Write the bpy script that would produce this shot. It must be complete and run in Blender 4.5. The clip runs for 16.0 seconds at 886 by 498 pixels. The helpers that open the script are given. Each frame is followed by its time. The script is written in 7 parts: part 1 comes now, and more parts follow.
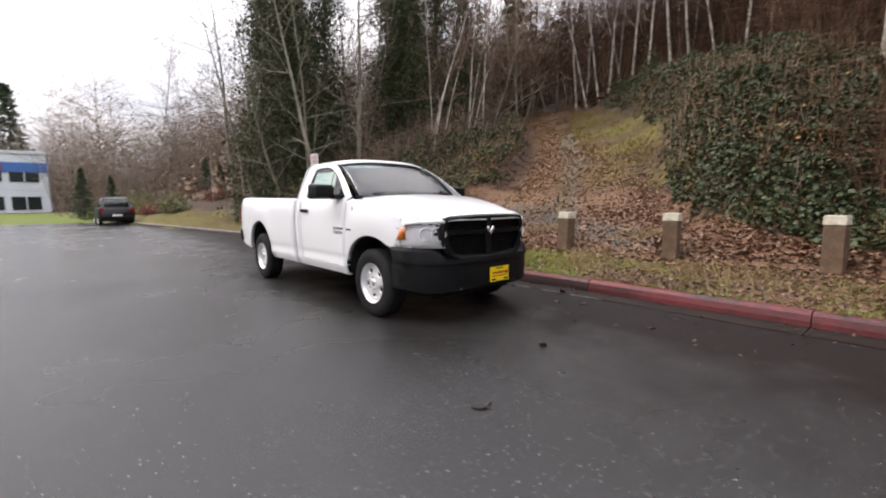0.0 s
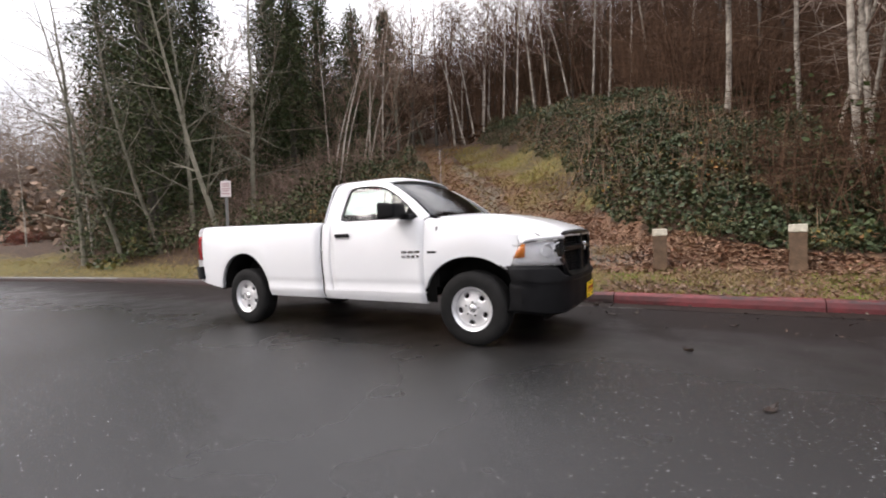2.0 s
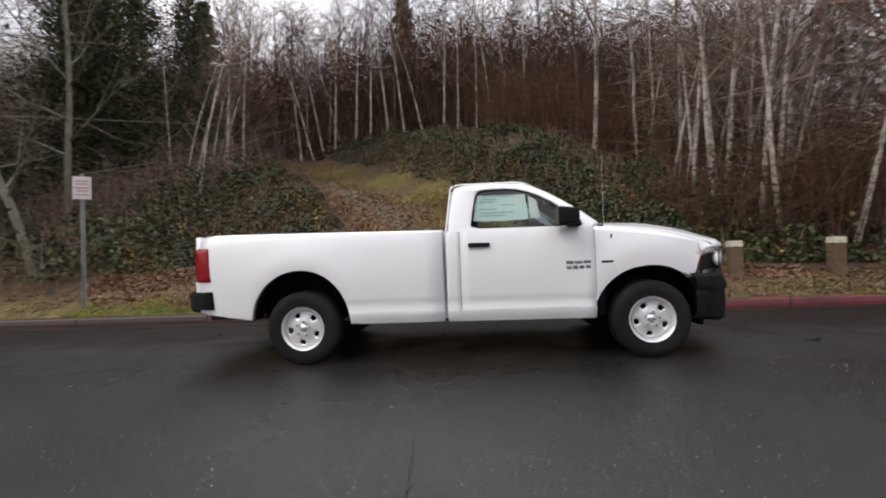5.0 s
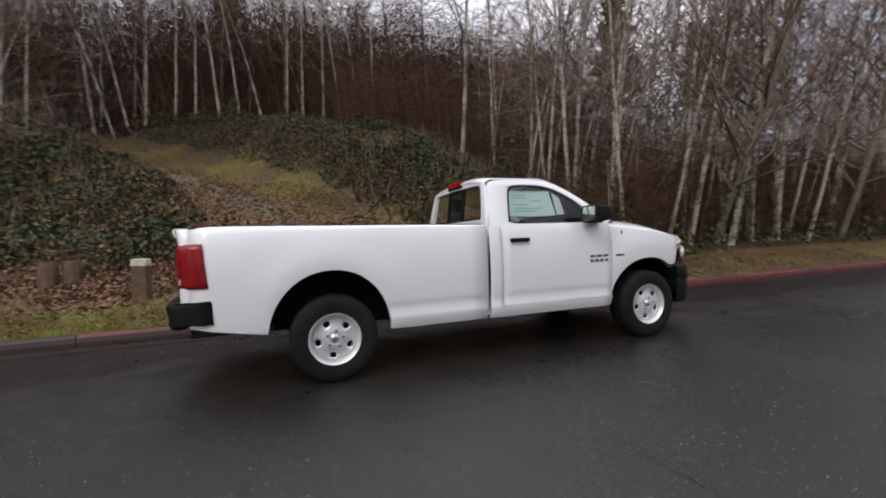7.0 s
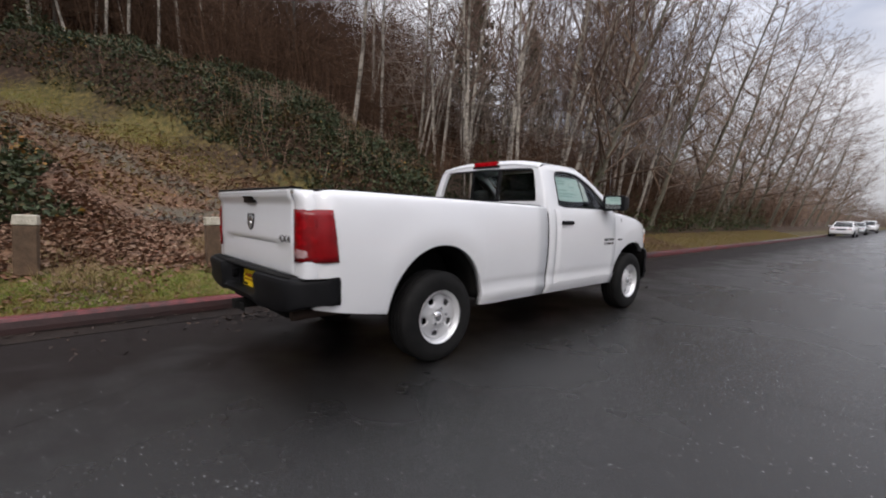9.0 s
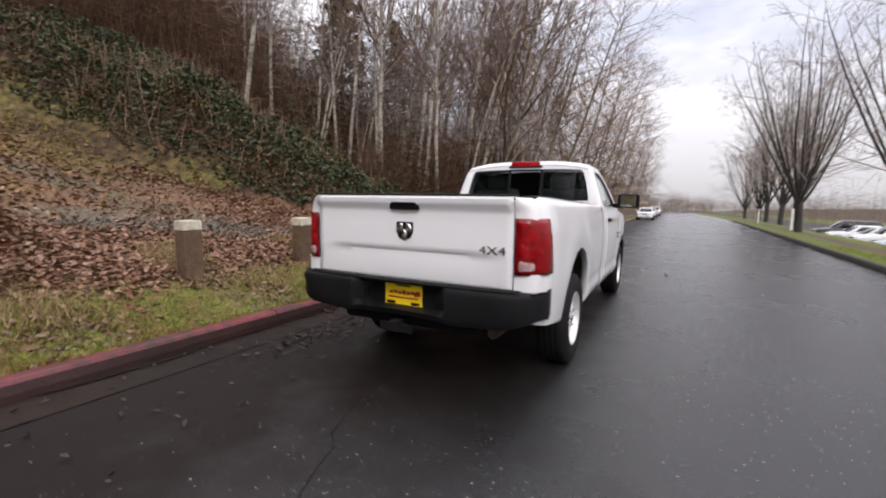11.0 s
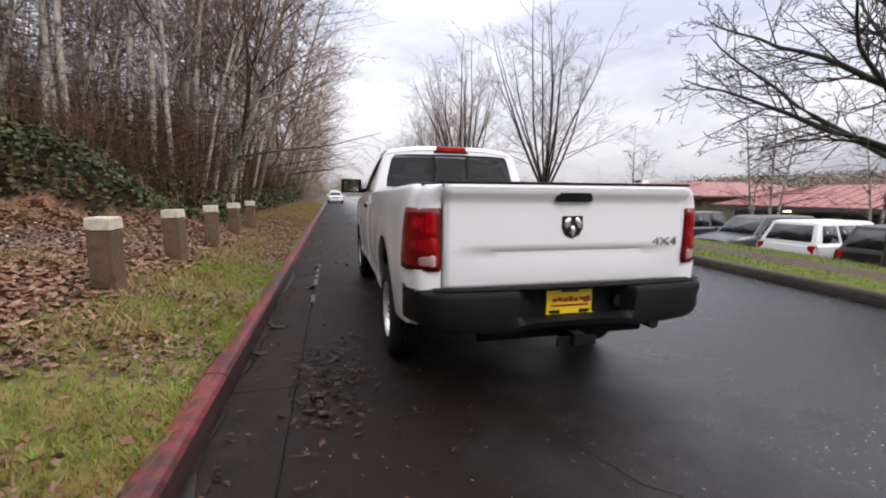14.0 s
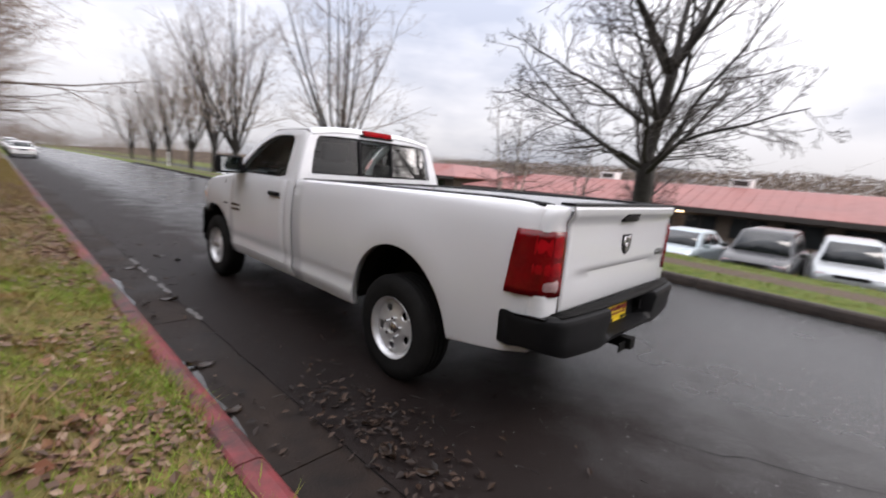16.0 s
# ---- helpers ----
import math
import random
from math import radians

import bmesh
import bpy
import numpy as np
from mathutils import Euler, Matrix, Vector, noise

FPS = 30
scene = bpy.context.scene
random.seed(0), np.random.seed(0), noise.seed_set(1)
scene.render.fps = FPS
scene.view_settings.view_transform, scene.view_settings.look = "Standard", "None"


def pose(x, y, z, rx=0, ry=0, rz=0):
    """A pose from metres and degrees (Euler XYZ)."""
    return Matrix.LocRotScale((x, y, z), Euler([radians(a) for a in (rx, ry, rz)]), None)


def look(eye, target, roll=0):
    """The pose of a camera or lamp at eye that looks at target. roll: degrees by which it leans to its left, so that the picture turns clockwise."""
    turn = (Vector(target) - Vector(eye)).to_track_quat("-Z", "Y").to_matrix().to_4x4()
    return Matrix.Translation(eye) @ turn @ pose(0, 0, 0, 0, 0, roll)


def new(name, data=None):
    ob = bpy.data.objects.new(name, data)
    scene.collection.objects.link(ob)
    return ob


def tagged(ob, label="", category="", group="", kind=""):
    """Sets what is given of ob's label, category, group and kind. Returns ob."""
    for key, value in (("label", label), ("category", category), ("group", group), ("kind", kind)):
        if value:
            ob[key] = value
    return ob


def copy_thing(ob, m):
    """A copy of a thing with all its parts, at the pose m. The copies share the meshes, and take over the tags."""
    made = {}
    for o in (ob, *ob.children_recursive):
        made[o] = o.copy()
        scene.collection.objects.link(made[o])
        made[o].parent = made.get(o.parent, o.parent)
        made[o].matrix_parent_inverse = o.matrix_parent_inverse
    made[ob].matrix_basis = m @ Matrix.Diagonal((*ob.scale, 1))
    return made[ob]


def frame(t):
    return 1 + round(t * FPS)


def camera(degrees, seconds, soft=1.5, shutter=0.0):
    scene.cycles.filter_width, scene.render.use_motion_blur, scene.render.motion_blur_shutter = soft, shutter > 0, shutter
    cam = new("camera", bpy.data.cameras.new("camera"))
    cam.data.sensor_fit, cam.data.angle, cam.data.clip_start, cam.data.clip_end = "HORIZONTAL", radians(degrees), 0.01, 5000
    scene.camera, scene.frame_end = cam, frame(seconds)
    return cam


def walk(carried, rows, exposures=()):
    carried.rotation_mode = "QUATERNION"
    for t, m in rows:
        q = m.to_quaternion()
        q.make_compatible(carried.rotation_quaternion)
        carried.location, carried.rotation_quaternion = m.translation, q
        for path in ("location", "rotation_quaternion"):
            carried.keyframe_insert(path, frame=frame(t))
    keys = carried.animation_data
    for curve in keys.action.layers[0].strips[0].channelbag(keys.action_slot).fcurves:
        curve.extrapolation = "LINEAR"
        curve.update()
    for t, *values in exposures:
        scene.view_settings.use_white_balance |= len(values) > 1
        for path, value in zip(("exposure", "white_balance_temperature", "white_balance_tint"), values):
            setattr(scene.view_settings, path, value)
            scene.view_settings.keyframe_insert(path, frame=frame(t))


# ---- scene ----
cam = camera(91.2, 16.0, soft=1.9, shutter=0.5)

PATH = [
    (0, (7.772, -3.57, 1.303), (6.277, -2.259, 1.086), -0.5),
    (0.5, (7.274, -4.015, 1.267), (5.884, -2.584, 1.124), -1.0),
    (1, (6.694, -4.357, 1.233), (5.396, -2.844, 1.072), -1.0),
    (1.5, (6.109, -4.665, 1.206), (4.991, -3.009, 1.12), -1.7),
    (2, (5.523, -4.95, 1.188), (4.535, -3.213, 1.111), -2.3),
    (2.5, (4.927, -5.169, 1.175), (4.059, -3.368, 1.122), -0.9),
    (3, (4.297, -5.361, 1.167), (3.6, -3.488, 1.067), -1.2),
    (3.5, (3.659, -5.455, 1.15), (3.054, -3.55, 1.081), 0.7),
    (4, (3.014, -5.51, 1.181), (2.641, -3.546, 1.129), -0.3),
    (4.2, (2.749, -5.496, 1.169), (2.375, -3.532, 1.146), -1.5),
    (6.3, (0.409, -5.141, 1.218), (0.796, -3.178, 1.209), -2.6),
    (6.5, (0.181, -5.071, 1.226), (0.604, -3.117, 1.199), -2.8),
    (7, (-0.391, -4.881, 1.238), (0.297, -3.004, 1.19), -2.2),
    (7.5, (-0.943, -4.635, 1.232), (-0.141, -2.805, 1.137), -2.6),
    (8, (-1.484, -4.369, 1.249), (-0.544, -2.605, 1.18), 0.3),
    (8.2, (-1.701, -4.265, 1.261), (-0.649, -2.569, 1.133), -0.0),
    (10.3, (-3.425, -2.356, 1.294), (-1.78, -1.228, 1.146), 3.2),
    (10.5, (-3.574, -2.185, 1.337), (-1.861, -1.182, 1.097), 1.8),
    (11, (-3.796, -1.658, 1.345), (-2.033, -0.737, 1.141), 1.1),
    (11.5, (-3.955, -1.137, 1.338), (-2.071, -0.496, 1.141), 2.0),
    (12, (-4.052, -0.606, 1.331), (-2.118, -0.156, 1.093), 0.1),
    (12.5, (-4.054, -0.067, 1.341), (-2.077, 0.18, 1.16), 1.3),
    (13, (-3.953, 0.448, 1.345), (-1.966, 0.388, 1.128), -0.5),
    (13.5, (-3.76, 1.0, 1.305), (-1.781, 0.75, 1.158), 1.2),
    (14, (-3.537, 1.39, 1.348), (-1.615, 0.901, 1.093), 0.5),
    (14.5, (-3.251, 1.849, 1.355), (-1.357, 1.241, 1.147), 2.4),
    (15, (-2.992, 2.208, 1.449), (-1.243, 1.297, 1.114), 4.5),
    (15.5, (-2.636, 2.551, 1.461), (-1.008, 1.45, 1.09), 2.2),
    (16, (-2.32, 2.912, 1.515), (-0.96, 1.491, 1.176), 4.6),
]
walk(cam, [(t, look(eye, target, roll)) for t, eye, target, roll in PATH],
     exposures=[(0, 0.76, 6650, 16), (2, 0.76, 6650, 16), (4, 0.41, 6600, 15), (7, -0.05, 6400, 15), (8.5, -0.07, 6400, 15), (11, 0.38, 6550, 17), (14, 0.46, 6500, 16), (16, 0.45, 6500, 16)])


# ---- light and air ----
world = bpy.data.worlds.new("overcast")
scene.world = world
world.use_nodes = True
wt = world.node_tree
wt.nodes.clear()
w_out = wt.nodes.new("ShaderNodeOutputWorld")
w_bg = wt.nodes.new("ShaderNodeBackground")
w_sky = wt.nodes.new("ShaderNodeTexSky")
w_sky.sky_type = "NISHITA"
w_sky.sun_disc = False
w_sky.sun_elevation = radians(32)
w_sky.sun_rotation = radians(228)
w_sky.dust_density = 4.0
w_co = wt.nodes.new("ShaderNodeTexCoord")
w_map = wt.nodes.new("ShaderNodeMapping")
w_map.inputs["Scale"].default_value = (1.0, 1.0, 2.6)
w_noise = wt.nodes.new("ShaderNodeTexNoise")
w_noise.inputs["Scale"].default_value = 1.7
w_noise.inputs["Detail"].default_value = 5
w_noise.inputs["Roughness"].default_value = 0.55
w_ramp = wt.nodes.new("ShaderNodeValToRGB")
w_ramp.color_ramp.elements[0].position = 0.36
w_ramp.color_ramp.elements[0].color = (7.0, 7.7, 9.0, 1)
w_ramp.color_ramp.elements[1].position = 0.6
w_ramp.color_ramp.elements[1].color = (13.9, 14.1, 14.4, 1)
# overcast sky: the zenith about three times as bright as the horizon
w_sep = wt.nodes.new("ShaderNodeSeparateXYZ")
w_grad = wt.nodes.new("ShaderNodeMapRange")
w_grad.inputs["From Min"].default_value, w_grad.inputs["From Max"].default_value = 0.0, 1.0
w_grad.inputs["To Min"].default_value, w_grad.inputs["To Max"].default_value = 0.39, 1.66
w_mul = wt.nodes.new("ShaderNodeVectorMath")
w_mul.operation = "SCALE"
w_mix = wt.nodes.new("ShaderNodeMixRGB")
w_mix.inputs[0].default_value = 0.88
wt.links.new(w_co.outputs["Generated"], w_map.inputs["Vector"])
wt.links.new(w_map.outputs["Vector"], w_noise.inputs["Vector"])
w_dot = wt.nodes.new("ShaderNodeVectorMath")
w_dot.operation = "DOT_PRODUCT"
w_dot.inputs[1].default_value = (0.75, -0.62, 0.23)
w_gap = wt.nodes.new("ShaderNodeMapRange")
w_gap.interpolation_type = "SMOOTHSTEP"
w_gap.inputs["From Min"].default_value, w_gap.inputs["From Max"].default_value = 0.88, 0.995
w_gap.inputs["To Min"].default_value, w_gap.inputs["To Max"].default_value = 0.06, -0.09
w_sum = wt.nodes.new("ShaderNodeMath")
wt.links.new(w_co.outputs["Generated"], w_dot.inputs[0])
wt.links.new(w_dot.outputs["Value"], w_gap.inputs["Value"])
wt.links.new(w_noise.outputs["Fac"], w_sum.inputs[0])
wt.links.new(w_gap.outputs["Result"], w_sum.inputs[1])
wt.links.new(w_sum.outputs[0], w_ramp.inputs["Fac"])
wt.links.new(w_sky.outputs["Color"], w_mix.inputs[1])
wt.links.new(w_co.outputs["Generated"], w_sep.inputs[0])
wt.links.new(w_sep.outputs["Z"], w_grad.inputs["Value"])
wt.links.new(w_ramp.outputs["Color"], w_mul.inputs[0])
wt.links.new(w_grad.outputs["Result"], w_mul.inputs["Scale"])
wt.links.new(w_mul.outputs["Vector"], w_mix.inputs[2])
wt.links.new(w_mix.outputs["Color"], w_bg.inputs["Color"])
wt.links.new(w_bg.outputs["Background"], w_out.inputs["Surface"])
w_bg.inputs["Strength"].default_value = 0.10

sun = new("sun", bpy.data.lights.new("sun", "SUN"))
sun.data.energy = 1.0
sun.data.angle = radians(25)
sun.data.color = (1.0, 0.96, 0.9)
sun.matrix_world = look((0, 0, 0), (0.55, 0.5, -0.72))


# ---- materials ----
def surf(name, c1, c2, scale=6.0, rough=0.7, bump=0.1, bscale=None, metallic=0.0, detail=6, spec=0.5, coat=0.0,
         lo=0.35, hi=0.65, vary=0.0, rvary=0.1, big=None, translucent=0.0, bdist=0.02):
    """Two colours mixed by noise at two sizes, with fine relief and uneven gloss. vary: spread between repeats."""
    m = bpy.data.materials.new(name)
    m.use_nodes = True
    nt = m.node_tree
    b = nt.nodes["Principled BSDF"]
    N, L = nt.nodes.new, nt.links.new
    co = N("ShaderNodeTexCoord")
    n1 = N("ShaderNodeTexNoise")
    n1.inputs["Scale"].default_value = scale
    n1.inputs["Detail"].default_value = detail
    n1.inputs["Roughness"].default_value = 0.6
    L(co.outputs["Object"], n1.inputs["Vector"])
    n2 = N("ShaderNodeTexNoise")
    n2.inputs["Scale"].default_value = big if big else scale * 0.17
    n2.inputs["Detail"].default_value = 4
    L(co.outputs["Object"], n2.inputs["Vector"])
    add = N("ShaderNodeMath")
    add.operation = "ADD"
    half = N("ShaderNodeMath")
    half.operation = "MULTIPLY"
    half.inputs[1].default_value = 0.5
    L(n1.outputs["Fac"], add.inputs[0])
    L(n2.outputs["Fac"], add.inputs[1])
    L(add.outputs[0], half.inputs[0])
    r = N("ShaderNodeValToRGB")
    r.color_ramp.elements[0].position = lo
    r.color_ramp.elements[1].position = hi
    r.color_ramp.elements[0].color = (*c1, 1)
    r.color_ramp.elements[1].color = (*c2, 1)
    L(half.outputs[0], r.inputs["Fac"])
    out = r.outputs["Color"]
    if vary:
        g = N("ShaderNodeNewGeometry")
        h = N("ShaderNodeHueSaturation")
        mr = N("ShaderNodeMapRange")
        mr.inputs["To Min"].default_value = 1 - vary
        mr.inputs["To Max"].default_value = 1 + vary
        L(g.outputs["Random Per Island"], mr.inputs["Value"])
        L(mr.outputs["Result"], h.inputs["Value"])
        L(out, h.inputs["Color"])
        out = h.outputs["Color"]
    L(out, b.inputs["Base Color"])
    rr = N("ShaderNodeMapRange")
    rr.inputs["To Min"].default_value = max(0.02, rough - rvary)
    rr.inputs["To Max"].default_value = min(1, rough + rvary)
    L(n2.outputs["Fac"], rr.inputs["Value"])
    L(rr.outputs["Result"], b.inputs["Roughness"])
    b.inputs["Metallic"].default_value = metallic
    b.inputs["Specular IOR Level"].default_value = spec
    b.inputs["Coat Weight"].default_value = coat
    b.inputs["Coat Roughness"].default_value = 0.04
    if bump:
        bn = N("ShaderNodeTexNoise")
        bn.inputs["Scale"].default_value = bscale if bscale else scale * 4
        bn.inputs["Detail"].default_value = 4
        L(co.outputs["Object"], bn.inputs["Vector"])
        bp = N("ShaderNodeBump")
        bp.inputs["Strength"].default_value = bump
        bp.inputs["Distance"].default_value = bdist
        L(bn.outputs["Fac"], bp.inputs["Height"])
        L(bp.outputs["Normal"], b.inputs["Normal"])
    return m


def leafy(name, colours, rough=0.5, spec=0.4, patch=None, size=0.7, share=0.5):
    """Leaves: a colour for each leaf out of a ramp, chosen per island; patch: a second tint in drifts."""
    m = bpy.data.materials.new(name)
    m.use_nodes = True
    nt = m.node_tree
    b = nt.nodes["Principled BSDF"]
    N, L = nt.nodes.new, nt.links.new
    g = N("ShaderNodeNewGeometry")
    r = N("ShaderNodeValToRGB")
    e = r.color_ramp.elements
    while len(e) < len(colours):
        e.new(0.5)
    for i, c in enumerate(colours):
        e[i].position = i / (len(colours) - 1)
        e[i].color = (*c, 1)
    L(g.outputs["Random Per Island"], r.inputs["Fac"])
    out = r.outputs["Color"]
    if patch:
        co, nz, mr, mx = N("ShaderNodeTexCoord"), N("ShaderNodeTexNoise"), N("ShaderNodeMapRange"), N("ShaderNodeMixRGB")
        nz.inputs["Scale"].default_value, nz.inputs["Detail"].default_value = size, 5
        L(co.outputs["Object"], nz.inputs["Vector"])
        L(nz.outputs["Fac"], mr.inputs["Value"])
        mr.inputs["From Min"].default_value, mr.inputs["From Max"].default_value = 0.62 - 0.3 * share, 0.78 - 0.3 * share
        mx.blend_type = "MULTIPLY"
        mx.inputs[2].default_value = (*patch, 1)
        L(mr.outputs["Result"], mx.inputs[0])
        L(out, mx.inputs[1])
        out = mx.outputs["Color"]
    L(out, b.inputs["Base Color"])
    b.inputs["Roughness"].default_value = rough
    b.inputs["Specular IOR Level"].default_value = spec
    return m


M_ivy = leafy("ivy_leaf", [(0.014, 0.024, 0.01), (0.027, 0.041, 0.017), (0.045, 0.063, 0.028), (0.1, 0.122, 0.064), (0.038, 0.053, 0.022), (0.024, 0.035, 0.014), (0.055, 0.056, 0.022), (0.09, 0.06, 0.025)], 0.55, 0.22, (1.5, 0.85, 0.6), 1.1, 0.3)
M_ivy2 = leafy("dark_ivy_leaf", [(0.018, 0.03, 0.01), (0.034, 0.05, 0.017), (0.05, 0.068, 0.024), (0.07, 0.08, 0.032), (0.08, 0.062, 0.034)], 0.6, 0.2)
M_leaf = leafy("fallen_leaf", [(0.08, 0.04, 0.022), (0.14, 0.074, 0.043), (0.2, 0.114, 0.068), (0.27, 0.167, 0.106), (0.18, 0.072, 0.038), (0.35, 0.24, 0.16)], 0.55, 0.3)
M_leaf_brown = leafy("damp_brown_leaf", [(0.05, 0.027, 0.016), (0.1, 0.055, 0.032), (0.16, 0.095, 0.058), (0.13, 0.055, 0.032), (0.26, 0.18, 0.12)], 0.5)
M_bracken = leafy("withered_bracken", [(0.03, 0.016, 0.009), (0.07, 0.038, 0.021), (0.12, 0.068, 0.038)], 0.85, 0.1)
M_grass = leafy("grass_blade", [(0.07, 0.125, 0.009), (0.125, 0.2, 0.014), (0.195, 0.275, 0.025), (0.14, 0.205, 0.018), (0.21, 0.19, 0.05), (0.26, 0.18, 0.08)], 0.6, 0.3, (0.85, 0.45, 0.55), 1.7, 0.5)
M_straw = leafy("dry_grass_blade", [(0.16, 0.11, 0.05), (0.26, 0.18, 0.08), (0.34, 0.25, 0.12), (0.12, 0.12, 0.03)], 0.7)
M_twig = leafy("twig_bark", [(0.1, 0.065, 0.048), (0.175, 0.118, 0.09), (0.26, 0.182, 0.145)], 0.8, 0.2)
M_twig_pale = leafy("pale_grey_twig", [(0.13, 0.1, 0.078), (0.22, 0.172, 0.14), (0.31, 0.255, 0.21)], 0.8)
M_twig_red = leafy("brown_twig", [(0.09, 0.057, 0.037), (0.19, 0.125, 0.083), (0.3, 0.205, 0.145)], 0.8)
M_twig_hill = leafy("dark_brown_twig", [(0.04, 0.022, 0.0135), (0.078, 0.045, 0.028), (0.125, 0.074, 0.047)], 0.85, 0.1)
# distance haze put into the colour: a paler, greyer brown for far woods
M_twig_far = leafy("haze_tinted_brown_twig", [(0.11, 0.078, 0.058), (0.17, 0.128, 0.098), (0.24, 0.19, 0.155)], 0.9)
M_needle = leafy("conifer_needles", [(0.008, 0.02, 0.008), (0.02, 0.04, 0.014), (0.035, 0.06, 0.02)], 0.6)
M_shrub = leafy("shrub_leaf", [(0.03, 0.05, 0.015), (0.06, 0.08, 0.02), (0.12, 0.12, 0.03), (0.2, 0.15, 0.04)], 0.5)
M_birch = surf("birch_bark", (0.07, 0.055, 0.042), (0.42, 0.375, 0.315), 11, 0.75, 0.5, 30, lo=0.4, hi=0.58, big=2.4)
M_grey_bark = surf("mossy_grey_bark", (0.075, 0.07, 0.045), (0.23, 0.21, 0.16), 6, 0.85, 0.6, 25)
M_dark_bark = surf("dark_bark", (0.03, 0.025, 0.02), (0.085, 0.07, 0.055), 7, 0.85, 0.7, 24)
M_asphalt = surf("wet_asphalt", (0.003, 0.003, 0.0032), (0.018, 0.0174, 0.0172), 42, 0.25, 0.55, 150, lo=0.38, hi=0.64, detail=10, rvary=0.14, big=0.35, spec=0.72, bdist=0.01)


def muddy_shaded(m, lo, hi, colour):
    """Brown silt washed over the asphalt towards the gutter, broken up by noise; its dark tone also stands in for shade
    under the truck.
    """
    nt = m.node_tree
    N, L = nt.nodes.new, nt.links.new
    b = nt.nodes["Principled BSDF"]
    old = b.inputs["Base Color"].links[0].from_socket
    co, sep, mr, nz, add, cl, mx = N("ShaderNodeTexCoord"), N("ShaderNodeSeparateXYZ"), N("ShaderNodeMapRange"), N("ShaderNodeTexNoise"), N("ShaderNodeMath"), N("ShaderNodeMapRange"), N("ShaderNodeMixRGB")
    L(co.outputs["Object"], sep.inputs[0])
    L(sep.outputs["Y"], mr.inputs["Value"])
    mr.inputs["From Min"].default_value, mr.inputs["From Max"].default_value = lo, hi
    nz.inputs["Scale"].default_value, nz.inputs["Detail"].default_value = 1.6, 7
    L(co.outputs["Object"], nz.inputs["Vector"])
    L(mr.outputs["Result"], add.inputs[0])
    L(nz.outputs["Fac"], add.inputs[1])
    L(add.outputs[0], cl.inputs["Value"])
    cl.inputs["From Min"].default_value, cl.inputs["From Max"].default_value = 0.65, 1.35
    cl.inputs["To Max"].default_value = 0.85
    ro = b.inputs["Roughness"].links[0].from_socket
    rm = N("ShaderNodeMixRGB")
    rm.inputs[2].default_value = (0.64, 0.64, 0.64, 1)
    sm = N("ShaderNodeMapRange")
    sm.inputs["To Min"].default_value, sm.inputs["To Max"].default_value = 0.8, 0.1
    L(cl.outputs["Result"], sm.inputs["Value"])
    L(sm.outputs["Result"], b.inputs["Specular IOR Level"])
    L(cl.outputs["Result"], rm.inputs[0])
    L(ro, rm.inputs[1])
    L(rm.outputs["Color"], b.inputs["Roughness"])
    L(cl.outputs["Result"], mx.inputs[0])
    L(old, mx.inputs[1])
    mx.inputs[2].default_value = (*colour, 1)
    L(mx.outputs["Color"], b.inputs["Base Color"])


# silt colour kept extra dark, with the truck's shade on the road put in
muddy_shaded(M_asphalt, -1.7, 1.1, (0.0095, 0.0048, 0.0036))
M_concrete = surf("gutter_concrete", (0.006, 0.0038, 0.003), (0.024, 0.0155, 0.0112), 5, 0.6, 0.5, 70, spec=0.18, rvary=0.25, bdist=0.006)
M_kerb_red = surf("worn_red_kerb_paint", (0.03, 0.011, 0.01), (0.165, 0.025, 0.028), 9, 0.55, 0.5, 40, big=1.3, lo=0.4, hi=0.6, bdist=0.006)
# dark kerb: mud, with the front face's shade also put into the colour
M_kerb_face = surf("muddy_shaded_kerb", (0.011, 0.0065, 0.0055), (0.045, 0.015, 0.013), 6, 0.55, 0.5, 40, lo=0.3, hi=0.7, bdist=0.006)
M_kerb_face_red = surf("red_kerb_face", (0.02, 0.008, 0.007), (0.15, 0.022, 0.025), 6, 0.5, 0.5, 40, lo=0.3, hi=0.65, bdist=0.006)
M_kerb_far = surf("dark_stained_kerb", (0.012, 0.008, 0.006), (0.05, 0.036, 0.028), 7, 0.75, 0.5, 50, bdist=0.006)
M_kerb_grey = surf("grey_kerb", (0.09, 0.085, 0.08), (0.2, 0.19, 0.175), 9, 0.75, 0.5, 50, bdist=0.006)


# ---- mesh helpers ----
def mesh_np(name, V, F, mats, smooth=False, mat_index=None):
    me = bpy.data.meshes.new(name)
    V = np.asarray(V, dtype=np.float32)
    F = np.asarray(F, dtype=np.int32)
    k = F.shape[1]
    me.vertices.add(len(V))
    me.vertices.foreach_set("co", V.ravel())
    me.loops.add(F.size)
    me.loops.foreach_set("vertex_index", F.ravel())
    me.polygons.add(len(F))
    me.polygons.foreach_set("loop_start", np.arange(0, F.size, k, dtype=np.int32))
    me.polygons.foreach_set("loop_total", np.full(len(F), k, dtype=np.int32))
    for m in mats if isinstance(mats, (list, tuple)) else [mats]:
        me.materials.append(m)
    if mat_index is not None:
        me.polygons.foreach_set("material_index", np.asarray(mat_index, dtype=np.int32))
    me.update(calc_edges=True)
    me.polygons.foreach_set("use_smooth", np.full(len(F), smooth, dtype=bool))
    return me


def thing(name, label, category, group="", kind="", at=None):
    ob = new(name)
    if at is not None:
        ob.matrix_world = at if isinstance(at, Matrix) else Matrix.Translation(at)
    return tagged(ob, label, category, group, kind)


def under(name, me, parent, label=""):
    ob = new(name, me)
    ob.parent = parent
    if label:
        ob["label"] = label
    return ob


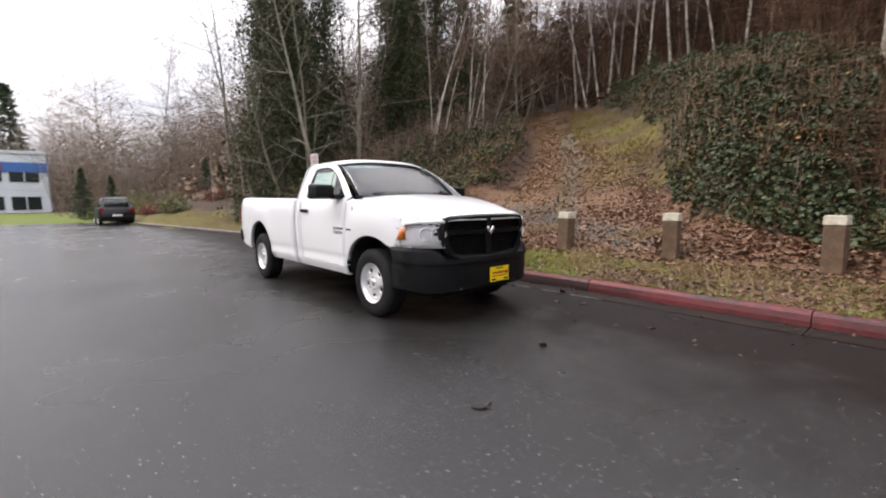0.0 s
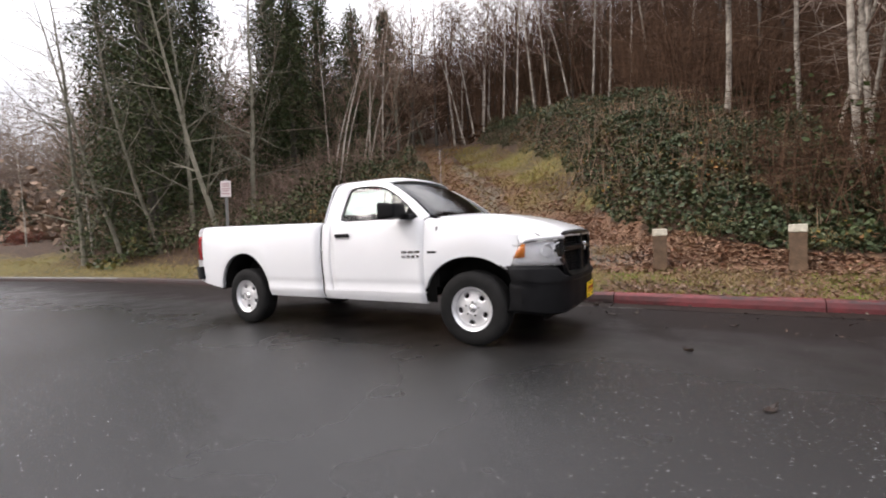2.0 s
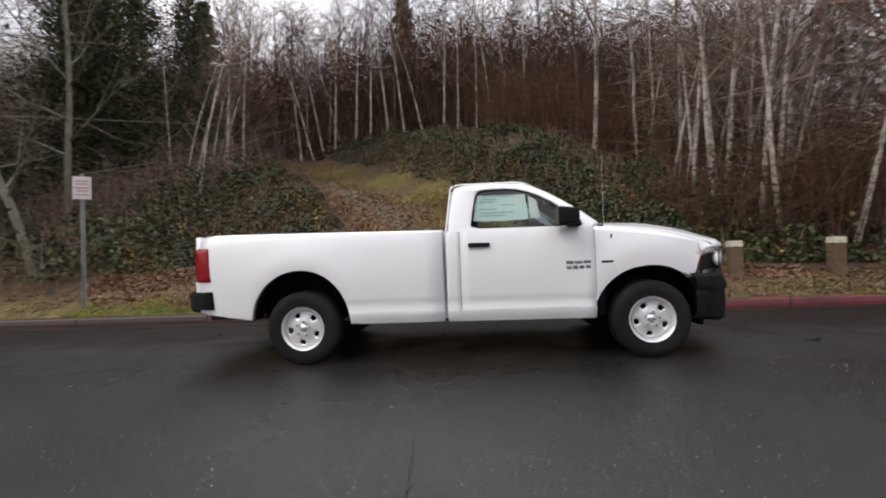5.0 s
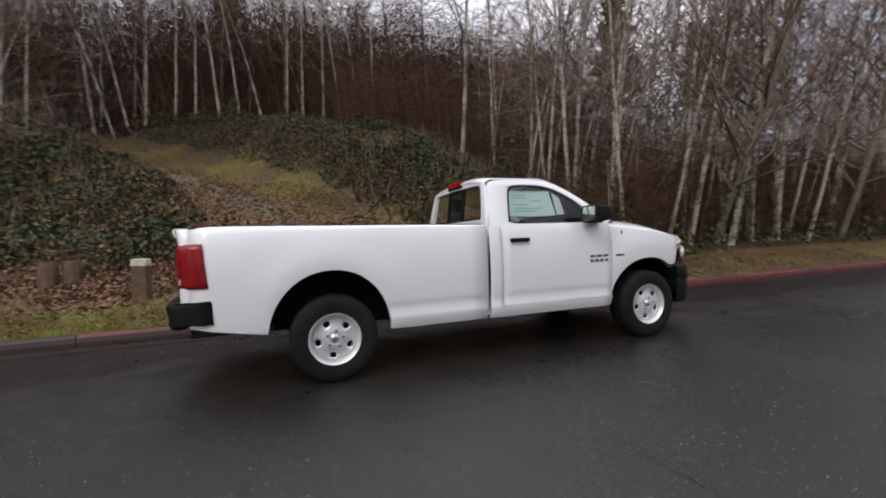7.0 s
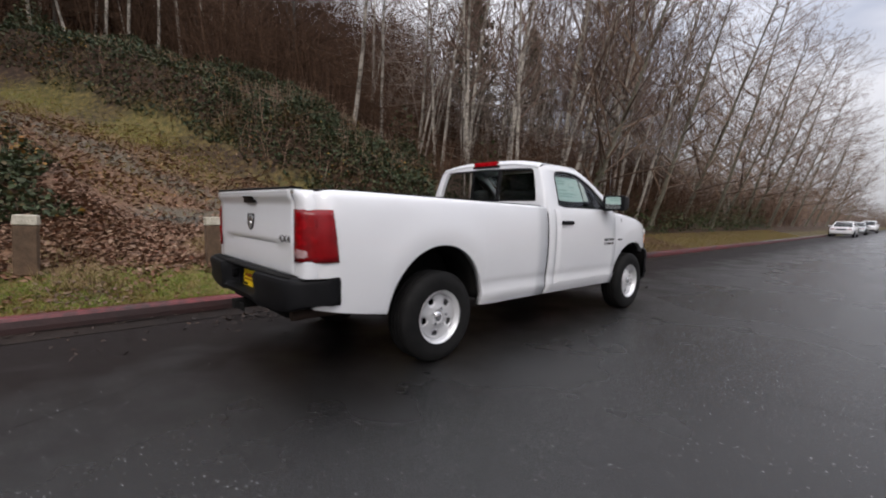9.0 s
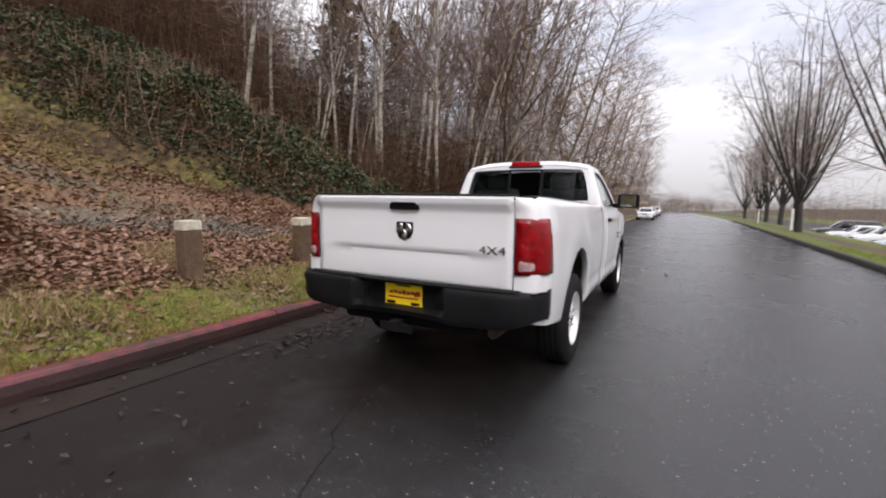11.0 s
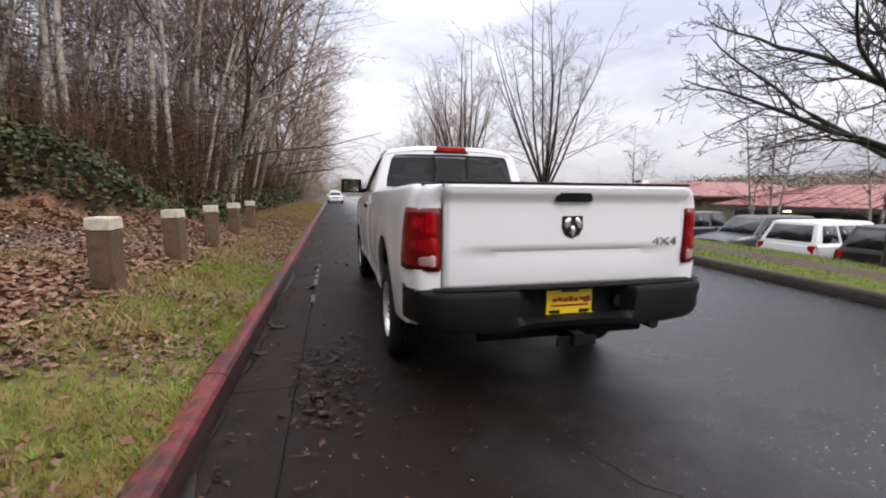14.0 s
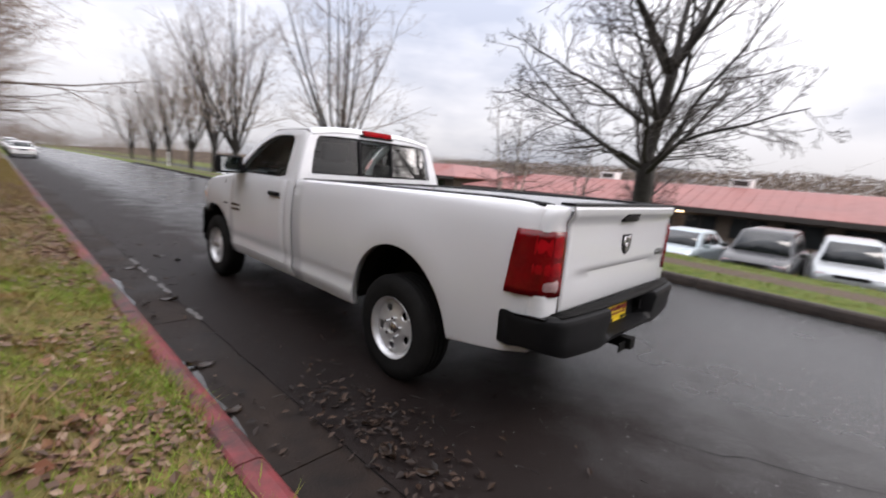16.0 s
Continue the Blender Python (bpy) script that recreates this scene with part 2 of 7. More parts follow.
def part(name, bm, material, parent, label="", smooth=False, bevel=0.0, segments=2):
    """Links a bmesh as one mesh object under a thing or a part."""
    if bevel:
        bmesh.ops.bevel(bm, geom=[e for e in bm.edges if len(e.link_faces) == 2 and e.calc_face_angle(0) > 0.5], offset=bevel,
                        segments=segments, affect="EDGES", profile=0.6, clamp_overlap=True)
    me = bpy.data.meshes.new(name)
    bmesh.ops.recalc_face_normals(bm, faces=bm.faces)
    bm.to_mesh(me)
    bm.free()
    me.materials.append(material)
    if smooth:
        me.polygons.foreach_set("use_smooth", [True] * len(me.polygons))
        me.set_sharp_from_angle(angle=radians(38))
    ob = new(name, me)
    ob.parent = parent
    if label:
        ob["label"] = label
    return ob


def box(sx, sy, sz, x=0, y=0, z=0, bm=None, rot=None):
    """A box of that size with its centre at x, y, z."""
    bm = bm or bmesh.new()
    m = Matrix.Translation((x, y, z)) @ (rot.to_4x4() if rot else Matrix()) @ Matrix.Diagonal((sx, sy, sz, 1))
    bmesh.ops.create_cube(bm, size=1, matrix=m)
    return bm


def cyl(r1, r2, h, m=None, n=24, bm=None):
    bm = bm or bmesh.new()
    bmesh.ops.create_cone(bm, cap_ends=True, segments=n, radius1=r1, radius2=r2, depth=h, matrix=m or Matrix())
    return bm


def sstep(a, b, x):
    t = np.clip((x - a) / (b - a), 0, 1)
    return t * t * (3 - 2 * t)


def wave(x, y, s=1.0, k=0.0):
    """Smooth uneven waves, between about -1 and 1."""
    x, y = x * s, y * s
    return (np.sin(1.7 * x + 1.3 * np.sin(0.9 * y + k) + k) + np.sin(1.3 * y + 1.1 * np.sin(1.2 * x + 2 * k) + 2.1) + np.sin(0.8 * (x + y) + 1.7 * np.sin(0.7 * (x - y)) + k)) / 3


# ---- lie of the land ----
KERB_Y = 2.1
FAR_KERB_Y = -5.15


def kerb_y(x):
    return KERB_Y - 0.13 * (np.sqrt(np.clip(-8.5 - x, 0, 26) ** 2 + 1) - 1)


def far_kerb_y(x):
    return FAR_KERB_Y - 0.11 * np.clip(x, -8, 6) - 0.045 * np.clip(x - 6, 0, 60) - 0.9 * (np.sqrt(np.clip(-3 - x, 0, 40) ** 2 + 1) - 1)


def trail_x(y):
    return np.interp(y, [2, 5, 8, 12, 16, 21.4, 27], [2.2, 1.6, 0.3, -2.0, -5.0, -8.8, -14])


def trail_right(y):
    """Width of the open ground from the trail's middle to the ivy bank on its right."""
    return np.interp(y, [3, 5, 8, 10, 12, 16, 21.4, 27], [4.2, 3.6, 3.4, 3.5, 4.2, 4.4, 4.3, 4.2])


def trail_left(y):
    return np.interp(y, [3, 8, 12, 21], [3.5, 2.6, 2.5, 3.2])


def land(x, y):
    """Height of the ground off the road."""
    x, y = np.asarray(x, dtype=float), np.asarray(y, dtype=float)
    u = np.clip(y - kerb_y(x) - 1.45, 0, 200)
    verge = 0.13 + 0.28 * np.clip((y - kerb_y(x) - 0.15) / 1.35, 0, 1)
    far = 0.42 * np.clip(u - 16, 0, 45)
    v = np.clip(u, 0, 16)
    right = 0.62 * v - 0.0105 * v * v + 0.16 * np.clip(u - 16, 0, 6) + 0.42 * np.clip(u - 22, 0, 45)
    left = 0.49 * v - 0.006 * v * v + far
    strip = 0.22 * v + 0.006 * v * v + far * (1 - 0.85 * sstep(8, 18, x - 0.6 * y))
    west = 0.17 * v + 0.004 * v * v + 0.8 * far
    trail = np.interp(v, [0, 2, 4.5, 6.5, 8.3, 12, 16], [0, 0.42, 1.12, 1.82, 2.55, 3.85, 5.1]) + 0.95 * far
    side = x - trail_x(y)
    bank = np.where(side > 0, right, left)
    bank = bank + (strip - bank) * sstep(5.5, 10.5, x)
    bank = bank + (west - bank) * sstep(-9, -15, x)
    on = np.exp(-(side / np.where(side > 0, trail_right(y), trail_left(y))) ** 10)
    z = bank + (trail - bank) * on
    rough = (1 - on) * sstep(0.3, 2.5, u) * (0.22 * wave(x, y, 0.9) + 0.09 * wave(x, y, 2.7, 1.0))
    north = verge + z + rough * np.where(x > 9, 0.5, 1)
    d = far_kerb_y(x) - y
    south = -0.06 + 0.19 * np.clip((d - 0.03) / 0.1, 0, 1) + 0.05 * sstep(0.15, 1.0, d) - 1.25 * sstep(2.3, 4.6, d) - 1.1 * sstep(5, 28, d) + 9 * sstep(70, 260, d)
    west_end = 0.08 + sstep(-38, -52, x) * 0.3 + 9 * sstep(-66, -190, x)
    mid = -0.06 + 0 * x
    z = np.where(y > kerb_y(x) + 0.05, north, np.where(d > 0.0, south, mid))
    return np.where(x < -33, np.maximum(z, west_end + 0.05), z)


def ivy_area(x, y):
    side = x - trail_x(y)
    d = y - kerb_y(x)
    right = (side > trail_right(y) * 0.87 + 0.25 * wave(x, y, 1.8)) & (d > np.interp(x, [4, 5, 6.8, 8], [2.9, 2.75, 1.95, 1.7]) + 0.25 * wave(x, y, 1.1))
    left = (side < -trail_left(y) - np.interp(y, [4, 6, 9, 13], [1.2, 0.4, 0.0, -0.1]) + 0.5 * wave(x, y, 1.8)) & (d > 2.6 + 0.5 * wave(x, y, 1.3))
    return np.where(right | left, 1.0, 0.0)


def grid_axis(stops):
    out = []
    for (a, s), (b, _) in zip(stops, stops[1:]):
        out += list(np.arange(a, b - 1e-6, s))
    return np.array(out + [stops[-1][0]])


gx = grid_axis([(-900, 60), (-120, 10), (-40, 2.5), (-14, 0.4), (18, 0.8), (40, 2.5), (100, 12), (200, 80), (1100, 80)])
gy = grid_axis([(-900, 70), (-120, 12), (-40, 2), (-12, 0.5), (-8.5, 0.09), (-4.6, 0.5), (1.5, 0.07), (2.5, 0.3), (24, 1.0), (40, 3), (90, 15), (200, 80), (900, 80)])
X, Y = np.meshgrid(gx, gy)
Z = land(X, Y)
nx, ny = len(gx), len(gy)
idx = np.arange(nx * ny).reshape(ny, nx)
GF = np.stack([idx[:-1, :-1], idx[:-1, 1:], idx[1:, 1:], idx[1:, :-1]], -1).reshape(-1, 4)
xs_, ys_ = X.ravel(), Y.ravel()
du = ys_ - kerb_y(xs_)
side_ = xs_ - trail_x(ys_) + 0.3 * wave(xs_, ys_, 1.5)
off = np.abs(side_)
inside = sstep(-1.1, -0.6, side_ / trail_left(ys_)) * sstep(1.1, 0.85, side_ / trail_right(ys_))
turf = sstep(2.1, 1.3, du + 0.3 * wave(xs_, ys_, 1.3)) * (du > 0) + (0.55 + 0.35 * wave(xs_, ys_, 1.1, 2.0)) * sstep(0.1, 0.9, side_) * inside * sstep(4.5, 6.5, du) * sstep(24, 19, du)
turf = np.maximum(turf, 0.45 * sstep(-6, -9, xs_) * (du > 0) * sstep(3.5, 2, du) + 0.5 * sstep(-16, -20, xs_) * (du > 0) * sstep(5, 3.5, du))
turf = np.where((xs_ < -3.5) & (xs_ > -18), turf * 0.6, turf)
turf = np.where((xs_ > 2) & (du > 0) & (du < 2.2), turf * (1 - 0.5 * sstep(3, 5, xs_)), turf)
litter = np.maximum(sstep(1.1, 1.8, du), 0.6 * sstep(3, 5, xs_) * (du > 0.1)) * sstep(6.5, 4, du) * sstep(9, 7.5, xs_) * sstep(-8, -6, xs_) + 0.5 * sstep(2.8, 1.8, off) * sstep(1.5, 2, du) * sstep(16, 13, du)
litter = np.maximum(litter, 0.65 * inside * sstep(1.6, 2.4, du) * sstep(0.6, -0.2, side_ - 4 * sstep(7, 4, du)) * sstep(26, 20, du))
litter = litter * (1 - 0.9 * ivy_area(xs_, ys_))
apron = (ys_ - 4.45) * 0.92 + (xs_ - 3.9) * 0.39
gravel = 0.8 * sstep(0.75, 0.3, off) * sstep(2.0, 3.0, du) * sstep(20, 14, du) + 0.9 * np.exp(-(apron / 0.6) ** 4) * sstep(-1.8, -0.6, xs_) * sstep(5.2, 4.0, xs_)
lawn = ((du < 0) | ((xs_ < -33) & (ys_ < 3))).astype(float) * sstep(-62, -56, xs_) * sstep(62, 52, far_kerb_y(xs_) - ys_)
mulch = np.exp(-(((far_kerb_y(xs_) - ys_) - 1.25) / 0.4) ** 4) * (du < -1)
paved = sstep(3.4, 4.2, far_kerb_y(xs_) - ys_) * sstep(34, 30, far_kerb_y(xs_) - ys_) * (xs_ > -30)


def ground_material():
    m = bpy.data.materials.new("mixed_ground")
    m.use_nodes = True
    nt = m.node_tree
    b = nt.nodes["Principled BSDF"]
    N, L = nt.nodes.new, nt.links.new
    co = N("ShaderNodeTexCoord")

    def noise(scale, detail=5):
        n = N("ShaderNodeTexNoise")
        n.inputs["Scale"].default_value, n.inputs["Detail"].default_value = scale, detail
        L(co.outputs["Object"], n.inputs["Vector"])
        return n.outputs["Fac"]

    fine, mid, coarse = noise(28), noise(6), noise(0.8)

    def two(c1, c2, fac):
        r = N("ShaderNodeValToRGB")
        r.color_ramp.elements[0].position, r.color_ramp.elements[1].position = 0.33, 0.68
        r.color_ramp.elements[0].color, r.color_ramp.elements[1].color = (*c1, 1), (*c2, 1)
        L(fac, r.inputs["Fac"])
        return r.outputs["Color"]

    col = two((0.022, 0.014, 0.008), (0.075, 0.042, 0.024), mid)
    for key, c1, c2, fac in (("turf", (0.065, 0.07, 0.014), (0.17, 0.125, 0.045), mid), ("litter", (0.07, 0.04, 0.024), (0.24, 0.135, 0.08), fine), ("gravel", (0.085, 0.07, 0.048), (0.16, 0.135, 0.1), fine),
                             ("lawn", (0.06, 0.095, 0.012), (0.14, 0.16, 0.03), mid), ("mulch", (0.06, 0.04, 0.028), (0.14, 0.10, 0.075), fine), ("paved", (0.03, 0.03, 0.031), (0.065, 0.063, 0.062), coarse)):
        at = N("ShaderNodeAttribute")
        at.attribute_name = key
        br = N("ShaderNodeMath")
        br.operation = "MULTIPLY_ADD"
        L(mid, br.inputs[0])
        br.inputs[1].default_value = 0.9
        br.inputs[2].default_value = -0.45
        ad = N("ShaderNodeMath")
        L(at.outputs["Fac"], ad.inputs[0])
        L(br.outputs[0], ad.inputs[1])
        mr = N("ShaderNodeMapRange")
        mr.inputs["From Min"].default_value, mr.inputs["From Max"].default_value = 0.3, 0.7
        L(ad.outputs[0], mr.inputs["Value"])
        mx = N("ShaderNodeMixRGB")
        L(mr.outputs["Result"], mx.inputs[0])
        L(col, mx.inputs[1])
        L(two(c1, c2, fac), mx.inputs[2])
        col = mx.outputs["Color"]
    L(col, b.inputs["Base Color"])
    b.inputs["Roughness"].default_value = 0.85
    b.inputs["Specular IOR Level"].default_value = 0.25
    bp = N("ShaderNodeBump")
    bp.inputs["Strength"].default_value, bp.inputs["Distance"].default_value = 0.7, 0.03
    L(fine, bp.inputs["Height"])
    L(bp.outputs["Normal"], b.inputs["Normal"])
    return m


M_ground = ground_material()
ground = new("ground", mesh_np("ground", np.stack([X, Y, Z], -1).reshape(-1, 3), GF, M_ground, True))
for key, values in (("turf", turf), ("litter", litter), ("gravel", gravel), ("lawn", lawn), ("mulch", mulch), ("paved", paved)):
    ground.data.attributes.new(key, "FLOAT", "POINT").data.foreach_set("value", np.clip(values, 0, 1).astype(np.float32))
tagged(ground, "rising wooded bank and grass verges beside the road", "ground", kind="structure")


# road: sheet with a thin edge, from the west bend to far east
rx = grid_axis([(-36, 2), (-10, 1), (20, 5), (60, 20), (420, 20)])
RV, RF = [], []
for x in rx:
    a, b = float(far_kerb_y(x)), float(kerb_y(x)) - 0.42
    if x < -30:
        a = a - (-30 - x) * 0.35
    for s in np.linspace(0, 1, 9):
        RV.append((x, a + (b - a) * s, 0.0))
for i in range(len(rx) - 1):
    for j in range(8):
        RF.append((i * 9 + j, (i + 1) * 9 + j, (i + 1) * 9 + j + 1, i * 9 + j + 1))
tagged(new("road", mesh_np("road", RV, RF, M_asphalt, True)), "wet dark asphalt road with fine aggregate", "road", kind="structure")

# concrete gutter in lengths and red kerb in lengths, with open joints
kx = grid_axis([(-46, 1.0), (60, 1.0)])
gutter = thing("gutter", "wet worn concrete gutter along the kerb", "gutter", kind="structure")
kerb = thing("kerb", "concrete kerb with worn dark red paint", "kerb", kind="structure")
far_kerb = thing("far_kerb", "dark stained concrete kerb below a lawn", "kerb", kind="structure")


def bar_along(name, x0, x1, profile, mat, parent, base, steps=4, face=None, rows_face=()):
    xs = np.linspace(x0, x1, steps)
    n = len(profile)
    V = [(x, float(base(x)) + o, z) for x in xs for o, z in profile]
    F = [(i * n + j, i * n + (j + 1) % n, (i + 1) * n + (j + 1) % n, (i + 1) * n + j) for i in range(steps - 1) for j in range(n)]
    me = bpy.data.meshes.new(name)
    me.from_pydata(V, [], F + [tuple(range(n))[::-1], tuple((steps - 1) * n + j for j in range(n))])
    me.materials.append(mat)
    if face:
        me.materials.append(face)
        for i, poly in enumerate(me.polygons):
            if i < (steps - 1) * n and i % n in rows_face:
                poly.material_index = 1
    return under(name, me, parent)


KP = [(-0.02, -0.1), (-0.015, 0.05), (0.0, 0.115), (0.02, 0.14), (0.05, 0.15), (0.13, 0.15), (0.15, 0.14), (0.155, -0.1)]
GP = [(-0.43, -0.1), (-0.43, 0.004), (-0.02, -0.004), (-0.02, -0.1)]
for x0 in np.arange(-33, 57, 2.5):
    bar_along("kerb_length", x0 + 0.006, x0 + 2.494, KP, (M_kerb_face if x0 < -5 else M_kerb_red) if -12 < x0 < 26 else M_kerb_grey, kerb, kerb_y, 4, M_kerb_face_red if x0 > 3 else M_kerb_face, (0, 1))
    bar_along("gutter_length", x0 + 0.005, x0 + 2.495, GP, M_concrete, gutter, kerb_y)
    bar_along("kerb_length", x0 + 0.006, x0 + 2.494, [(-o, z) for o, z in KP][::-1], M_kerb_far, far_kerb, far_kerb_y)


# ---- plants ----
class Tubes:
    """Collects tapered tubes as one mesh."""

    def __init__(self):
        self.v, self.f = [], []

    def add(self, pts, radii, sides=5):
        base = len(self.v)
        for i, (p, r) in enumerate(zip(pts, radii)):
            d = (pts[min(i + 1, len(pts) - 1)] - pts[max(i - 1, 0)]).normalized()
            u = d.orthogonal().normalized()
            w = d.cross(u)
            for k in range(sides):
                a = math.tau * k / sides
                self.v.append(p + (u * math.cos(a) + w * math.sin(a)) * r)
        for i in range(len(pts) - 1):
            for k in range(sides):
                a, b = base + i * sides + k, base + i * sides + (k + 1) % sides
                self.f.append((a, b, b + sides, a + sides))

    def mesh(self, name, mat):
        return mesh_np(name, [tuple(v) for v in self.v], self.f, mat, True)


def limb(rnd, p, d, length, n, wander, lift):
    """A wandering line from p along d; lift bends it up (or down)."""
    pts, d = [p.copy()], d.normalized()
    for _ in range(n):
        d = (d + Vector((rnd.uniform(-wander, wander), rnd.uniform(-wander, wander), rnd.uniform(-wander, wander) + lift))).normalized()
        pts.append(pts[-1] + d * (length / n))
    return pts


def along(pts, t):
    f = t * (len(pts) - 1)
    i = min(int(f), len(pts) - 2)
    return pts[i].lerp(pts[i + 1], f - i), (pts[i + 1] - pts[i]).normalized()


def branch_out(rnd, crown, pts, r, count, t0, length, angle, lift, levels, sides=3, wander=0.12):
    for i in range(count):
        t = t0 + (1 - t0) * (i + rnd.random()) / count
        p, d = along(pts, min(t, 0.99))
        az = rnd.uniform(0, math.tau)
        u = d.orthogonal().normalized()
        w = d.cross(u)
        side = u * math.cos(az) + w * math.sin(az)
        a = radians(angle * rnd.uniform(0.75, 1.25))
        ln = length * (1.15 - 0.75 * t) * rnd.uniform(0.6, 1.25)
        rr = r * (1 - 0.75 * t) * 0.5 + 0.002
        sub = limb(rnd, p, d * math.cos(a) + side * math.sin(a), ln, (3 if levels > 1 else 2) if levels > 0 else 1, wander, lift)
        crown.add(sub, [max(0.005, rr * (1 - 0.85 * k / (len(sub) - 1))) for k in range(len(sub))], sides if levels > 0 else 3)
        if levels > 0:
            branch_out(rnd, crown, sub, max(rr, 0.009), 5 if levels > 1 else 4, 0.2, ln * 0.55, 42, lift * 0.6, levels - 1, 3, wander)


def tree(name, label, seed, height, radius, bark, twig, count=16, t0=0.35, reach=0.22, angle=45, lift=0.05, levels=2, lean=(0, 0), wander=0.03, group="", stems=1):
    rnd = random.Random(seed)
    ob = thing(name, label, "tree", group)
    trunk, crown = Tubes(), Tubes()
    for s in range(stems):
        d = Vector((lean[0] + (rnd.uniform(-0.16, 0.16) if stems > 1 else 0), lean[1] + (rnd.uniform(-0.16, 0.16) if stems > 1 else 0), 1))
        h = height * (1 if s == 0 else rnd.uniform(0.75, 1))
        pts = limb(rnd, Vector((rnd.uniform(-0.2, 0.2) * (s > 0), rnd.uniform(-0.2, 0.2) * (s > 0), -0.3)), d, h, 12, wander, 0.01)
        rs = [radius * (1.25 if k == 0 else 1) * (1 - 0.88 * k / 12) for k in range(13)]
        trunk.add(pts, rs, 8)
        branch_out(rnd, crown, pts, radius, count, t0, height * reach, angle, lift, levels)
    under("trunk", trunk.mesh("trunk", bark), ob)
    under("crown", crown.mesh("crown", twig), ob)
    return ob


def plant(src, x, y, turn, scale=1.0, sink=0.05):
    ob = copy_thing(src, pose(x, y, float(land(x, y)) - sink, 0, 0, turn))
    ob.scale = (scale, scale, scale)
    return ob


def first(src, x, y, turn, scale=1.0, sink=0.05):
    src.matrix_world = pose(x, y, float(land(x, y)) - sink, 0, 0, turn)
    src.scale = (scale, scale, scale)


rng = np.random.default_rng(5)


def quads(P, size, up=0.6, aspect=0.7, gen=None):
    """Small leaves at P: rhombs turned at random, partly facing up."""
    g = gen or rng
    n = len(P)
    N = g.normal(size=(n, 3))
    N[:, 2] = np.abs(N[:, 2]) + up * 2
    N /= np.linalg.norm(N, axis=1)[:, None]
    A = np.cross(N, g.normal(size=(n, 3)))
    A /= np.linalg.norm(A, axis=1)[:, None] + 1e-9
    B = np.cross(N, A)
    s = np.asarray(size).reshape(-1, 1) * np.ones((n, 1))
    V = np.stack([P - A * s, P + B * s * aspect + N * s * 0.15, P + A * s, P - B * s * aspect + N * s * 0.15], 1).reshape(-1, 3)
    return V, np.arange(4 * n).reshape(n, 4)


def prisms(P0, P1, r0, r1):
    """Thin three-sided sticks from P0 to P1."""
    n = len(P0)
    D = P1 - P0
    D /= np.linalg.norm(D, axis=1)[:, None] + 1e-9
    U = np.cross(D, rng.normal(size=(n, 3)))
    U /= np.linalg.norm(U, axis=1)[:, None] + 1e-9
    W = np.cross(D, U)
    rings = []
    for P, r in ((P0, r0), (P1, r1)):
        r = np.asarray(r).reshape(-1, 1) * np.ones((n, 1))
        for k in range(3):
            a = math.tau * k / 3
            rings.append(P + (U * math.cos(a) + W * math.sin(a)) * r)
    V = np.stack(rings, 1).reshape(-1, 3)
    F = np.stack([np.stack([6 * np.arange(n) + k, 6 * np.arange(n) + (k + 1) % 3, 6 * np.arange(n) + 3 + (k + 1) % 3, 6 * np.arange(n) + 3 + k], 1) for k in range(3)], 1).reshape(-1, 4)
    return V, F


def scatter(n, x0, x1, y0, y1, keep):
    x, y = rng.uniform(x0, x1, n), rng.uniform(y0, y1, n)
    m = rng.random(n) < keep(x, y)
    return x[m], y[m]


def stuff(name, V, F, mat, label, category):
    return tagged(new(name, mesh_np(name, V, F, mat)), label, category, kind="stuff")


# birches: four kinds, then copies
birches = [tree("birch_tree", "slender bare birch with pale flaking trunk", 11 + i, h, r, M_birch, M_twig, c, 0.3, 0.24, 44, 0.05, 2, ln, 0.05, "birches on the bank")
           for i, (h, r, c, ln) in enumerate(((13.5, 0.08, 20, (0.03, 0.0)), (12.0, 0.07, 18, (-0.07, 0.03)), (14.5, 0.085, 22, (0.17, -0.07)), (11.0, 0.058, 16, (0.24, -0.06))))]
used = set()


def birch(i, x, y, turn, scale=1.0):
    if i in used:
        return plant(birches[i], x, y, turn, scale)
    used.add(i)
    first(birches[i], x, y, turn, scale)


crest = [(-10.2, 25.3), (-9.1, 25.0), (-8.5, 25.4), (-7.7, 25.1), (-6.2, 25.2), (-5.1, 25.0), (-3.7, 25.3), (-2.5, 24.9), (-1.05, 25.2), (0.1, 25.0), (1.1, 25.3), (2.4, 25.0), (3.65, 25.2), (4.9, 24.9), (5.8, 25.3)]
rnd = random.Random(3)
for x, y in crest:
    birch(rnd.choice((0, 0, 1, 1, 3)), x, y, rnd.uniform(150, 230), rnd.uniform(1.05, 1.3))
for k in range(26):
    birch(rnd.choice((0, 1, 3)), rnd.uniform(-14, 9), rnd.uniform(26.5, 34), rnd.uniform(150, 230), rnd.uniform(0.9, 1.2))
for x, y in ((-9.0, 10.2), (-9.3, 11.2), (-9.7, 13.9), (-8.6, 12.6), (-8.2, 13.2), (-10.4, 11.8), (-10.6, 14.5), (-7.9, 9.4)):
    birch(rnd.choice((0, 1, 3)), x, y, rnd.uniform(0, 360), rnd.uniform(0.7, 0.95))
near = [(8.7, 7.3), (9.0, 7.6), (9.45, 8.2), (8.85, 5.7), (9.1, 5.3), (8.9, 9.0), (9.6, 10.0), (9.8, 6.6), (10.6, 5.3), (11.3, 5.1), (11.6, 5.6), (12.0, 7.0), (12.8, 4.9), (13.1, 5.4), (14.0, 5.0), (14.3, 6.3), (15.2, 5.0)]
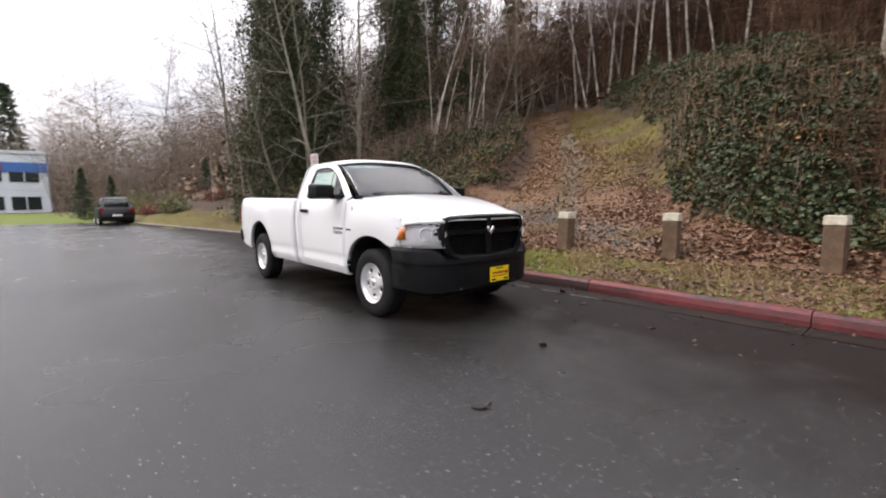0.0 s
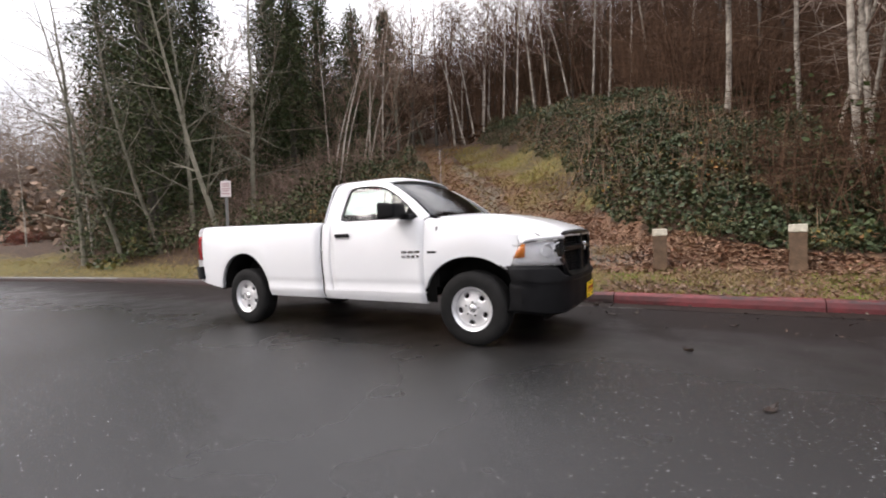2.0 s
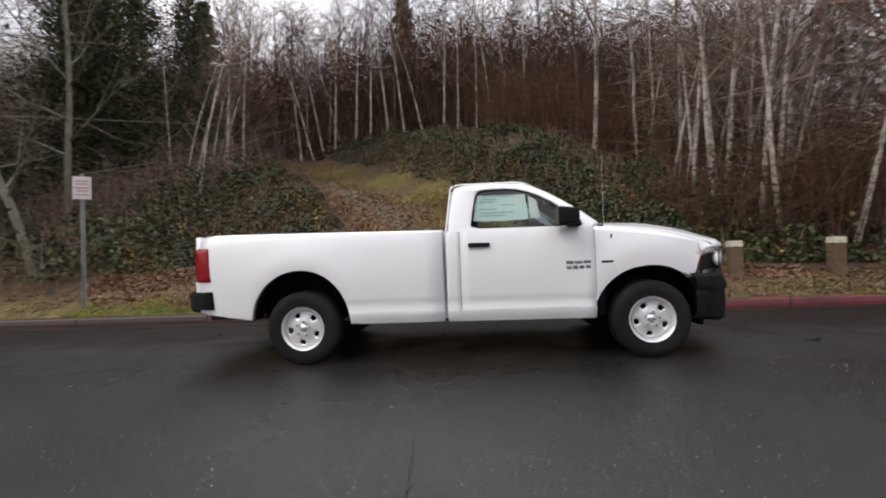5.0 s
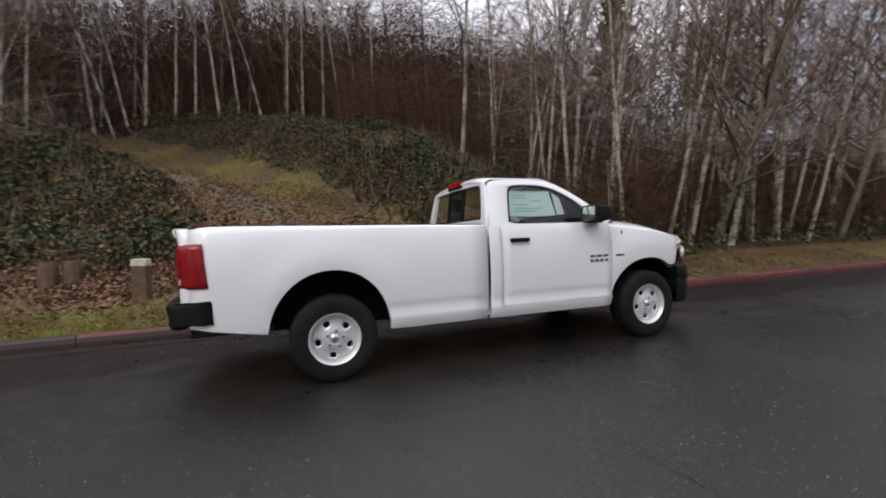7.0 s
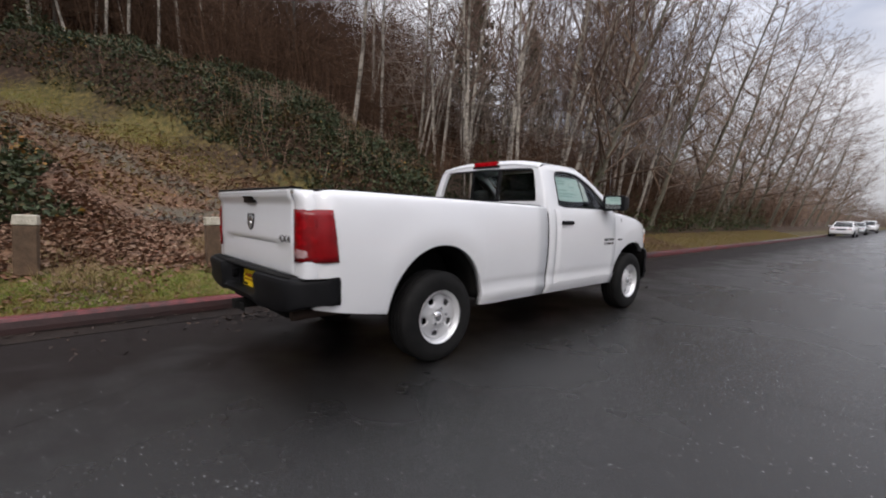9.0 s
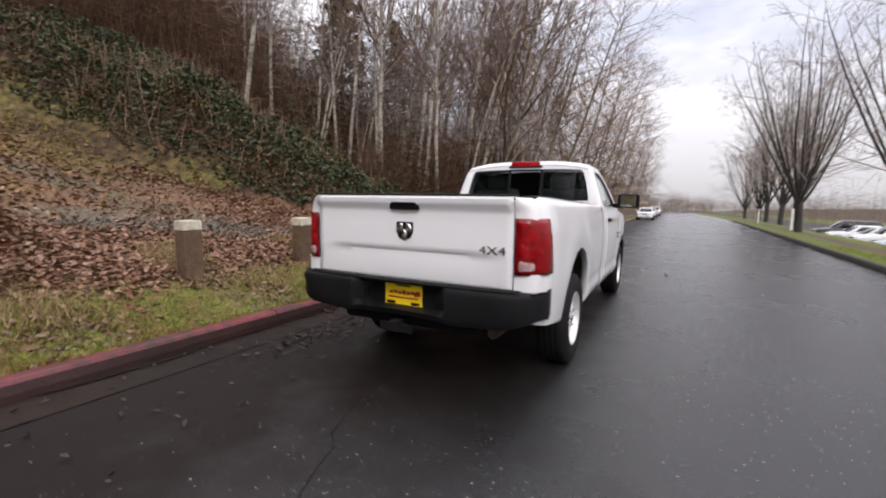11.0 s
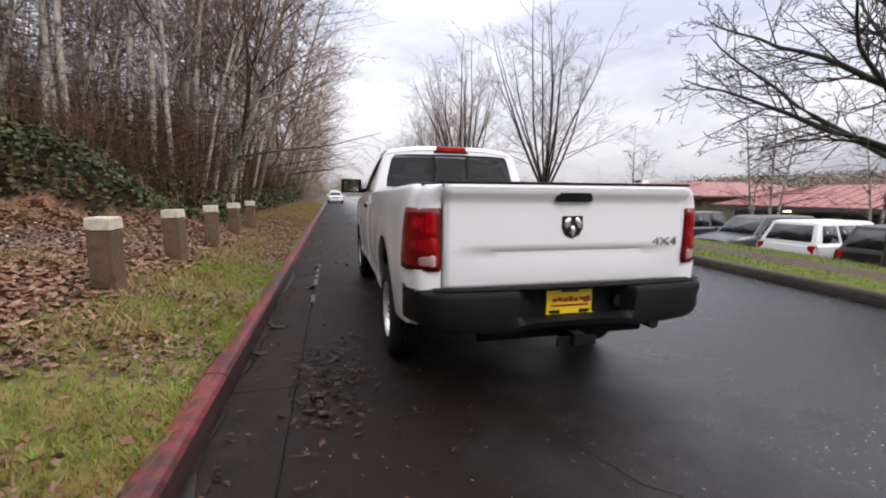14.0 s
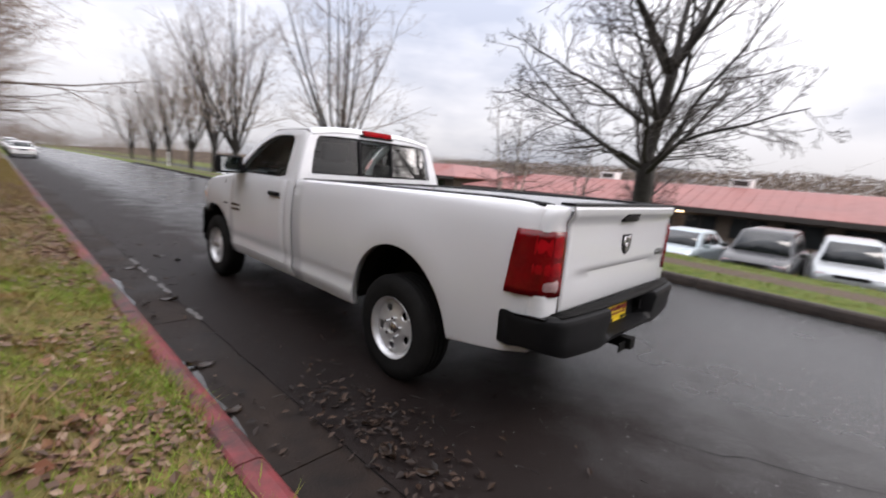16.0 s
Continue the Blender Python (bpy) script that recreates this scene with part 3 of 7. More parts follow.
clumps = [(9.2, 11.0), (10.9, 8.2), (12.4, 6.2), (13.6, 5.2), (14.8, 6.6), (16.2, 5.2), (17.5, 6.4), (19.0, 5.3), (11.5, 10.5), (14.2, 9.4), (16.1, 9.7), (18.0, 9.0), (21.0, 6.0)]
for x, y in near:
    birch(rnd.choice((0, 0, 1) if x < 10 else (2, 2, 3, 3, 0)), x, y, rnd.uniform(-70, 20), rnd.uniform(0.95, 1.15))
for x, y in clumps:
    for k in range(3):
        birch(rnd.choice((0, 2, 3, 3)), x + rnd.uniform(-0.5, 0.5), y + rnd.uniform(-0.4, 0.4), rnd.uniform(-80, 50), rnd.uniform(0.9, 1.15))
for i in range(32):
    x = 6.5 + 36 * rnd.random()
    y = rnd.uniform(9.5, 20) if x < 20 else rnd.uniform(5.4, 16)
    birch(rnd.choice((0, 1, 2, 3)), x, y, rnd.uniform(-90, 90), rnd.uniform(0.9, 1.2))

# dark bare trees filling the hill behind the birches
hill = tree("bare_tree", "dark brown bare tree on the wooded hill", 131, 13, 0.13, M_dark_bark, M_twig_hill, 44, 0.14, 0.34, 52, 0.05, 2, (0.02, 0.0), 0.05, "hill trees")
spots = [(-15.6, 27.5), (-14.0, 25.2), (-12.6, 28.6), (-12.2, 25.8), (-17.4, 24.0), (-10.4, 28.2), (-8.8, 30.2), (-6.4, 28.0), (-4.0, 29.6), (-1.6, 27.6), (0.6, 30.0), (2.9, 27.8), (5.2, 29.4), (7.4, 26.4), (10.4, 25.8), (8.8, 22.0)]
for k, (x, y) in enumerate(spots):
    (plant if k else first)(hill, x, y, 71 * k, rnd.uniform(0.85, 1.2))

# grey trees by the sign
t1 = tree("bare_tree", "bare grey mossy tree with long side branches", 41, 13, 0.115, M_grey_bark, M_grey_bark, 18, 0.16, 0.3, 62, 0.02, 2, (0.03, -0.02), 0.04)
first(t1, -10.7, 7.3, 30)
t2 = tree("bare_tree", "bare grey tree leaning over the verge", 47, 12, 0.1, M_grey_bark, M_grey_bark, 16, 0.14, 0.3, 58, 0.03, 2, (-0.22, -0.03), 0.05)
first(t2, -8.9, 4.6, 0)
plant(t1, -11.6, 5.2, 140, 0.85)
plant(t2, -12.4, 4.4, 60, 0.8)
plant(t2, -13.6, 3.6, 20, 0.9)
plant(t1, -15.4, 3.0, 200, 0.9)

# row of bare trees hanging over the road further on, and the far wood edge
wide = [tree("bare_tree", "bare brown tree with drooping twigs over the road", 61 + i, 13.0, 0.12, M_grey_bark, M_twig_red, 42, 0.16, 0.42, 58, 0.03, 2, ln, 0.04, "trees beside the road") for i, ln in enumerate(((0.06, -0.34), (0.0, -0.27)))]
for k, (x, y) in enumerate([(12.6, 5.3), (18.5, 5.0), (23.5, 5.4), (27.5, 5.0), (31, 5.4), (35, 5.2), (39, 5.6), (44, 5.2), (49, 5.4), (55, 5.3), (62, 5.2), (70, 5.4), (79, 5.2), (90, 5.5), (104, 5.5)]):
    (first if k < 2 else plant)(wide[k % 2], x, y, rnd.uniform(-25, 25), rnd.uniform(0.9, 1.1))


for k in range(26):
    plant((birches[1], wide[0], birches[0], wide[1])[k % 4], rnd.uniform(-75, -22), rnd.uniform(9, 34), rnd.uniform(0, 360), rnd.uniform(0.75, 1.1))
for k in range(12):
    plant((birches[0], birches[1], wide[1])[k % 3], rnd.uniform(-84, -60), rnd.uniform(0, 38), rnd.uniform(0, 360), rnd.uniform(1.4, 1.9))

for k in range(22):
    plant((birches[1], wide[0], birches[0], wide[1], t1)[k % 5], rnd.uniform(-26, -13.5), rnd.uniform(9, 27), rnd.uniform(0, 360), rnd.uniform(0.85, 1.15))

for x, y, k in ((-22.0, 5.6, 0.85), (-25.0, 7.6, 0.9), (-28.5, 5.2, 0.75), (-19.5, 9.4, 0.95), (-31.0, 8.6, 0.8), (-17.6, 4.2, 0.8)):
    plant(wide[1] if k > 0.8 else birches[1], x, y, 140 * x, k)

# ivy-clad trees: dark leafy columns
def ivy_tree(seed, height, girth, label):
    g = np.random.default_rng(seed)
    ob = thing("ivy_clad_tree", label, "tree", "ivy-clad trees")
    tr = Tubes()
    r = random.Random(seed)
    pts = limb(r, Vector((0, 0, -0.3)), Vector((0.02, 0, 1)), height, 9, 0.03, 0)
    tr.add(pts, [0.24 * (1 - 0.08 * k) for k in range(10)], 8)
    for _ in range(70):
        p, d = along(pts, r.uniform(0.1, 0.95))
        a = r.uniform(0, math.tau)
        b = limb(r, p, Vector((math.cos(a), math.sin(a), r.uniform(-0.2, 0.5))), r.uniform(1.4, 3.2), 3, 0.2, -0.03)
        tr.add(b, [0.03, 0.022, 0.014, 0.006], 3)
    under("trunk", tr.mesh("trunk", M_dark_bark), ob)
    n = 17000
    cl = 210
    ca = g.uniform(0, math.tau, cl)
    cz = g.uniform(0.3, height, cl)
    prof = np.interp(cz / height, [0, 0.15, 0.5, 0.85, 1], [0.75, 1.0, 0.85, 0.55, 0.2]) * girth
    cr = prof * g.uniform(0.15, 1.25, cl) * (1 + 0.3 * np.sin(3 * ca + 0.9 * cz) * np.sin(1.7 * cz))
    cen = np.stack([cr * np.cos(ca), cr * np.sin(ca), cz], 1)
    pick = g.integers(0, cl, n)
    P = cen[pick] + g.normal(size=(n, 3)) * np.array([0.3, 0.3, 0.62]) * np.interp(cz / height, [0, 1], [1, 0.7])[pick][:, None]
    P[:, 2] = np.clip(P[:, 2], 0.05, None)
    P[:, 2] -= 0.18 * np.hypot(P[:, 0], P[:, 1]) ** 1.5
    P[:, 2] = np.clip(P[:, 2], 0.05, None)
    V, F = quads(P, g.uniform(0.05, 0.11, n), 0.1, 0.5, g)
    under("ivy", mesh_np("ivy", V, F, M_ivy2), ob)
    return ob


ivies = [ivy_tree(71, 14.5, 1.9, "tall tree trunk wrapped in dark green ivy"), ivy_tree(72, 12.5, 1.5, "tall tree trunk wrapped in dark green ivy")]
for k, (x, y, s) in enumerate(((-13.4, 4.6, 0.95), (-13.9, 12.6, 1.0), (-15.0, 6.0, 1.05), (-16.4, 13.4, 1.1), (-15.6, 16.5, 1.0), (-18.5, 8.0, 0.95), (-23.5, 7.5, 1.0), (-19.0, 17.5, 1.05), (-16.2, 8.6, 0.9), (-12.6, 16.4, 0.85))):
    (first if k < 2 else plant)(ivies[k % 2], x, y, k * 67, s)


# small conifers to the west and dark ones on the skyline
def conifer(seed, height, label):
    r = random.Random(seed)
    g = np.random.default_rng(seed)
    ob = thing("conifer", label, "tree", "conifers")
    tr = Tubes()
    pts = limb(r, Vector((0, 0, -0.2)), Vector((0, 0, 1)), height, 6, 0.01, 0)
    tr.add(pts, [height * 0.016 * (1 - 0.14 * k) for k in range(7)], 7)
    P = []
    for k in range(int(26)):
        t = 0.05 + 0.93 * k / 26
        reach = height * 0.27 * (1 - t) + 0.05
        for j in range(7):
            a = r.uniform(0, math.tau)
            rr = reach * r.uniform(0.7, 1.15)
            e = Vector((math.cos(a) * rr, math.sin(a) * rr, height * t - rr * 0.25))
            p0 = Vector((0, 0, height * t))
            tr.add([p0, p0.lerp(e, 0.6), e], [0.02, 0.012, 0.004], 3)
            for q in range(12):
                P.append(p0.lerp(e, r.uniform(0.25, 1.05)) + Vector((r.gauss(0, 0.05), r.gauss(0, 0.05), r.gauss(0, 0.05))) * height * 0.18)
    under("trunk", tr.mesh("trunk", M_dark_bark), ob)
    V, F = quads(np.array([tuple(p) for p in P]), g.uniform(0.012, 0.028, len(P)) * height, 0.1, 0.45, g)
    under("crown", mesh_np("crown", V, F, M_needle), ob)
    return ob


con = conifer(81, 4.4, "small dark green conifer on the lawn")
first(con, -36, -2.2, 0, 0.95)
plant(con, -37, -0.3, 80, 0.8)
plant(con, -38, 7.0, 160, 0.95)
plant(con, -43, 9.5, 20, 0.8)


def bush(seed, width, height, mat, label):
    """A rounded shrub: bare stems from the ground and a loose crown of leaves in clumps."""
    r, g = random.Random(seed), np.random.default_rng(seed)
    ob = thing("shrub", label, "shrub", "garden shrubs")
    st, cen = Tubes(), []
    for k in range(24):
        a, q = r.uniform(0, math.tau), r.uniform(0.1, 1) ** 0.6
        e = limb(r, Vector((r.gauss(0, 0.06), r.gauss(0, 0.06), -0.05)), Vector((math.cos(a) * q * width, math.sin(a) * q * width, height * (1.1 - 0.6 * q))), math.hypot(q * width / 2, height * (1 - 0.45 * q * q)), 4, 0.12, 0.03)
        st.add(e, [0.022, 0.017, 0.012, 0.008, 0.004], 4)
        cen += e[2:]
    under("stems", st.mesh("stems", M_dark_bark), ob)
    C = np.array([tuple(c) for c in cen])
    P = C[g.integers(0, len(C), 2200)] + g.normal(size=(2200, 3)) * 0.13 * width
    P[:, 2] = np.clip(P[:, 2], 0.03, None)
    V, F = quads(P, g.uniform(0.03, 0.08, 2200), 0.15, 0.6, g)
    under("leaves", mesh_np("leaves", V, F, mat), ob)
    return ob


M_rust_leaf = leafy("rust_red_leaf", [(0.1, 0.02, 0.015), (0.2, 0.05, 0.03), (0.16, 0.08, 0.04)], 0.6)
first(bush(31, 2.2, 2.0, leafy("olive_leaf", [(0.06, 0.07, 0.015), (0.12, 0.13, 0.03), (0.2, 0.19, 0.05)], 0.6), "rounded olive green garden shrub on the slope"), -35.5, 1.1, 0)
first(bush(32, 2.4, 1.5, M_shrub, "low dark green garden shrub on the slope"), -35, 3.3, 40)
first(bush(33, 2.0, 1.0, M_rust_leaf, "low rust red garden shrub on the slope"), -33, 6.6, 10)
first(bush(34, 1.6, 0.8, M_rust_leaf, "small brown garden shrub beside the road bend"), -31, 1.6, 60)
first(bush(35, 1.8, 0.9, M_shrub, "small green garden shrub beside the road bend"), -28, 2.6, 80)
tall = conifer(83, 17, "tall dark conifer on the hill")
first(tall, 26, 24, 0, 0.95)
for x, y, s in ((-4, 36, 0.8), (-20, 30, 0.9), (-60, 30, 0.7), (-95, -9, 1.2), (40, 28, 1.0)):
    plant(tall, x, y, x * 31, s)

# brown thicket on the hill: bare sticks with side twigs
def thicket(name, n, x0, x1, y0, y1, keep, hmin, hmax, mat, label, fork=3):
    x, y = scatter(n, x0, x1, y0, y1, keep)
    n = len(x)
    z = land(x, y)
    h = rng.uniform(hmin, hmax, n) * (0.75 + 0.35 * wave(x, y, 0.35))
    P0 = np.stack([x, y, z - 0.1], 1)
    P1 = P0 + np.stack([rng.normal(0, 0.2, n) * h, rng.normal(0, 0.2, n) * h, h], 1)
    Vs, Fs = [], []
    V, F = prisms(P0, P1, 0.007 + 0.0026 * h, 0.004)
    Vs.append(V)
    Fs.append(F)
    base = len(V)
    for _ in range(fork):
        t = rng.uniform(0.25, 0.9, n)[:, None]
        S = P0 + (P1 - P0) * t
        ln = h * rng.uniform(0.18, 0.45, n)
        E = S + np.stack([rng.normal(0, 0.95, n) * ln, rng.normal(0, 0.95, n) * ln, rng.uniform(-0.1, 0.8, n) * ln], 1)
        V, F = prisms(S, E, 0.004 + 0.0017 * h, 0.003)
        Vs.append(V)
        Fs.append(F + base)
        base += len(V)
    return stuff(name, np.concatenate(Vs), np.concatenate(Fs), mat, label, "undergrowth")


thicket("hill_wood", 7200, -48, 46, 26, 62, lambda x, y: np.where(np.abs(x - trail_x(y)) < 1.2, 0, 0.95 - 0.85 * sstep(6, 12, x - 0.6 * y)), 8, 15, M_twig_hill, "bare brown wood covering the hill", 5)
thicket("thicket", 6800, -16, 34, 24.5, 52, lambda x, y: np.where(np.abs(x - trail_x(y)) < 1.6, 0, 0.9), 2.5, 7.5, M_twig_hill, "dense bare brown thicket on the hill behind the birches", 4)
thicket("underwood", 5400, 5.6, 60, 4.6, 20, lambda x, y: np.where((x < 9) & (y > 7.5), 0.45, 0.85) * np.where(y < 7, 1, 0.8), 0.8, 4.4, M_twig_hill, "bare brown underwood between the birches", 4)
thicket("verge_brush", 1500, 7, 24, 4.8, 7.6, lambda x, y: 0.9 + 0 * x, 1.2, 4.6, M_twig_hill, "dense brown brush along the grove's edge", 5)
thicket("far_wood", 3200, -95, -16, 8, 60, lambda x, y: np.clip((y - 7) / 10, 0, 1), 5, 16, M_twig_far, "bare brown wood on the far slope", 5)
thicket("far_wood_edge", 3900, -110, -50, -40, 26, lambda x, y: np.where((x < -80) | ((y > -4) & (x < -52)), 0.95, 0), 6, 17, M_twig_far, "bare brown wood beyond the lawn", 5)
thicket("brushwood", 4300, 3, 18, 12, 25, lambda x, y: np.where(x - trail_x(y) > trail_right(y) + 3.5, 0.9, 0), 1.5, 5.5, M_twig_hill, "dense brown brushwood on the upper bank", 4)
thicket("birch_underwood", 600, 10, 42, 6, 19, lambda x, y: 0.95 + 0 * x, 5, 11, M_twig_pale, "bare brown young trees between the birches", 6)
thicket("briars", 1600, -19, -7, 3.9, 14, lambda x, y: 0.9 + 0 * x, 0.6, 2.6, M_twig, "bare grey briars under the trees", 4)
thicket("roadside_wood", 3000, 30, 130, 5.0, 30, lambda x, y: 0.9 + 0 * x, 2, 7, M_twig_red, "bare brown wood along the road", 4)


# ground cover
def mound(x, y):
    return 0.12 + 0.75 * np.clip(wave(x, y, 1.0, 0.6), 0, 1) + 0.42 * np.clip(wave(x, y, 2.4, 0.2), 0, 1)


def ivy_rise(x, y):
    """The ivy thins out to ground level at its edge towards the trail."""
    side = x - trail_x(y)
    edge = np.where(side > 0, side - 0.87 * trail_right(y), -side - trail_left(y))
    return mound(x, y) * (0.4 + 0.6 * sstep(-0.1, 0.9, edge)) * (0.5 + 0.5 * sstep(2.0, 3.6, y - kerb_y(x))) * np.where((side < 0) & (y < 11), 0.6, 1)


def cover(name, n, x0, x1, y0, y1, keep, s0, s1, mat, label, category, lift=None, up=0.5, aspect=0.75):
    x, y = scatter(n, x0, x1, y0, y1, keep)
    z = land(x, y) + (lift(x, y) * rng.uniform(0.15, 1.05, len(x)) if lift else rng.uniform(0.004, 0.03, len(x)))
    V, F = quads(np.stack([x, y, z], 1), rng.uniform(s0, s1, len(x)), up, aspect)
    return stuff(name, V, F, mat, label, category)


thicket("bramble_canes", 3000, -8, 9, 4.6, 18, lambda x, y: 0.9 * ivy_area(x, y), 0.4, 1.1, M_twig_red, "thin brown bramble canes over the ivy", 2)
cover("ivy_cover", 330000, -9.5, 10.5, 4.0, 24.5, lambda x, y: ivy_area(x, y) * np.where(y > 13, 0.6, 1) * np.where((x < trail_x(y)) & (y < 11), np.clip(0.55 + 0.6 * wave(x, y, 1.4, 0.7), 0.1, 1), 1), 0.024, 0.066, M_ivy, "dense dark green ivy and bramble leaves on the bank", "ivy", ivy_rise, 0.2)
M_bramble = leafy("withered_bramble_leaf", [(0.06, 0.03, 0.014), (0.12, 0.055, 0.022), (0.22, 0.1, 0.03), (0.3, 0.19, 0.04), (0.1, 0.085, 0.03)], 0.6, 0.2)
cover("withered_brambles", 34000, -9.5, 10.5, 4.0, 20, lambda x, y: ivy_area(x, y) * np.clip(1.3 * wave(x, y, 1.3, 2.2) - 0.15 + 0.5 * (x < -1), 0.04, 1), 0.02, 0.055, M_bramble, "orange and brown withered bramble leaves among the ivy", "undergrowth", lambda x, y: ivy_rise(x, y) + 0.06, 0.35)
cover("bramble_cover", 30000, 7.5, 40, 4.0, 14, lambda x, y: np.clip(0.9 - (y - 4) * 0.07, 0, 1), 0.035, 0.085, M_ivy2, "dark bramble leaves under the birches", "undergrowth", lambda x, y: 2.4 * mound(x, y), 0.2)
cover("ivy_understory", 26000, -20, -6.3, 3.9, 14, lambda x, y: np.clip(0.75 + 0.5 * wave(x, y, 0.9, 1.1), 0.1, 1), 0.035, 0.085, M_ivy2, "dark ivy and briar leaves under the trees", "undergrowth", lambda x, y: 0.25 + 2.2 * mound(x, y), 0.2)
cover("brown_brush", 26000, -16, 24, 21, 38, lambda x, y: np.where((y > 24.8) & (np.abs(x - trail_x(y)) > 2.5), 0.9, np.where(x > 10, 0.5, 0)), 0.06, 0.16, M_bracken, "withered brown bracken under the hill trees", "undergrowth", lambda x, y: 1.6 * mound(x, y), 0.3)
cover("shrubs", 12000, -26, -9, 2.6, 9, lambda x, y: np.clip(wave(x, y, 0.55, 0.4) * 1.4, 0, 1), 0.05, 0.12, M_shrub, "low green and rust shrubs on the slope", "shrub", lambda x, y: 1.6 * mound(x, y), 0.2)
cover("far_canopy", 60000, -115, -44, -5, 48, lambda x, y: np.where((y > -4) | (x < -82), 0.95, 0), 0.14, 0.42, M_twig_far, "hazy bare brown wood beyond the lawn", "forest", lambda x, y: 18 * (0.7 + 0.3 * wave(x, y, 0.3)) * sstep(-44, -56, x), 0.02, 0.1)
cover("far_brush", 20000, -85, -22, 6, 40, lambda x, y: np.clip((y - 4) / 6, 0, 1) * 0.9, 0.15, 0.4, M_twig_red, "brown brush on the far slope", "undergrowth", lambda x, y: 7 * mound(x, y), 0.1)
cover("fallen_leaves", 270000, -7, 8.5, 3.2, 14,
      lambda x, y: np.where(ivy_area(x, y) > 0, np.where(x < trail_x(y), 0.3, 0.05), np.clip(1.25 - np.abs(y - kerb_y(x) - 2.2) * 0.4, 0.15, 1) * np.clip(0.75 + 0.55 * wave(x, y, 1.7) + 0.2 * (x > 4), 0.15, 1) + 0.6 * np.exp(-(((x - trail_x(y)) / trail_right(y) - 0.8) / 0.2) ** 2) * (y < 9.5)) * np.clip((y - kerb_y(x) - 1.0) / 0.8, 0.05, 1) * (1 - 0.65 * np.exp(-(((y - 4.45) * 0.92 + (x - 3.9) * 0.39) / 0.6) ** 4) * (x < 4.8)),
      0.022, 0.055, M_leaf, "brown fallen leaves on the bank", "fallen leaves", None, 0.9, 0.65)
M_leaf_drift = leafy("drifted_leaf", [(0.05, 0.024, 0.014), (0.11, 0.055, 0.03), (0.18, 0.09, 0.048), (0.14, 0.052, 0.028), (0.25, 0.15, 0.095)], 0.55, 0.25)
M_leaf_rust = leafy("rusty_leaf", [(0.1, 0.045, 0.02), (0.19, 0.095, 0.042), (0.28, 0.15, 0.07), (0.16, 0.11, 0.035), (0.36, 0.22, 0.12)], 0.6, 0.2)
cover("trail_leaves", 60000, -17, 5, 6.5, 27, lambda x, y: np.where((x - trail_x(y) > -trail_left(y)) & (x - trail_x(y) < 0.82 * trail_right(y)), np.clip(0.55 - 0.28 * (x - trail_x(y)) + 0.35 * wave(x, y, 1.5, 0.4), 0.04, 0.95), 0) * sstep(6.5, 8.5, y), 0.03, 0.075, M_leaf_rust, "rust-brown leaves trodden into the trail", "fallen leaves", None, 0.9, 0.65)
cover("apron_stones", 26000, -2, 5.2, 3.6, 6.2, lambda x, y: 0.85 * np.exp(-(((y - 4.45) * 0.92 + (x - 3.9) * 0.39) / 0.6) ** 4), 0.008, 0.022, leafy("grey_gravel_stone", [(0.07, 0.066, 0.06), (0.15, 0.145, 0.135), (0.24, 0.235, 0.22)], 0.8, 0.2), "grey gravel at the foot of the trail", "gravel", None, 0.7, 0.8)
cover("verge_leaves", 52000, -9, 16, 2.25, 3.7, lambda x, y: np.clip(1.3 * wave(x, y, 2.2, 2.0) + 0.05, 0.03, 1) * (0.4 + 0.6 * (y - 2.2)) + 0.75 * sstep(3.2, 5.5, x) * np.clip(0.65 + wave(x, y, 1.4), 0, 1), 0.013, 0.036, M_leaf_brown, "brown fallen leaves on the grass verge", "fallen leaves", None, 0.9, 0.65)

cover("drift_leaves", 9000, -6, 4.5, 2.26, 4.0, lambda x, y: np.clip(2.2 * wave(x, y, 2.7, 0.6) - 0.3, 0.02, 1) * np.clip(0.75 - 0.16 * (x + 2), 0.2, 1), 0.02, 0.05, M_leaf_drift, "large orange-brown leaves lying in drifts on the verge", "fallen leaves", None, 0.8, 0.7)


def blades(name, n, x0, x1, y0, y1, keep, h0, h1, mat, label, spread=0.5):
    x, y = scatter(n, x0, x1, y0, y1, keep)
    n = len(x)
    h = rng.uniform(h0, h1, n)
    a = rng.uniform(0, math.tau, n)
    P = np.stack([x, y, land(x, y) - 0.004], 1)
    w = np.stack([np.cos(a), np.sin(a), 0 * a], 1) * (0.0035 + 0.012 * h[:, None])
    tip = P + np.stack([rng.normal(0, spread, n) * h, rng.normal(0, spread, n) * h, h], 1)
    V = np.stack([P - w, P + w, tip], 1).reshape(-1, 3)
    return stuff(name, V, np.arange(3 * n).reshape(n, 3), mat, label, "grass")


M_meadow = leafy("yellow_green_blade", [(0.15, 0.12, 0.025), (0.2, 0.165, 0.035), (0.27, 0.19, 0.07), (0.19, 0.1, 0.045)], 0.7)
blades("verge_grass", 110000, -6, 10, 2.255, 3.75, lambda x, y: np.clip(0.6 + 0.75 * wave(x, y, 1.6, 0.9), 0.06, 1) * np.clip((3.7 - y) * 1.3, 0.1, 1) * (1 - 0.6 * sstep(3.5, 5.5, x)), 0.02, 0.06, M_grass, "short mossy green grass on the verge", 0.7)
blades("kerb_edge_grass", 9000, -5, 10, 2.2, 2.29, lambda x, y: np.clip(0.5 + 0.9 * wave(x, y, 3.1, 0.3), 0.03, 1), 0.03, 0.085, M_grass, "grass hanging unevenly over the back of the kerb", 0.9)
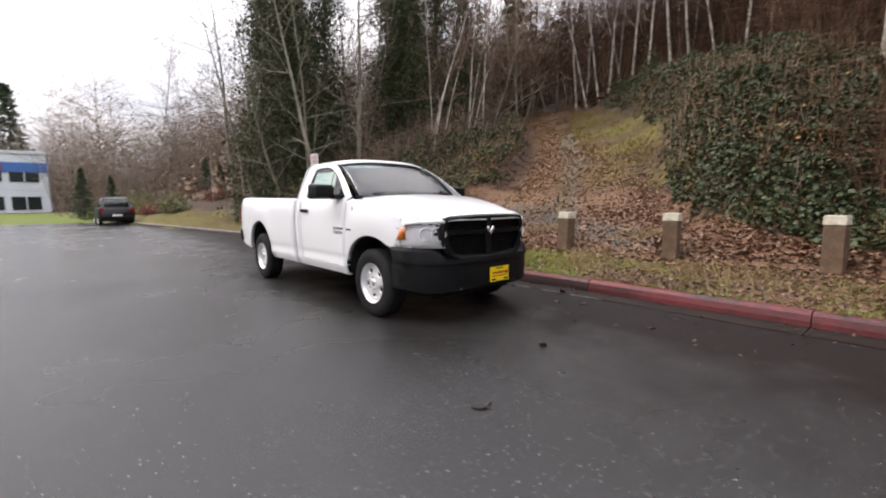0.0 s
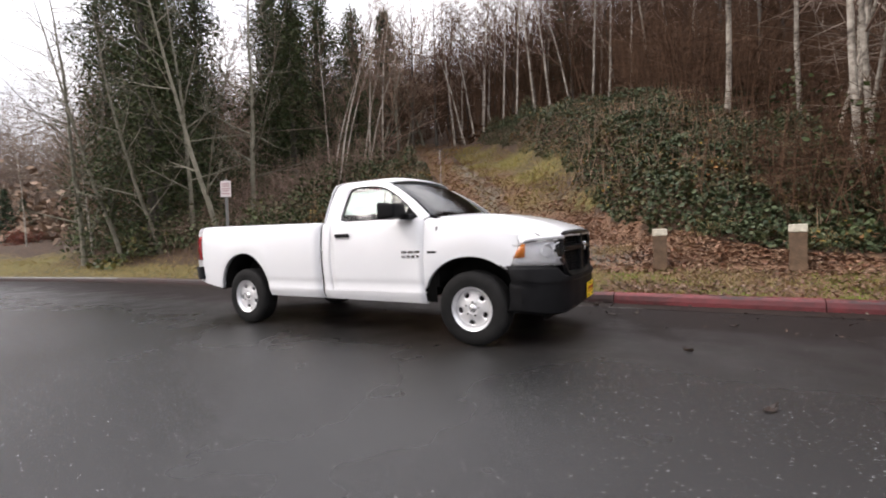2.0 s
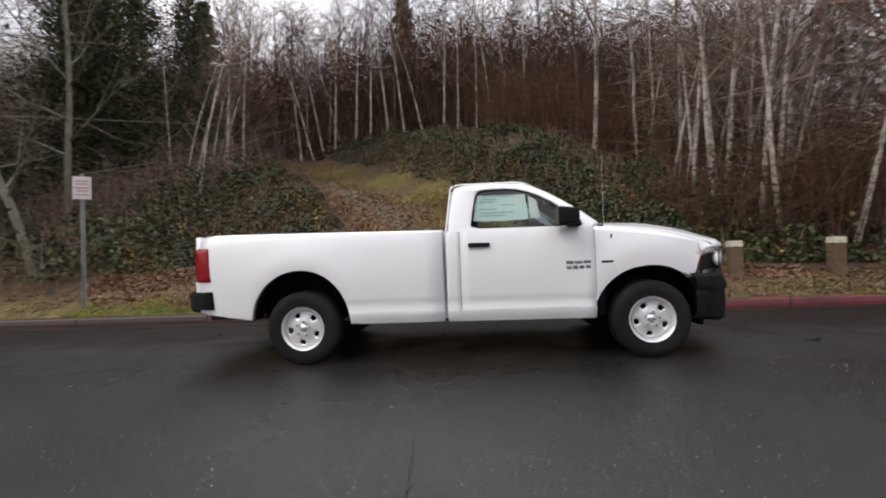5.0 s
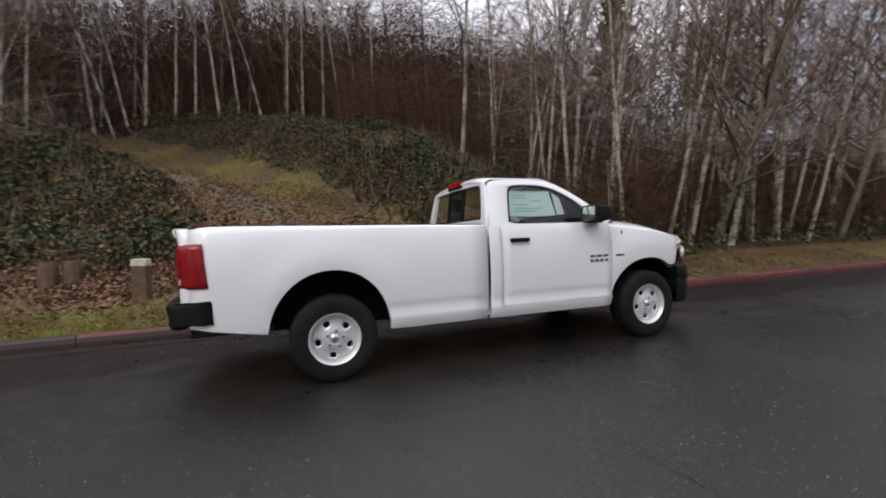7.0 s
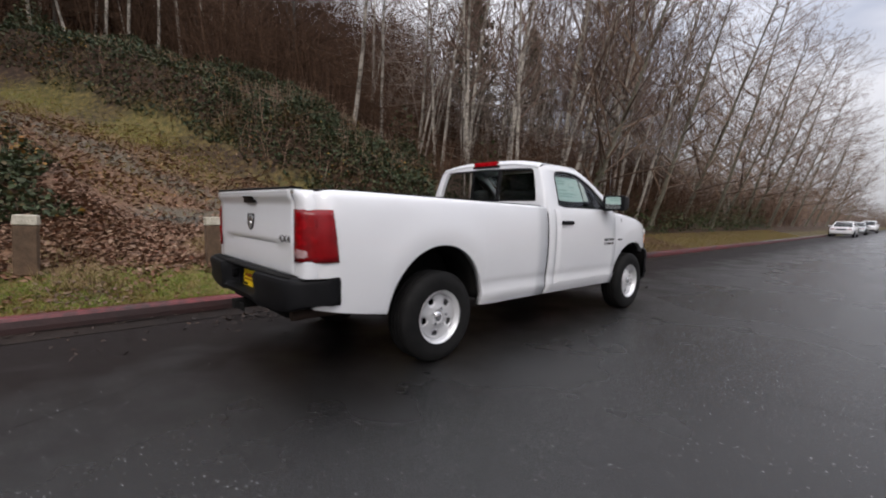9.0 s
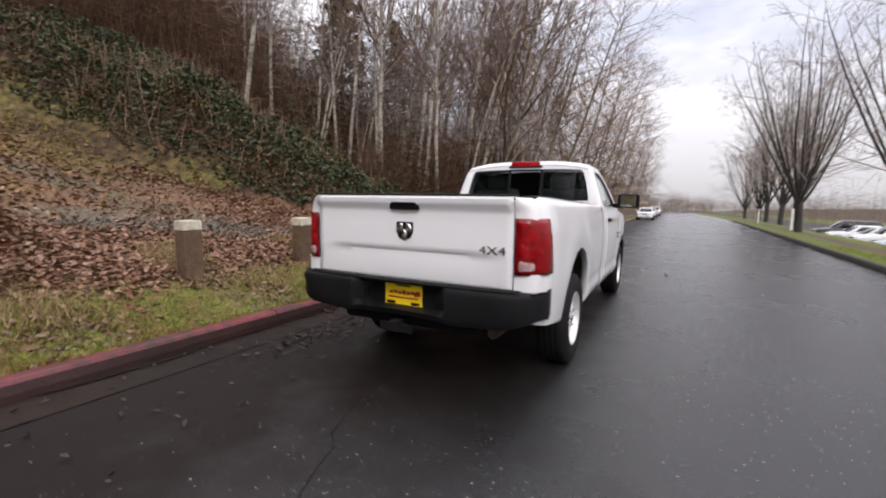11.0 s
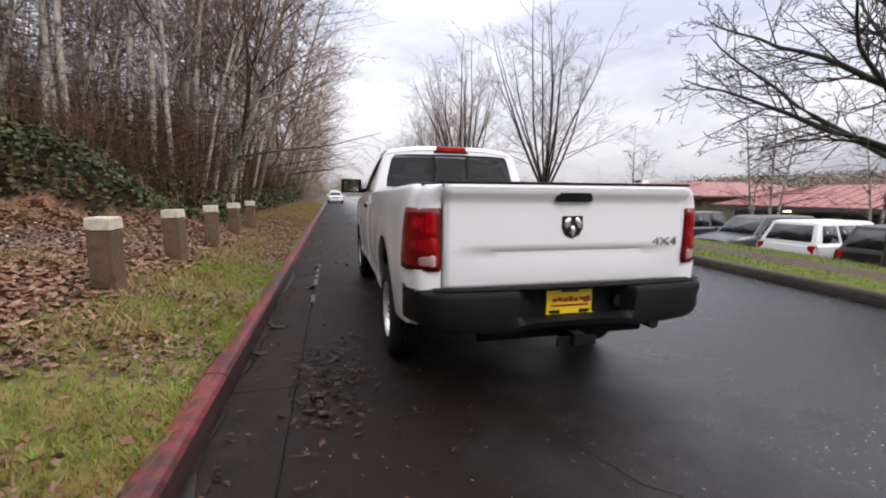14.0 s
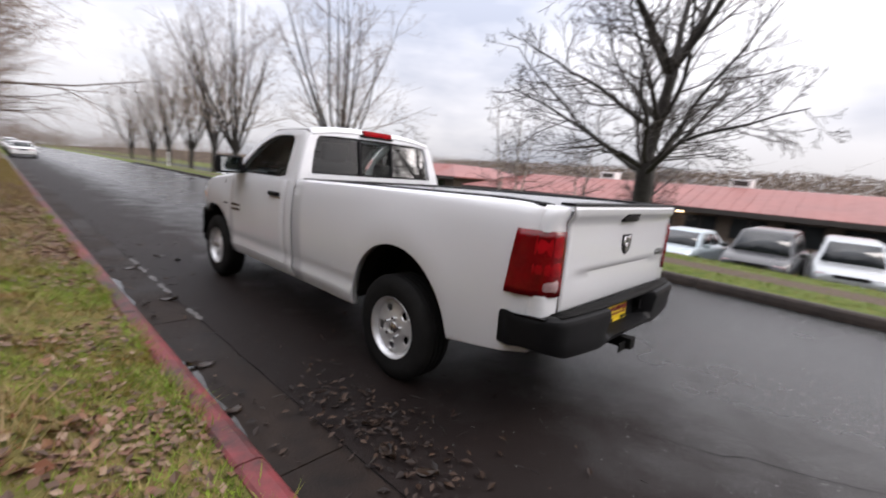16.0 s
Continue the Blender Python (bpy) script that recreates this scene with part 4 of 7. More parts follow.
blades("rough_grass", 60000, -6, 8, 2.6, 4.8, lambda x, y: np.clip(wave(x, y, 1.9, 1.4), 0, 1) * np.clip((y - 2.4) * 1.1, 0, 1), 0.05, 0.17, M_straw, "dry straw-coloured tufts among the leaves", 0.7)
M_trail_moss = leafy("mossy_trail_blade", [(0.13, 0.125, 0.014), (0.2, 0.19, 0.022), (0.27, 0.22, 0.045), (0.17, 0.105, 0.035)], 0.7, 0.3, (1.0, 0.62, 0.6), 0.7, 0.4)
blades("trail_grass", 110000, -12, 6, 6.0, 24, lambda x, y: np.where((x > trail_x(y) + 0.5) & (x < trail_x(y) + 0.84 * trail_right(y)), np.clip(0.6 + 0.6 * wave(x, y, 1.2), 0.1, 1) * sstep(8, 10.5, y), 0.12 * (np.abs(x - trail_x(y) + 1) < 1.2)), 0.07, 0.2, M_trail_moss, "dry yellow-green grass beside the trail", 0.6)
blades("far_verge_grass", 42000, -5, 16, -9.5, -5.2, lambda x, y: np.clip((far_kerb_y(x) - 0.2 - y) * 6, 0, 1) * np.where(np.abs(far_kerb_y(x) - y - 1.25) < 0.42, 0.06, 0.9) * (far_kerb_y(x) - y < 2.9), 0.03, 0.08, M_grass, "short mown grass on the far verge", 0.6)
blades("roadside_grass", 30000, 10, 40, 2.25, 4.2, lambda x, y: 0.9 + 0 * x, 0.04, 0.12, M_meadow, "dry grass along the kerb", 0.6)
blades("slope_grass", 15000, -26, -5.5, 0.6, 5.5, lambda x, y: np.where((y > kerb_y(x) + 0.2) & (y < kerb_y(x) + 3.2), 0.9, 0), 0.05, 0.14, M_meadow, "rough grass on the slope", 0.6)


# ---- pickup truck: rear axle over x 0, nose towards +x, left flank +y ----
def glassy(name, tint, gloss=1.5, rough=0.015):
    m = bpy.data.materials.new(name)
    m.use_nodes = True
    nt = m.node_tree
    nt.nodes.clear()
    N, L = nt.nodes.new, nt.links.new
    o, mix, tr, gl, fr = N("ShaderNodeOutputMaterial"), N("ShaderNodeMixShader"), N("ShaderNodeBsdfTransparent"), N("ShaderNodeBsdfGlossy"), N("ShaderNodeFresnel")
    tr.inputs["Color"].default_value = (*tint, 1)
    gl.inputs["Roughness"].default_value = rough
    fr.inputs["IOR"].default_value = gloss
    L(fr.outputs[0], mix.inputs[0])
    L(tr.outputs[0], mix.inputs[1])
    L(gl.outputs[0], mix.inputs[2])
    L(mix.outputs[0], o.inputs["Surface"])
    return m


M_paint = surf("white_car_paint", (0.75, 0.755, 0.77), (0.79, 0.795, 0.805), 0.8, 0.32, 0.0, coat=0.9, rvary=0.05)
M_black = surf("black_grained_plastic", (0.005, 0.005, 0.0055), (0.011, 0.011, 0.012), 8, 0.5, 0.25, 300, bdist=0.002, spec=0.13)
M_dark = surf("underbody_black", (0.003, 0.003, 0.003), (0.01, 0.009, 0.008), 6, 0.85, 0.2, 40, spec=0.2)
M_grille = surf("gloss_black_plastic", (0.004, 0.004, 0.0045), (0.009, 0.009, 0.01), 8, 0.38, 0.0, spec=0.2)
M_chrome = surf("chrome", (0.7, 0.7, 0.71), (0.8, 0.8, 0.8), 5, 0.12, 0.0, metallic=1.0, rvary=0.05)
M_silver = surf("silver_painted_steel", (0.66, 0.66, 0.67), (0.8, 0.8, 0.8), 9, 0.34, 0.05, 60, metallic=0.55)
M_rubber = surf("tyre_rubber", (0.007, 0.007, 0.007), (0.018, 0.0175, 0.017), 9, 0.75, 0.3, 90, bdist=0.004, spec=0.15)
M_red = surf("red_lamp_lens", (0.16, 0.0015, 0.003), (0.5, 0.005, 0.011), 13, 0.22, 0.2, 70, spec=0.3, bdist=0.004)
M_red_dark = surf("deep_red_lamp_lens", (0.1, 0.001, 0.002), (0.27, 0.002, 0.005), 9, 0.12, 0.1, 60, spec=0.4)
M_clear = surf("clear_reverse_lens", (0.22, 0.1, 0.1), (0.5, 0.34, 0.34), 30, 0.15, 0.3, 90, coat=1.0)
M_amber = surf("amber_lens", (0.75, 0.2, 0.02), (0.9, 0.32, 0.04), 20, 0.15, 0.2, 80, coat=1.0)
M_badge = surf("dull_chrome_badge", (0.2, 0.2, 0.21), (0.42, 0.42, 0.43), 30, 0.25, 0.0, metallic=0.9)
M_yellow = surf("yellow_plate", (0.8, 0.56, 0.01), (0.86, 0.64, 0.015), 6, 0.4, 0.0)
M_redink = surf("red_print", (0.22, 0.015, 0.01), (0.34, 0.02, 0.015), 6, 0.5, 0.0)
M_glass = glassy("clear_glass", (0.72, 0.82, 0.79), 1.5)
M_screen = glassy("windscreen_glass", (0.62, 0.74, 0.71), 1.9, 0.04)
M_tint = glassy("tinted_glass", (0.3, 0.34, 0.34), 1.5)
M_lens = glassy("headlamp_lens", (0.985, 0.985, 0.99), 1.45)
# plain white, no metal: chrome's reflection of the bright sky put into the colour
M_reflector = surf("sky_white_reflector", (0.78, 0.78, 0.79), (0.95, 0.95, 0.96), 40, 0.3, 0.35, 26, metallic=0.0, coat=0.6, bdist=0.02)
M_mirror = surf("mirror_glass", (0.8, 0.84, 0.82), (0.82, 0.86, 0.84), 1, 0.02, 0.0, metallic=1.0, rvary=0.0)
M_cloth = surf("grey_seat_cloth", (0.022, 0.022, 0.024), (0.045, 0.045, 0.047), 30, 0.9, 0.3, 200)
M_paper = surf("window_sticker_paper", (0.7, 0.82, 0.81), (0.8, 0.88, 0.87), 4, 0.6, 0.0)
M_ink = surf("pale_green_print", (0.4, 0.6, 0.57), (0.48, 0.66, 0.63), 4, 0.6, 0.0)
M_white = surf("white_card", (0.78, 0.78, 0.76), (0.85, 0.85, 0.83), 4, 0.6, 0.0)
M_rust = surf("rusty_steel", (0.03, 0.02, 0.015), (0.09, 0.06, 0.045), 12, 0.7, 0.2, 60, metallic=0.4)


def sheet_bm(rows, closed=False):
    bm = bmesh.new()
    V = [[bm.verts.new(p) for p in r] for r in rows]
    for a, b in zip(V, V[1:]):
        n = len(a)
        for j in range(n if closed else n - 1):
            k = (j + 1) % n
            try:
                bm.faces.new((a[j], a[k], b[k], b[j]))
            except ValueError:
                pass
    return bm


def panel(name, rows, mat, parent, label="", thick=0.012, closed=False, out=0, smooth=True):
    """A curved sheet with thickness, given as rows of points; out: -1 turns its outside over."""
    bm = sheet_bm(rows, closed)
    bmesh.ops.remove_doubles(bm, verts=bm.verts, dist=1e-5)
    ob = part(name, bm, mat, parent, label, smooth)
    if out < 0:
        ob.data.flip_normals()
    if thick:
        md = ob.modifiers.new("thickness", "SOLIDIFY")
        md.thickness, md.offset = thick, 0
    return ob


def lathe(profile, n=48, bm=None):
    """Turns (radius, height along y) about the y axis."""
    rows = [[(r * math.cos(a), y, r * math.sin(a)) for r, y in profile] for a in np.linspace(0, 2 * math.pi, n, endpoint=False)]
    rows.append(rows[0])
    b = sheet_bm(rows)
    bmesh.ops.remove_doubles(b, verts=b.verts, dist=1e-6)
    return b


def interp(x, xs, ys):
    return float(np.interp(x, xs, ys))


truck = thing("pickup_truck", "white regular cab pickup truck with long bed, parked beside red kerb", "pickup truck")

AXLE_F = 3.569
BED_R, BED_F, CAB_R, DOOR_F, NOSE = -1.165, 1.562, 1.596, 3.03, 4.07


def flank(x, z):
    """Half width of the body at x, z."""
    y = interp(z, [0.40, 0.46, 0.50, 0.525, 0.545, 0.56, 0.60, 0.642, 0.655, 0.70, 0.80, 0.95, 1.12, 1.24, 1.32, 1.365, 1.39, 1.405],
               [0.915, 0.942, 0.956, 0.961, 0.9605, 0.9575, 0.957, 0.9575, 0.9625, 0.966, 0.975, 0.98, 0.975, 0.962, 0.945, 0.928, 0.905, 0.87])
    if x < -0.45:
        y += (interp(z, [0.4, 0.5, 0.6, 0.72], [0.925, 0.945, 0.958, 0.968]) - y if z < 0.72 else 0) * min(1, (-0.45 - x) / 0.1)
    for ax in (0.0, AXLE_F):
        d = math.hypot((x - ax) / 0.62, (z - 0.45) / 0.66)
        y += 0.016 * math.exp(-((d - 1.0) / 0.2) ** 2)
    if x > 3.6:
        y -= 0.085 * ((x - 3.6) / 0.47) ** 2
    if x < -0.9:
        y -= 0.03 * ((-0.9 - x) / 0.27) ** 2
    return y


def arch(x, ax, half, top, foot):
    """Lower edge of the body over a wheel, or None off the opening."""
    t = abs(x - ax) / (half[0] if x < ax else half[1])
    return None if t >= 1 else foot + (top - foot) * (1 - t ** 2.1) ** (1 / 1.9)


REAR_ARCH, FRONT_ARCH = (0.55, 0.515), (0.565, 0.53)


def columns(x0, x1, ax=None, half=REAR_ARCH, n=14):
    xs = list(np.linspace(x0, x1, n))
    if ax is not None:
        xs = [x for x in xs if not ax - half[0] - 0.02 < x < ax + half[1] + 0.02] + [ax + half[0 if a < 0 else 1] * math.sin(a) for a in np.linspace(-math.pi / 2, math.pi / 2, 25)]
        xs = [x for x in xs if x0 - 1e-6 <= x <= x1 + 1e-6] + [x0, x1]
    return sorted(set(round(x, 4) for x in xs))


CREASES = (0.46, 0.50, 0.525, 0.545, 0.56, 0.60, 0.642, 0.655, 0.70, 0.78, 0.86, 0.94, 1.02, 1.10, 1.18, 1.25, 1.30, 1.34, 1.365)


def side_rows(s, xs, top, bottom, ax=None, half=REAR_ARCH, a_top=1.0, nz=15, foot=0.45):
    rows = []
    for x in xs:
        zb, zt = bottom(x), top(x)
        if ax is not None:
            a = arch(x, ax, half, a_top, foot)
            if a is not None:
                zb = max(zb, a)
        zs = [zb] + [min(max(z, zb + 0.0002 * i), zt - 0.0002 * (20 - i)) for i, z in enumerate(CREASES)] + [zt]
        row = [(x, s * (flank(x, zb) - 0.05), zb + 0.004), (x, s * (flank(x, zb) - 0.006), zb + 0.001)]
        rows.append(row + [(x, s * flank(x, z), z) for z in zs])
    return rows


def bed_top(x):
    return 1.372 - 0.018 * x - 0.018 * float(sstep(-0.85, -1.165, x))


def sill(x):
    return interp(x, [-1.2, -1.0, -0.58, 0.5, 0.62, 4.0], [0.60, 0.565, 0.495, 0.43, 0.425, 0.42])


for s, hand in ((1, "left"), (-1, "right")):
    # bed side: outer skin, rail cap, inner wall
    xs = columns(BED_R, BED_F, 0.0, REAR_ARCH)
    rows = [r + [(r[-1][0], s * (flank(r[-1][0], r[-1][2]) - 0.02), r[-1][2] + 0.014), (r[-1][0], s * 0.82, r[-1][2] + 0.018), (r[-1][0], s * 0.775, r[-1][2] + 0.006), (r[-1][0], s * 0.765, 1.04)]
            for r in side_rows(s, xs, bed_top, sill, 0.0, REAR_ARCH, 1.005)]
    panel("bed_side", rows, M_paint, truck, "white bed side with round wheel arch", out=0)
    cap = [[(x, s * 0.885, bed_top(x) + 0.012), (x, s * 0.876, bed_top(x) + 0.027), (x, s * 0.80, bed_top(x) + 0.028), (x, s * 0.772, bed_top(x) + 0.015)] for x in np.linspace(-1.15, BED_F - 0.01, 9)]
    panel("rail_cap", cap, M_black, truck, "black plastic bed rail cap", 0.008)
    # door
    def door_top(x):
        return 1.338
    xs = columns(1.7365, DOOR_F - 0.005, None)
    rows = side_rows(s, xs, door_top, lambda x: 0.535)
    door = panel("door", rows, M_paint, truck, "white door panel with crease line")
    # rocker and cab corner
    xs = columns(CAB_R, DOOR_F, None)
    panel("rocker", side_rows(s, xs, lambda x: 0.528, sill, nz=8), M_paint, truck)
    xs = columns(CAB_R, 1.732, None, n=4)
    panel("cab_corner", side_rows(s, xs, lambda x: 1.338, lambda x: 0.53), M_paint, truck)
    panel("door_jamb", [[(x, s * 0.9, z) for z in (0.43, 0.8, 1.33)] for x in (1.57, 1.9, DOOR_F + 0.1)], M_dark, truck, thick=0.01)
    # door handle with a recess plate
    hd = part("door_handle", box(0.21, 0.03, 0.042, 1.925, s * 0.99, 1.195), M_black, door, "black door handle", True, 0.012, 3)
    part("handle_cup", cyl(0.042, 0.042, 0.012, pose(1.90, s * 0.966, 1.19, 90), 20), M_paint, door, smooth=True)
    # front fender
    def fender_top(x):
        return interp(x, [3.0, 3.3, 3.6, 3.9, 4.07, 4.3], [1.305, 1.275, 1.235, 1.175, 1.13, 1.08])
    xs = columns(DOOR_F, NOSE, AXLE_F, FRONT_ARCH)

    def fender_low(x):
        return interp(x, [3.0, 3.93, 3.95, 4.2], [0.425, 0.425, 0.815, 0.83])
    rows = side_rows(s, xs, fender_top, fender_low, AXLE_F, FRONT_ARCH, 0.935)
    rows = [r + [(r[-1][0], s * (flank(r[-1][0], r[-1][2]) - 0.022), r[-1][2] + 0.02), (r[-1][0], s * (flank(r[-1][0], r[-1][2]) - 0.075), r[-1][2] + 0.042), (r[-1][0], s * 0.795, r[-1][2] + 0.052)] for r in rows]
    fender = panel("front_fender", rows, M_paint, truck, "white front fender with round arch")
    # plain badge bars on door and fender
    bars = bmesh.new()
    for i in range(3):
        box(0.075, 0.016, 0.03, 2.775 + i * 0.085, s * 0.9835, 0.985, bars)
    for i in range(4):
        box(0.05, 0.016, 0.034, 2.765 + i * 0.063, s * 0.9835, 0.935, bars)
    part("badge", bars, M_badge, door, "row of silver badge blocks", bevel=0.004, segments=1)
    part("fender_badge", box(0.125, 0.02, 0.026, 3.135, s * 0.985, 0.98), M_grille, fender, "dark narrow badge", bevel=0.004, segments=1)
    part("keyhole" if s < 0 else "marker", cyl(0.017, 0.014, 0.075, pose(3.19, s * 0.958, 1.215, 0, 12, 0), 10), M_black, fender, "small black antenna base", True)
    # wheel house
    for ax, half, tp, bx in ((0.0, REAR_ARCH, 1.005, 0.5), (AXLE_F, FRONT_ARCH, 0.935, 0.52)):
        wide_half = (half[0] + 0.02, half[1] + 0.02)
        arc = [ax + (half[0 if a < 0 else 1] + 0.015) * math.sin(a) for a in np.linspace(-math.pi / 2, math.pi / 2, 17)]
        rows = [[(x, s * 0.955, (arch(x, ax, wide_half, tp + 0.015, 0.40) or 0.4)), (x, s * 0.55, (arch(x, ax, wide_half, tp + 0.015, 0.40) or 0.4))] for x in arc]
        panel("wheel_house", rows, M_dark, truck, "black wheel arch liner", 0.01)
        inner = bmesh.new()
        vs = [inner.verts.new((p[1][0], p[1][1], p[1][2])) for p in rows]
        inner.faces.new(vs)
        part("wheel_house", inner, M_dark, truck)
        if ax == 0:
            part("mud_lip", box(0.02, 0.05, 0.1, -0.565, s * 0.93, 0.55), M_black, truck)

    # side window frame: one ring from the outline to the opening
    def leaning(z):
        return 0.93 - 0.175 * max(0, (z - 1.33) / 0.5) ** 1.15

    outer = [(1.60, 1.335), (1.612, 1.45), (1.63, 1.60), (1.66, 1.74), (1.70, 1.81), (1.80, 1.842), (2.0, 1.85), (2.2, 1.845), (2.36, 1.83), (2.47, 1.795),
             (2.60, 1.725), (2.74, 1.635), (2.90, 1.525), (3.09, 1.375), (3.03, 1.335), (2.7, 1.335), (2.3, 1.335), (1.9, 1.335)]
    inner = [(1.855, 1.385), (1.862, 1.45), (1.885, 1.60), (1.91, 1.715), (1.94, 1.757), (1.99, 1.772), (2.08, 1.778), (2.2, 1.777), (2.32, 1.765), (2.42, 1.735),
             (2.52, 1.69), (2.64, 1.615), (2.77, 1.51), (2.925, 1.365), (2.88, 1.358), (2.6, 1.358), (2.3, 1.36), (1.95, 1.362)]
    rows = [[(x, s * (leaning(z) - d), z) for x, z in loop] for loop, d in ((outer, 0.012), ([((a[0] * 0.85 + b[0] * 0.15), (a[1] * 0.85 + b[1] * 0.15)) for a, b in zip(outer, inner)], 0.0),
            ([((a[0] * 0.12 + b[0] * 0.88), (a[1] * 0.12 + b[1] * 0.88)) for a, b in zip(outer, inner)], 0.0), (inner, 0.018), (inner, 0.05))]
    frame_ob = panel("window_frame", rows, M_paint, truck, "white cab pillar and window frame", 0.006, closed=True)
    seal = [[(x, s * (leaning(z) - 0.012), z) for x, z in inner], [(x + (2.3 - x) * 0.035, s * (leaning(z) - 0.014), z + (1.55 - z) * 0.06) for x, z in inner]]
    panel("window_seal", seal, M_black, frame_ob, "black rubber window seal", 0.006, closed=True)
    gb = bmesh.new()
    gb.faces.new([gb.verts.new((x, s * (leaning(z) - 0.02), z)) for x, z in inner])
    pane = part("side_window", gb, M_glass, truck, "clear side window glass")
    pane.visible_shadow = False
    # mirror
    mb = box(0.2, 0.28, 0.19, 2.735, s * 1.12, 1.44)
    for v in mb.verts:
        if v.co.x > 2.74:
            v.co.y = s * (1.1 + (abs(v.co.y) - 1.1) * 0.8)
            v.co.z = 1.445 + (v.co.z - 1.445) * 0.78
    mirror = part("mirror", mb, M_black, truck, "black plastic door mirror", True, 0.03, 3)
    part("mirror_glass", box(0.006, 0.19, 0.145, 2.633, s * 1.12, 1.44), M_mirror, mirror, "mirror glass")
    part("mirror_arm", box(0.13, 0.14, 0.06, 2.83, s * 0.965, 1.375), M_black, mirror, bevel=0.015)
    part("sail_panel", sheet_bm([[(2.79, s * 0.915, 1.365), (2.93, s * 0.915, 1.365)], [(2.79, s * 0.895, 1.47), (2.80, s * 0.895, 1.48)]]), M_black, mirror)

    # tail lamp: wraps the corner
    def lamp_point(u, z, proud=0.0):
        """u 0 at the front edge on the flank, 1 at the inner edge on the back."""
        fwd = interp(z, [0.91, 1.265], [-0.968, -1.013])
        xs = [fwd, -1.10, -1.165, -1.205, -1.232, -1.246, -1.25]
        ys = [flank(fwd, z) + 0.007, flank(-1.10, z) + 0.009, flank(-1.165, z) + 0.006, flank(-1.165, z) - 0.018, 0.90, 0.86, 0.815]
        us = [0, 0.15, 0.4, 0.58, 0.74, 0.87, 1.0]
        back = interp(u, [0, 0.35, 0.7, 1], [0, 0.3, 0.9, 1])
        return (interp(u, us, xs) - proud * back, s * (interp(u, us, ys) + proud * (1 - back)), z)
    uu = np.linspace(0, 1, 13)
    lamp = panel("tail_lamp", [[lamp_point(u, z) for u in uu] for z in np.linspace(0.912, 1.266, 9)], M_red_dark, truck, "dark red wraparound tail lamp", 0.012)
    for z0, z1, u0, u1, mt, nm in ((1.115, 1.25, 0.36, 0.94, M_red, "stop_light"), (1.015, 1.105, 0.36, 0.94, M_red, "turn_light"), (0.935, 1.003, 0.6, 0.93, M_clear, "reverse_light")):
        rr = []
        for z in np.linspace(z0, z1, 11):
            pinch = 0.24 * (1 - math.sqrt(1 - 0.97 * (2 * (z - z0) / (z1 - z0) - 1) ** 2)) * (0.25 if mt is M_red else 0.3)
            rr.append([lamp_point(u, z, 0.002 + 0.004 * math.sin(math.pi * (z - z0) / (z1 - z0))) for u in np.linspace(u0 + pinch, u1 - 0.3 * pinch, 8)])
        panel(nm, rr, mt, lamp, "clear reversing light" if mt is M_clear else "bright red light segment", 0.006)
    # bed corner post below and above the lamp
    for z0, z1 in ((0.77, 0.92), (1.26, 1.40)):
        def corner(z, k=0.0):
            f = flank(BED_R, min(z, 1.385)) - k
            lip = interp(z, [1.30, 1.342, 1.36, 1.39, 1.41], [0, 0.012, 0.018, 0.018, 0.008])
            plan_ = [(BED_R + 0.012, flank(BED_R + 0.012, min(z, 1.385)) + 0.0062, 0), (BED_R, f + 0.006, 0), (-1.19, f + 0.002, 0.1), (-1.21, f - 0.008, 0.3), (-1.225, f - 0.026, 0.6), (-1.235, f - 0.052, 0.9), (-1.238, max(f - 0.085, 0.83), 1), (-1.24, 0.808, 1)]
            return [(x - lip * b, s * y, z) for x, y, b in plan_]
        rr = [corner(z) for z in np.linspace(z0, min(z1, 1.388), 7)]
        if z1 > 1.3:
            rr += [[(x, s * max(abs(y) - d, 0.806), z) for x, y, _ in corner(1.388)] for d, z in ((0.006, 1.391), (0.02, 1.395), (0.05, 1.398), (0.11, 1.399))]
        panel("bed_corner", rr, M_paint, truck, thick=0)
    # head lamp
    plan = [(4.0, 0.949), (4.06, 0.93), (4.13, 0.897), (4.21, 0.845), (4.29, 0.79), (4.37, 0.725), (4.445, 0.615)]
    lo = [0.836, 0.832, 0.828, 0.825, 0.823, 0.822, 0.822]
    hi = [1.03, 1.046, 1.062, 1.073, 1.077, 1.08, 1.08]
    slant = [(0.085, -0.03), (0.045, -0.018), (0.01, -0.004), (0, 0), (0, 0), (0, 0), (0, 0)]
    rows = [[(x + dx * k / 4, s * (y + dy * k / 4), a + (b - a) * k / 4) for (x, y), (dx, dy), a, b in zip(plan, slant, lo, hi)] for k in range(5)]
    back = [[(x - 0.010 - 0.008 * k, s * (y - 0.010 - 0.007 * k), z) for x, y, z in ((p[0], abs(p[1]), p[2]) for p in r)] for k, r in enumerate(rows)]
    hl = panel("headlamp", back, M_reflector, truck, "clear head lamp with white reflector in place of sky-reflecting chrome", 0.006)
    lens = panel("lens", rows, M_lens, hl, "clear lamp lens", 0.004)
    lens.visible_shadow = False
    for cxh, cyh, r in ((4.335, 0.655, 0.075), (4.25, 0.75, 0.07)):
        bowl = lathe([(0.012, -0.06), (0.035, -0.055), (r * 0.7, -0.03), (r * 0.95, 0.005), (r, 0.012), (r + 0.008, 0.008)], 24)
        bmesh.ops.transform(bowl, matrix=pose(cxh + 0.062, s * (cyh + 0.012), 0.965, 0, 0, -90 + s * 28), verts=bowl.verts)
        part("reflector", bowl, M_reflector, hl, "round reflector bowl, white in place of chrome's sky reflection", True)
